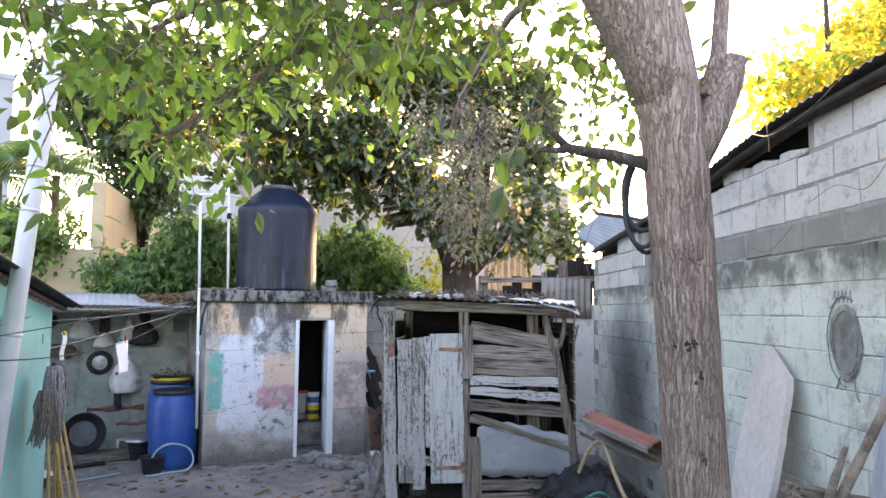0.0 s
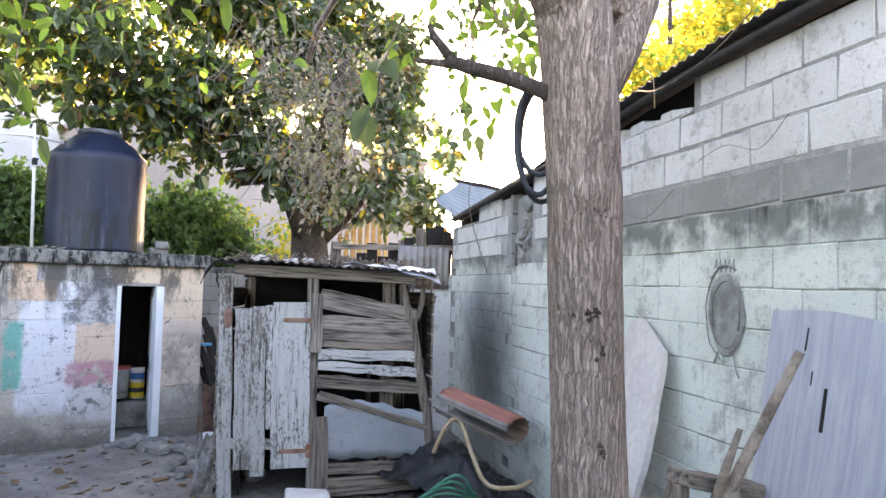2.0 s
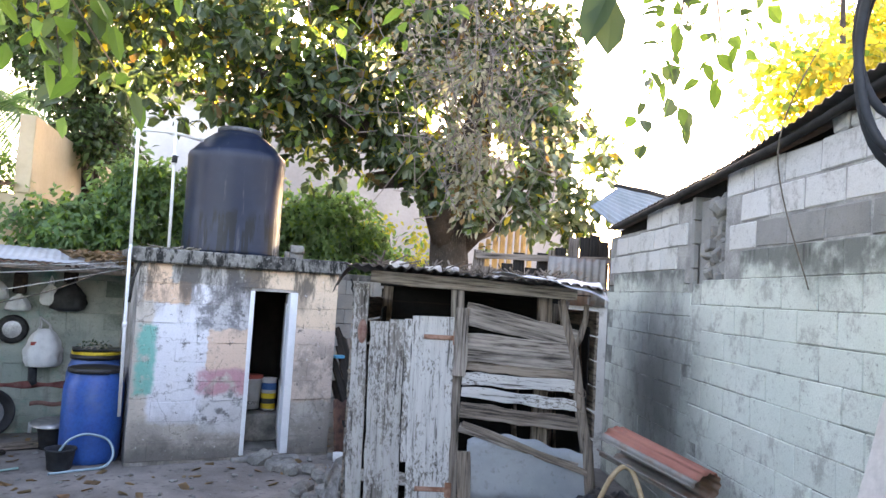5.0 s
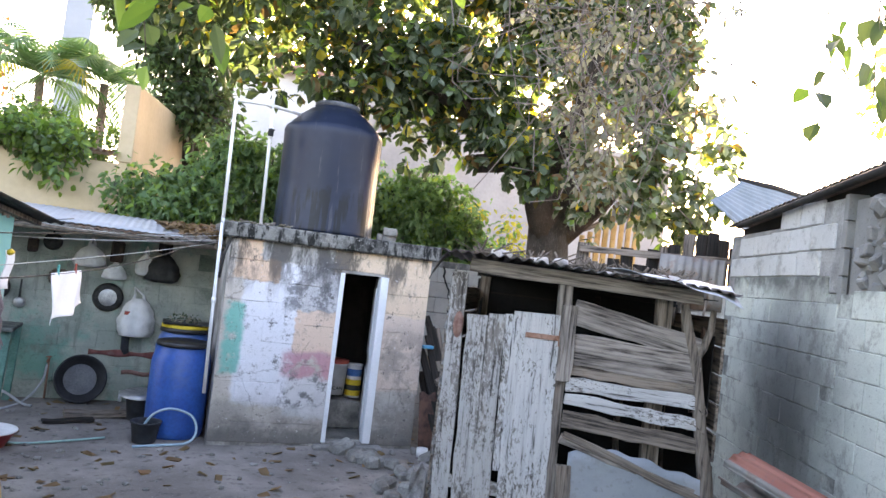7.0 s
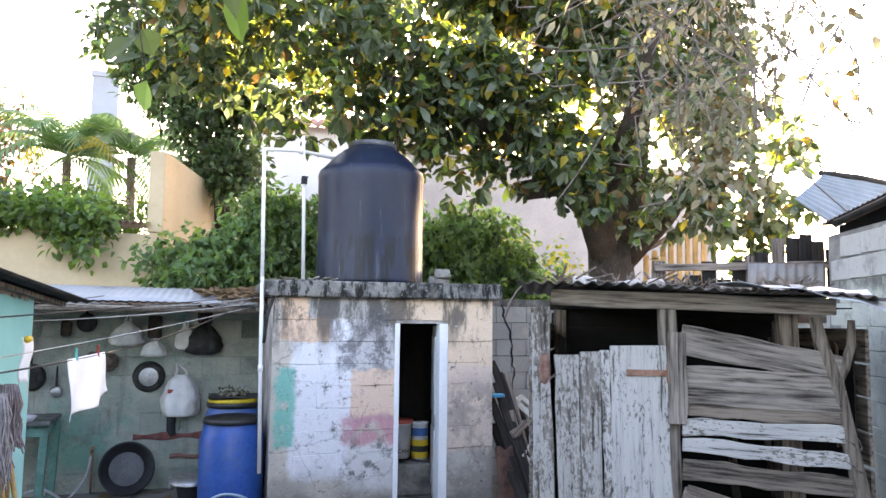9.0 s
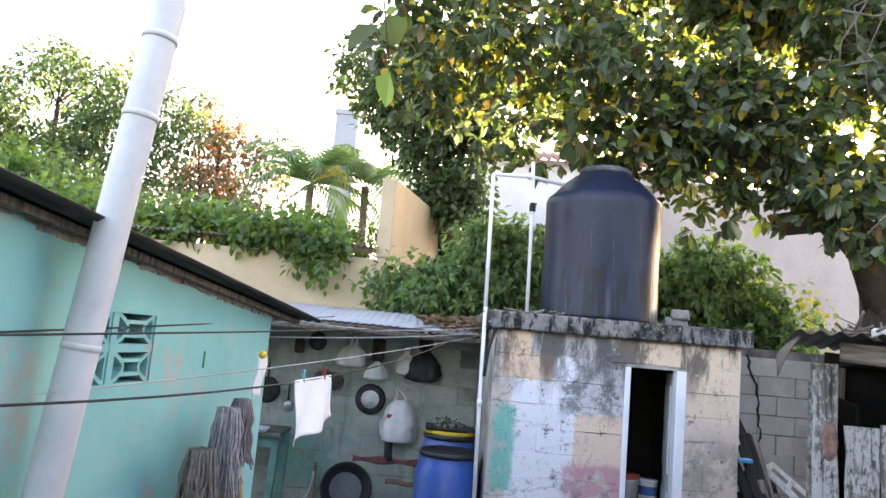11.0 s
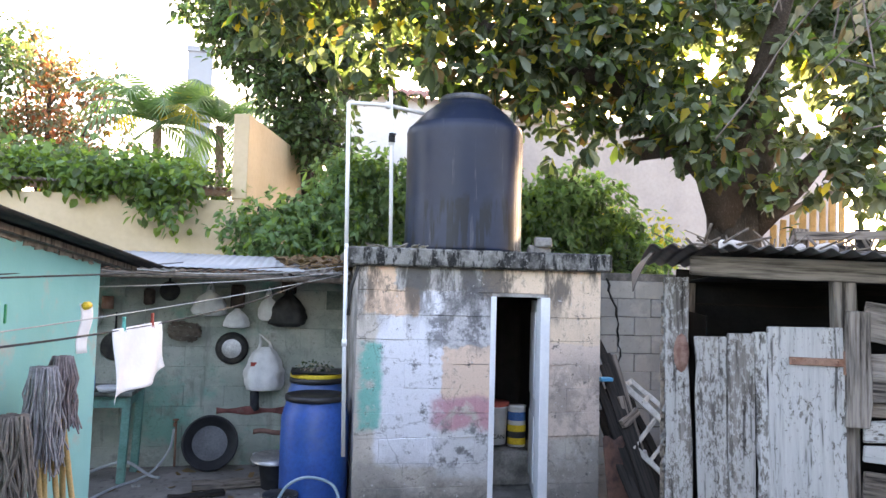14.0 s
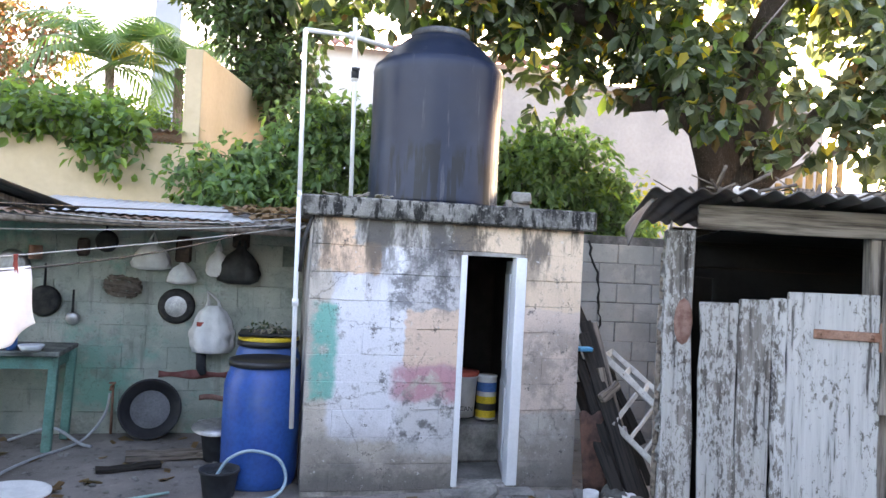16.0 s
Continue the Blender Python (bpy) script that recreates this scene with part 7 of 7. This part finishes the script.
for i in range(8):
    x = 6.66 + 0.13 * i
    plank(pf, (x, 9.9, 1.6), (x + 0.02, 9.9, 2.70 + 0.063 * i), 0.085, 0.02, broom_wood, "picket", 0.006)
plank(pf, (6.58, 9.87, 2.73), (7.85, 9.87, 3.33), 0.07, 0.03, wood_brown, "rail")

tower = Build().box((-3.25, 30, 0), (-2.35, 31.2, 10.5)).box((-3.3, 29.95, 10.5), (-2.3, 31.25, 10.7))
tower.thing("tower", "pale grey concrete tower block in the distance", "building", simple("tower_grey", (0.28, 0.315, 0.35), (0.31, 0.345, 0.38), 0.5, 0.9, speck=0.04, bump=0))

rs = random.Random(6)
crack = []
z, x = 2.02, 4.62
while z > 0.95:
    crack.append((x, 9.888, z))
    z -= rs.uniform(0.03, 0.09)
    x += rs.uniform(-0.035, 0.045)
Build().tube(crack, [rs.uniform(0.006, 0.016) for q in crack], 5, wobble=0.3).thing("wall_crack", "dark jagged crack running down the bare block wall", "crack", dark_void, kind="structure")

# backdrop of more roofs and walls to close the yard behind the walker
Build().box((-9, -9.5, -0.3), (9, -9.3, 2.6)).thing("wall_rear", "plain block wall behind the walker", "wall", block_grey, kind="structure")


def leafy(name, x, y, label, blobs, n, mats, weights, leaf, per, spread, seed, trunk=0.12, droop=0.4):
    ob = empty(name, pose(x, y, 0), label, "tree")
    b = Build()
    zt = max(q[2] for q in blobs)
    b.tube([(0, 0, -0.2), (0.05, 0, zt * 0.5), (0, 0.05, zt)], [trunk, trunk * 0.8, trunk * 0.3], 9, wobble=0.1)
    for q in blobs:
        b.tube([(0.03, 0, zt * 0.45), (q[0] * 0.6, q[1] * 0.6, (q[2] + zt * 0.45) / 2 + 0.2), q[:3]], [trunk * 0.6, trunk * 0.35, trunk * 0.1], 7, wobble=0.1)
        rng = random.Random(seed)
        for i in range(6):
            e = Vector(q[:3]) + Vector((rng.uniform(-1, 1) * q[3], rng.uniform(-1, 1) * q[4], rng.uniform(-0.7, 1) * q[5]))
            b.tube([q[:3], Vector(q[:3]).lerp(e, 0.5) + Vector((0, 0, 0.08)), e], [trunk * 0.16, trunk * 0.1, trunk * 0.04], 5)
    b.part("trunk", ob, bark_dark)
    foliage("crown", ob, blob_clumps(blobs, n, seed), mats, weights, leaf, seed + 1, per, spread, droop)
    return ob


leafy("dark_tree", 1.3, 14.0, "dense dark green tree behind the parapet wall", [(-0.1, -0.5, 5.1, 0.95, 0.7, 0.9), (-0.9, -0.3, 6.2, 1.2, 0.9, 0.8), (0.6, -0.2, 6.0, 1.3, 0.9, 1.0), (0.15, -0.7, 4.4, 0.5, 0.4, 0.5), (0.3, -0.8, 4.0, 0.55, 0.4, 0.55), (-0.1, -0.6, 4.1, 0.6, 0.4, 0.4), (-0.4, -0.4, 5.6, 1.2, 0.8, 0.7)], 900, [leaf_dark, leaf_green, leaf_fern], [2, 3, 2], (0.13, 0.075), 16, 0.2, 31)
leafy("garden_tree", -6.2, 15.5, "round green tree beyond the wall with thin twigs", [(0, 0, 5.7, 1.7, 1.2, 1.1), (-1.9, 0, 5.0, 1.1, 0.8, 0.9), (1.6, 0, 5.6, 1.3, 0.9, 1.0), (0.2, 0, 4.3, 2.6, 1.2, 0.8)], 1000, [leaf_dark, leaf_green, leaf_fern], [1.5, 3, 3], (0.12, 0.06), 16, 0.24, 33)
leafy("red_tree", -3.6, 17.2, "sparse tree with reddish and pink leaves", [(0, 0, 5.1, 1.1, 0.8, 1.1), (0.6, 0, 4.3, 0.9, 0.7, 0.7), (-0.5, 0, 6.1, 0.6, 0.5, 0.7), (0.9, 0, 5.4, 0.6, 0.5, 0.7), (0.2, 0.3, 4.6, 1.4, 0.8, 0.9)], 520, [leaf_red, leaf_sheen, leaf_brown], [1.6, 2.4, 1.2], (0.13, 0.07), 9, 0.3, 35, 0.09)
leafy("vine_mound", -5.2, 12.9, "mound of bright green creeper over a roof", [(0, 0, 3.7, 1.5, 0.8, 0.6), (1.6, -0.2, 3.35, 1.4, 0.6, 0.35), (-1.6, 0, 4.0, 1.4, 0.8, 0.6), (3.6, 0.9, 3.4, 1.6, 0.6, 0.5), (5.0, 1.2, 3.3, 0.9, 0.5, 0.5)], 900, [leaf_light, leaf_fern, leaf_green], [4, 3, 1], (0.10, 0.07), 13, 0.17, 37, 0.05)
# yellow leaf colour stands for full sun on this tree
leafy("sunlit_tree", 31, 20, "tall tree beyond the roofs, its sunlight put into yellow leaves", [(0, 0, 11.5, 4.5, 3, 3.0), (5, 1, 14.5, 4.5, 3, 3.5), (9, 1, 17, 4, 3, 3)], 700, [leaf_yellow, leaf_light], [4, 1.2], (0.5, 0.3), 12, 0.9, 39, 0.3)
leafy("yellow_bush", 8.5, 17.5, "yellow leafed bush before the far house", [(0, 0, 2.6, 1.4, 0.8, 1.3), (-3.2, 0, 3.2, 0.8, 0.6, 1.2)], 160, [leaf_yellow, leaf_light], [3, 1], (0.18, 0.1), 10, 0.25, 41, 0.06)


def palm(x, y, z, r, n, seed):
    rng = random.Random(seed)
    ob = empty("palm_tree", pose(x, y, 0), "green feathery palm beyond the garden wall", "tree", "palms")
    Build().tube([(0, 0, -0.1), (0.05, 0, z * 0.5), (0, 0, z)], [0.12, 0.09, 0.07], 9, wobble=0.06).part("trunk", ob, bark)
    V, F, IX = [], [], []
    for i in range(n):
        a = 2 * math.pi * i / n + rng.uniform(-0.2, 0.2)
        lift = rng.uniform(0.15, 1.35)
        L = r * rng.uniform(0.8, 1.15)
        d = Vector((math.cos(a), math.sin(a), 0))
        up = Vector((0, 0, 1))
        spine = [Vector((0, 0, z)) + d * (L * t * (0.35 + 0.65 * math.cos(lift))) + up * (L * (1.3 * math.sin(lift) * t - 0.85 * t * t)) for t in [j / 18 for j in range(19)]]
        side = d.cross(up)
        tone = 1 if rng.random() < 0.12 else 0
        for j in range(1, 18):
            p, q = spine[j], spine[j + 1]
            t = j / 18
            fl = L * 0.45 * math.sin(math.pi * min(1, 0.15 + t * 0.82)) + 0.03
            for s in (-1, 1):
                tip = p + (q - p) * 4.2 + side * s * fl * 0.5 - up * fl * 0.25
                k0 = len(V)
                V += [p, p.lerp(q, 0.9), tip]
                F.append((k0, k0 + 1, k0 + 2))
                IX.append(tone)
    me = raw_mesh("fronds", [tuple(v) for v in V], F, [leaf_fern, leaf_yellow], IX)
    o = new("fronds", me)
    o.parent = ob
    return ob


palm(-1.15, 15.0, 4.45, 1.65, 20, 1)
palm(-0.20, 15.4, 4.6, 1.6, 20, 2)
palm(1.9, 16.4, 3.9, 1.2, 10, 3)

# hanging dry creeper and leafy boughs of the slender tree, over the walk
rng = random.Random(51)
b = Build()
for i in range(100):
    x, y = 3.0 + rng.gauss(0, 0.28), 4.1 + rng.gauss(0, 0.3)
    z = rng.uniform(2.75, 3.7)
    L = rng.uniform(0.15, 0.55)
    p = Vector((x, y, z))
    pts = [p]
    for j in range(4):
        p = p + Vector((rng.gauss(0, 0.11), rng.gauss(0, 0.11), -L / 4 + rng.gauss(0, 0.09)))
        pts.append(p)
    b.tube(pts, 0.003, 4, caps=False)
b.tube([(2.4, 1.5, 3.6), (2.7, 2.8, 3.75), (3.0, 4.0, 3.6), (3.2, 4.6, 3.4)], [0.03, 0.025, 0.02, 0.01], 7, wobble=0.1)
b.thing("dry_vine", "grey-brown withered creeper hanging from a bough", "vine", simple("dry_stem", (0.20, 0.16, 0.14), (0.30, 0.25, 0.23), 20, 0.95), kind="stuff")
dv = empty("dry_leaves", pose(3.0, 4.1, 0), "withered grey-brown leaves hanging in the creeper", "vine", kind="stuff")
foliage("leaves", dv, [(rng.gauss(0, 0.27), rng.gauss(0, 0.3), rng.uniform(2.75, 3.65)) for i in range(55)] + [(0.1 + rng.gauss(0, 0.05), rng.gauss(0, 0.05), rng.uniform(2.36, 2.8)) for i in range(22)], [leaf_dry, leaf_brown], [5, 1], (0.045, 0.026), 53, 17, 0.15, 0.5)
boughs = [((-0.3, 0.1, 3.4), (-1.2, 0.9, 3.45), (-2.2, 1.3, 3.1)), ((-0.3, 0.1, 3.5), (-0.9, 1.2, 3.6), (-1.4, 1.6, 3.3)), ((-0.2, 0.1, 3.4), (-1.7, 0.9, 3.7), (-3.0, 1.4, 3.5)), ((-0.2, 0.1, 3.3), (-0.6, 1.0, 3.5), (-0.8, 2.2, 3.3)), ((0, 0.1, 3.2), (0.3, 0.8, 3.3), (0.6, 1.4, 3.2)), ((-0.5, 0.1, 3.2), (-1.6, 0.9, 3.2), (-2.35, 1.5, 2.85)), ((-0.5, 0.1, 3.2), (-1.2, 1.2, 3.15), (-1.85, 2.0, 2.75)), ((-0.6, 0.2, 3.4), (-1.9, 0.9, 3.4), (-2.5, 1.1, 3.05))]
b = Build()
cl = []
for q in boughs:
    pts = sagging(q, 8)
    b.tube(pts, [0.03 - 0.0014 * i for i in range(len(pts))], 7, wobble=0.08)
    for p in pts[4:]:
        for j in range(3):
            cl.append((p.x + rng.gauss(0, 0.2), p.y + rng.gauss(0, 0.2), p.z + rng.gauss(-0.08, 0.2)))
            b.tube([p, Vector(cl[-1])], [0.006, 0.003], 4, caps=False)
b.part("bough", near_tree, bark)
foliage("leaves", near_tree, cl, [leaf_light, leaf_green], [3, 1], (0.09, 0.05), 55, 10, 0.18, 0.35)
# single sprigs with large leaves
sp = empty("hanging_sprigs", pose(0, 0, 0), "thin hanging sprigs with single round leaves", "vine")
b = Build()
cl = []
for pts in ([(3.2, 2.7, 3.6), (3.5, 3.0, 3.1), (3.66, 3.12, 2.78)], [(3.3, 3.1, 3.7), (3.7, 3.4, 3.2), (3.78, 3.48, 2.78)], [(3.0, 2.6, 3.5), (3.75, 3.3, 3.15), (3.74, 3.38, 2.95)], [(0.9, 3.2, 3.6), (1.0, 3.9, 3.0), (1.07, 4.05, 2.58)], [(2.1, 1.5, 3.0), (1.95, 1.56, 2.6), (1.92, 1.56, 2.45)]):
    q = sagging(pts, 6)
    b.tube(q, 0.003, 4, caps=False)
    cl += [q[-1], q[-1] - Vector((0.02, 0, -0.1)), q[7]]
b.part("stem", sp, twig)
foliage("leaves", sp, cl, [leaf_green, leaf_light], [2, 1], (0.105, 0.07), 57, 2, 0.05, 1.4)

# ---- blocks of the walls, one by one ----
random.seed(77)
bl_green = [block_mesh("block", 0.397, 0.196, 0.03, wall_green, 0.004, 0.006) for i in range(5)]
bl_pale = [block_mesh("block", 0.390, 0.190, 0.03, block_pale, 0.006, 0.007) for i in range(5)]
bl_grey = [block_mesh("block", 0.388, 0.187, 0.03, block_grey, 0.008, 0.010) for i in range(5)]
ROT = WALL.to_3x3().to_4x4()
far_part = Build()
count = 0
for row in range(17):
    z = 0.03 + 0.2 * row
    if z > 3.3:
        break
    for col in range(-24, 11):
        s = col * 0.4 + (0.2 if row % 2 else 0.0) + 0.03 * math.sin(row * 5.1)
        if s + 0.2 > 4.06 or s < -9.3:
            continue
        top = top_of(s)
        z = 0.03 + 0.2 * row + (0.1 if s > 1.6 else 0.0)
        if z + 0.1 > top + 0.03 or (z > 2.1 and 0.86 < s < 1.80):
            continue
        kinds = bl_green if z < 2.3 else (bl_grey if z < 2.5 and s < 0.6 else bl_pale)
        if s < 0.6 and 2.3 < z < 2.5 and random.random() < 0.12 or (z > 2.5 and z < 2.7 and s < -3.05):
            kinds = bl_grey
        p = WALL @ Vector((s, 0.0 + random.uniform(0, 0.004), z))
        if s < -3.9 or count >= 296:
            far_part.box((s - 0.195, 0, z - 0.096), (s + 0.195, 0.03, z + 0.096), WALL, mat=0 if kinds is bl_green else (1 if kinds is bl_pale else 2))
        else:
            o = new("block", random.choice(kinds))
            o.parent = wall_right
            o.matrix_basis = Matrix.Translation(p) @ ROT
            count += 1
far_part.part("block_run", wall_right, wall_green, block_pale, block_grey)["kind"] = "stuff"
# end of the broken-off stretch: hollow block ends
end = empty("wall_stub", pose(0, 0, 0), "broken end of the block wall showing hollow cores", "wall", kind="structure")
for i in range(4):
    z = 2.03 + 0.2 * i
    b = Build().box((1.60, 0.001, z + 0.004), (1.66, 0.045, z + 0.192), WALL, bevel=0.004).box((1.60, 0.105, z + 0.004), (1.66, 0.15, z + 0.192), WALL, bevel=0.004)
    if i > 1:
        b.box((1.60, 0.04, z + 0.004), (1.66, 0.11, z + 0.192), WALL)
    b.part("block", end, block_grey)

# hut facade blocks
hb = [block_mesh("block", 0.403, 0.2005, 0.03, hut_paint, 0.004, 0.004) for i in range(6)]
hc, w, d0, d1 = booth, BX1 - BX0, DX0 - BX0, DX1 - BX0
for row in range(10):
    z = 0.13 + 0.2 * row
    x = 0.0 if row % 2 else -0.2
    while x < w:
        a, e = max(x, 0), min(x + 0.4, w)
        if z < DZ1 and e > d0 and a < d1:
            if a < d0:
                e = d0
            elif e > d1:
                a = d1
            else:
                x += 0.4
                continue
        if e - a > 0.06:
            me = random.choice(hb)
            o = new("block", me)
            o.parent = hc
            o.matrix_basis = Matrix.Translation(((a + e) / 2, -0.011 + random.uniform(-0.005, 0.004), z + random.uniform(-0.002, 0.002))) @ Matrix.Diagonal(((e - a) / 0.4, 1, 1, 1))
        x += 0.4
# back wall blocks
bb_ = [block_mesh("block", 0.399, 0.1985, 0.02, back_green, 0.003, 0.003) for i in range(5)]
for row in range(10):
    z = 0.1 + 0.2 * row
    for col in range(-4, 7):
        x = -0.2 + col * 0.4 + (0.2 if row % 2 else 0)
        if x - 0.2 < -1.5 or x + 0.2 > 1.95:
            continue
        o = new("block", random.choice(bb_))
        o.parent = wall_back
        o.matrix_basis = pose(x, BW, z)
bg_ = [block_mesh("block", 0.394, 0.194, 0.02, block_grey, 0.007, 0.006) for i in range(4)]
for row in range(10):
    z = 0.1 + 0.2 * row
    for col in range(5):
        x = 4.15 + col * 0.4 + (0.2 if row % 2 else 0)
        o = new("block", random.choice(bg_))
        o.parent = wall_back_bare
        o.matrix_basis = pose(x, 9.89, z)
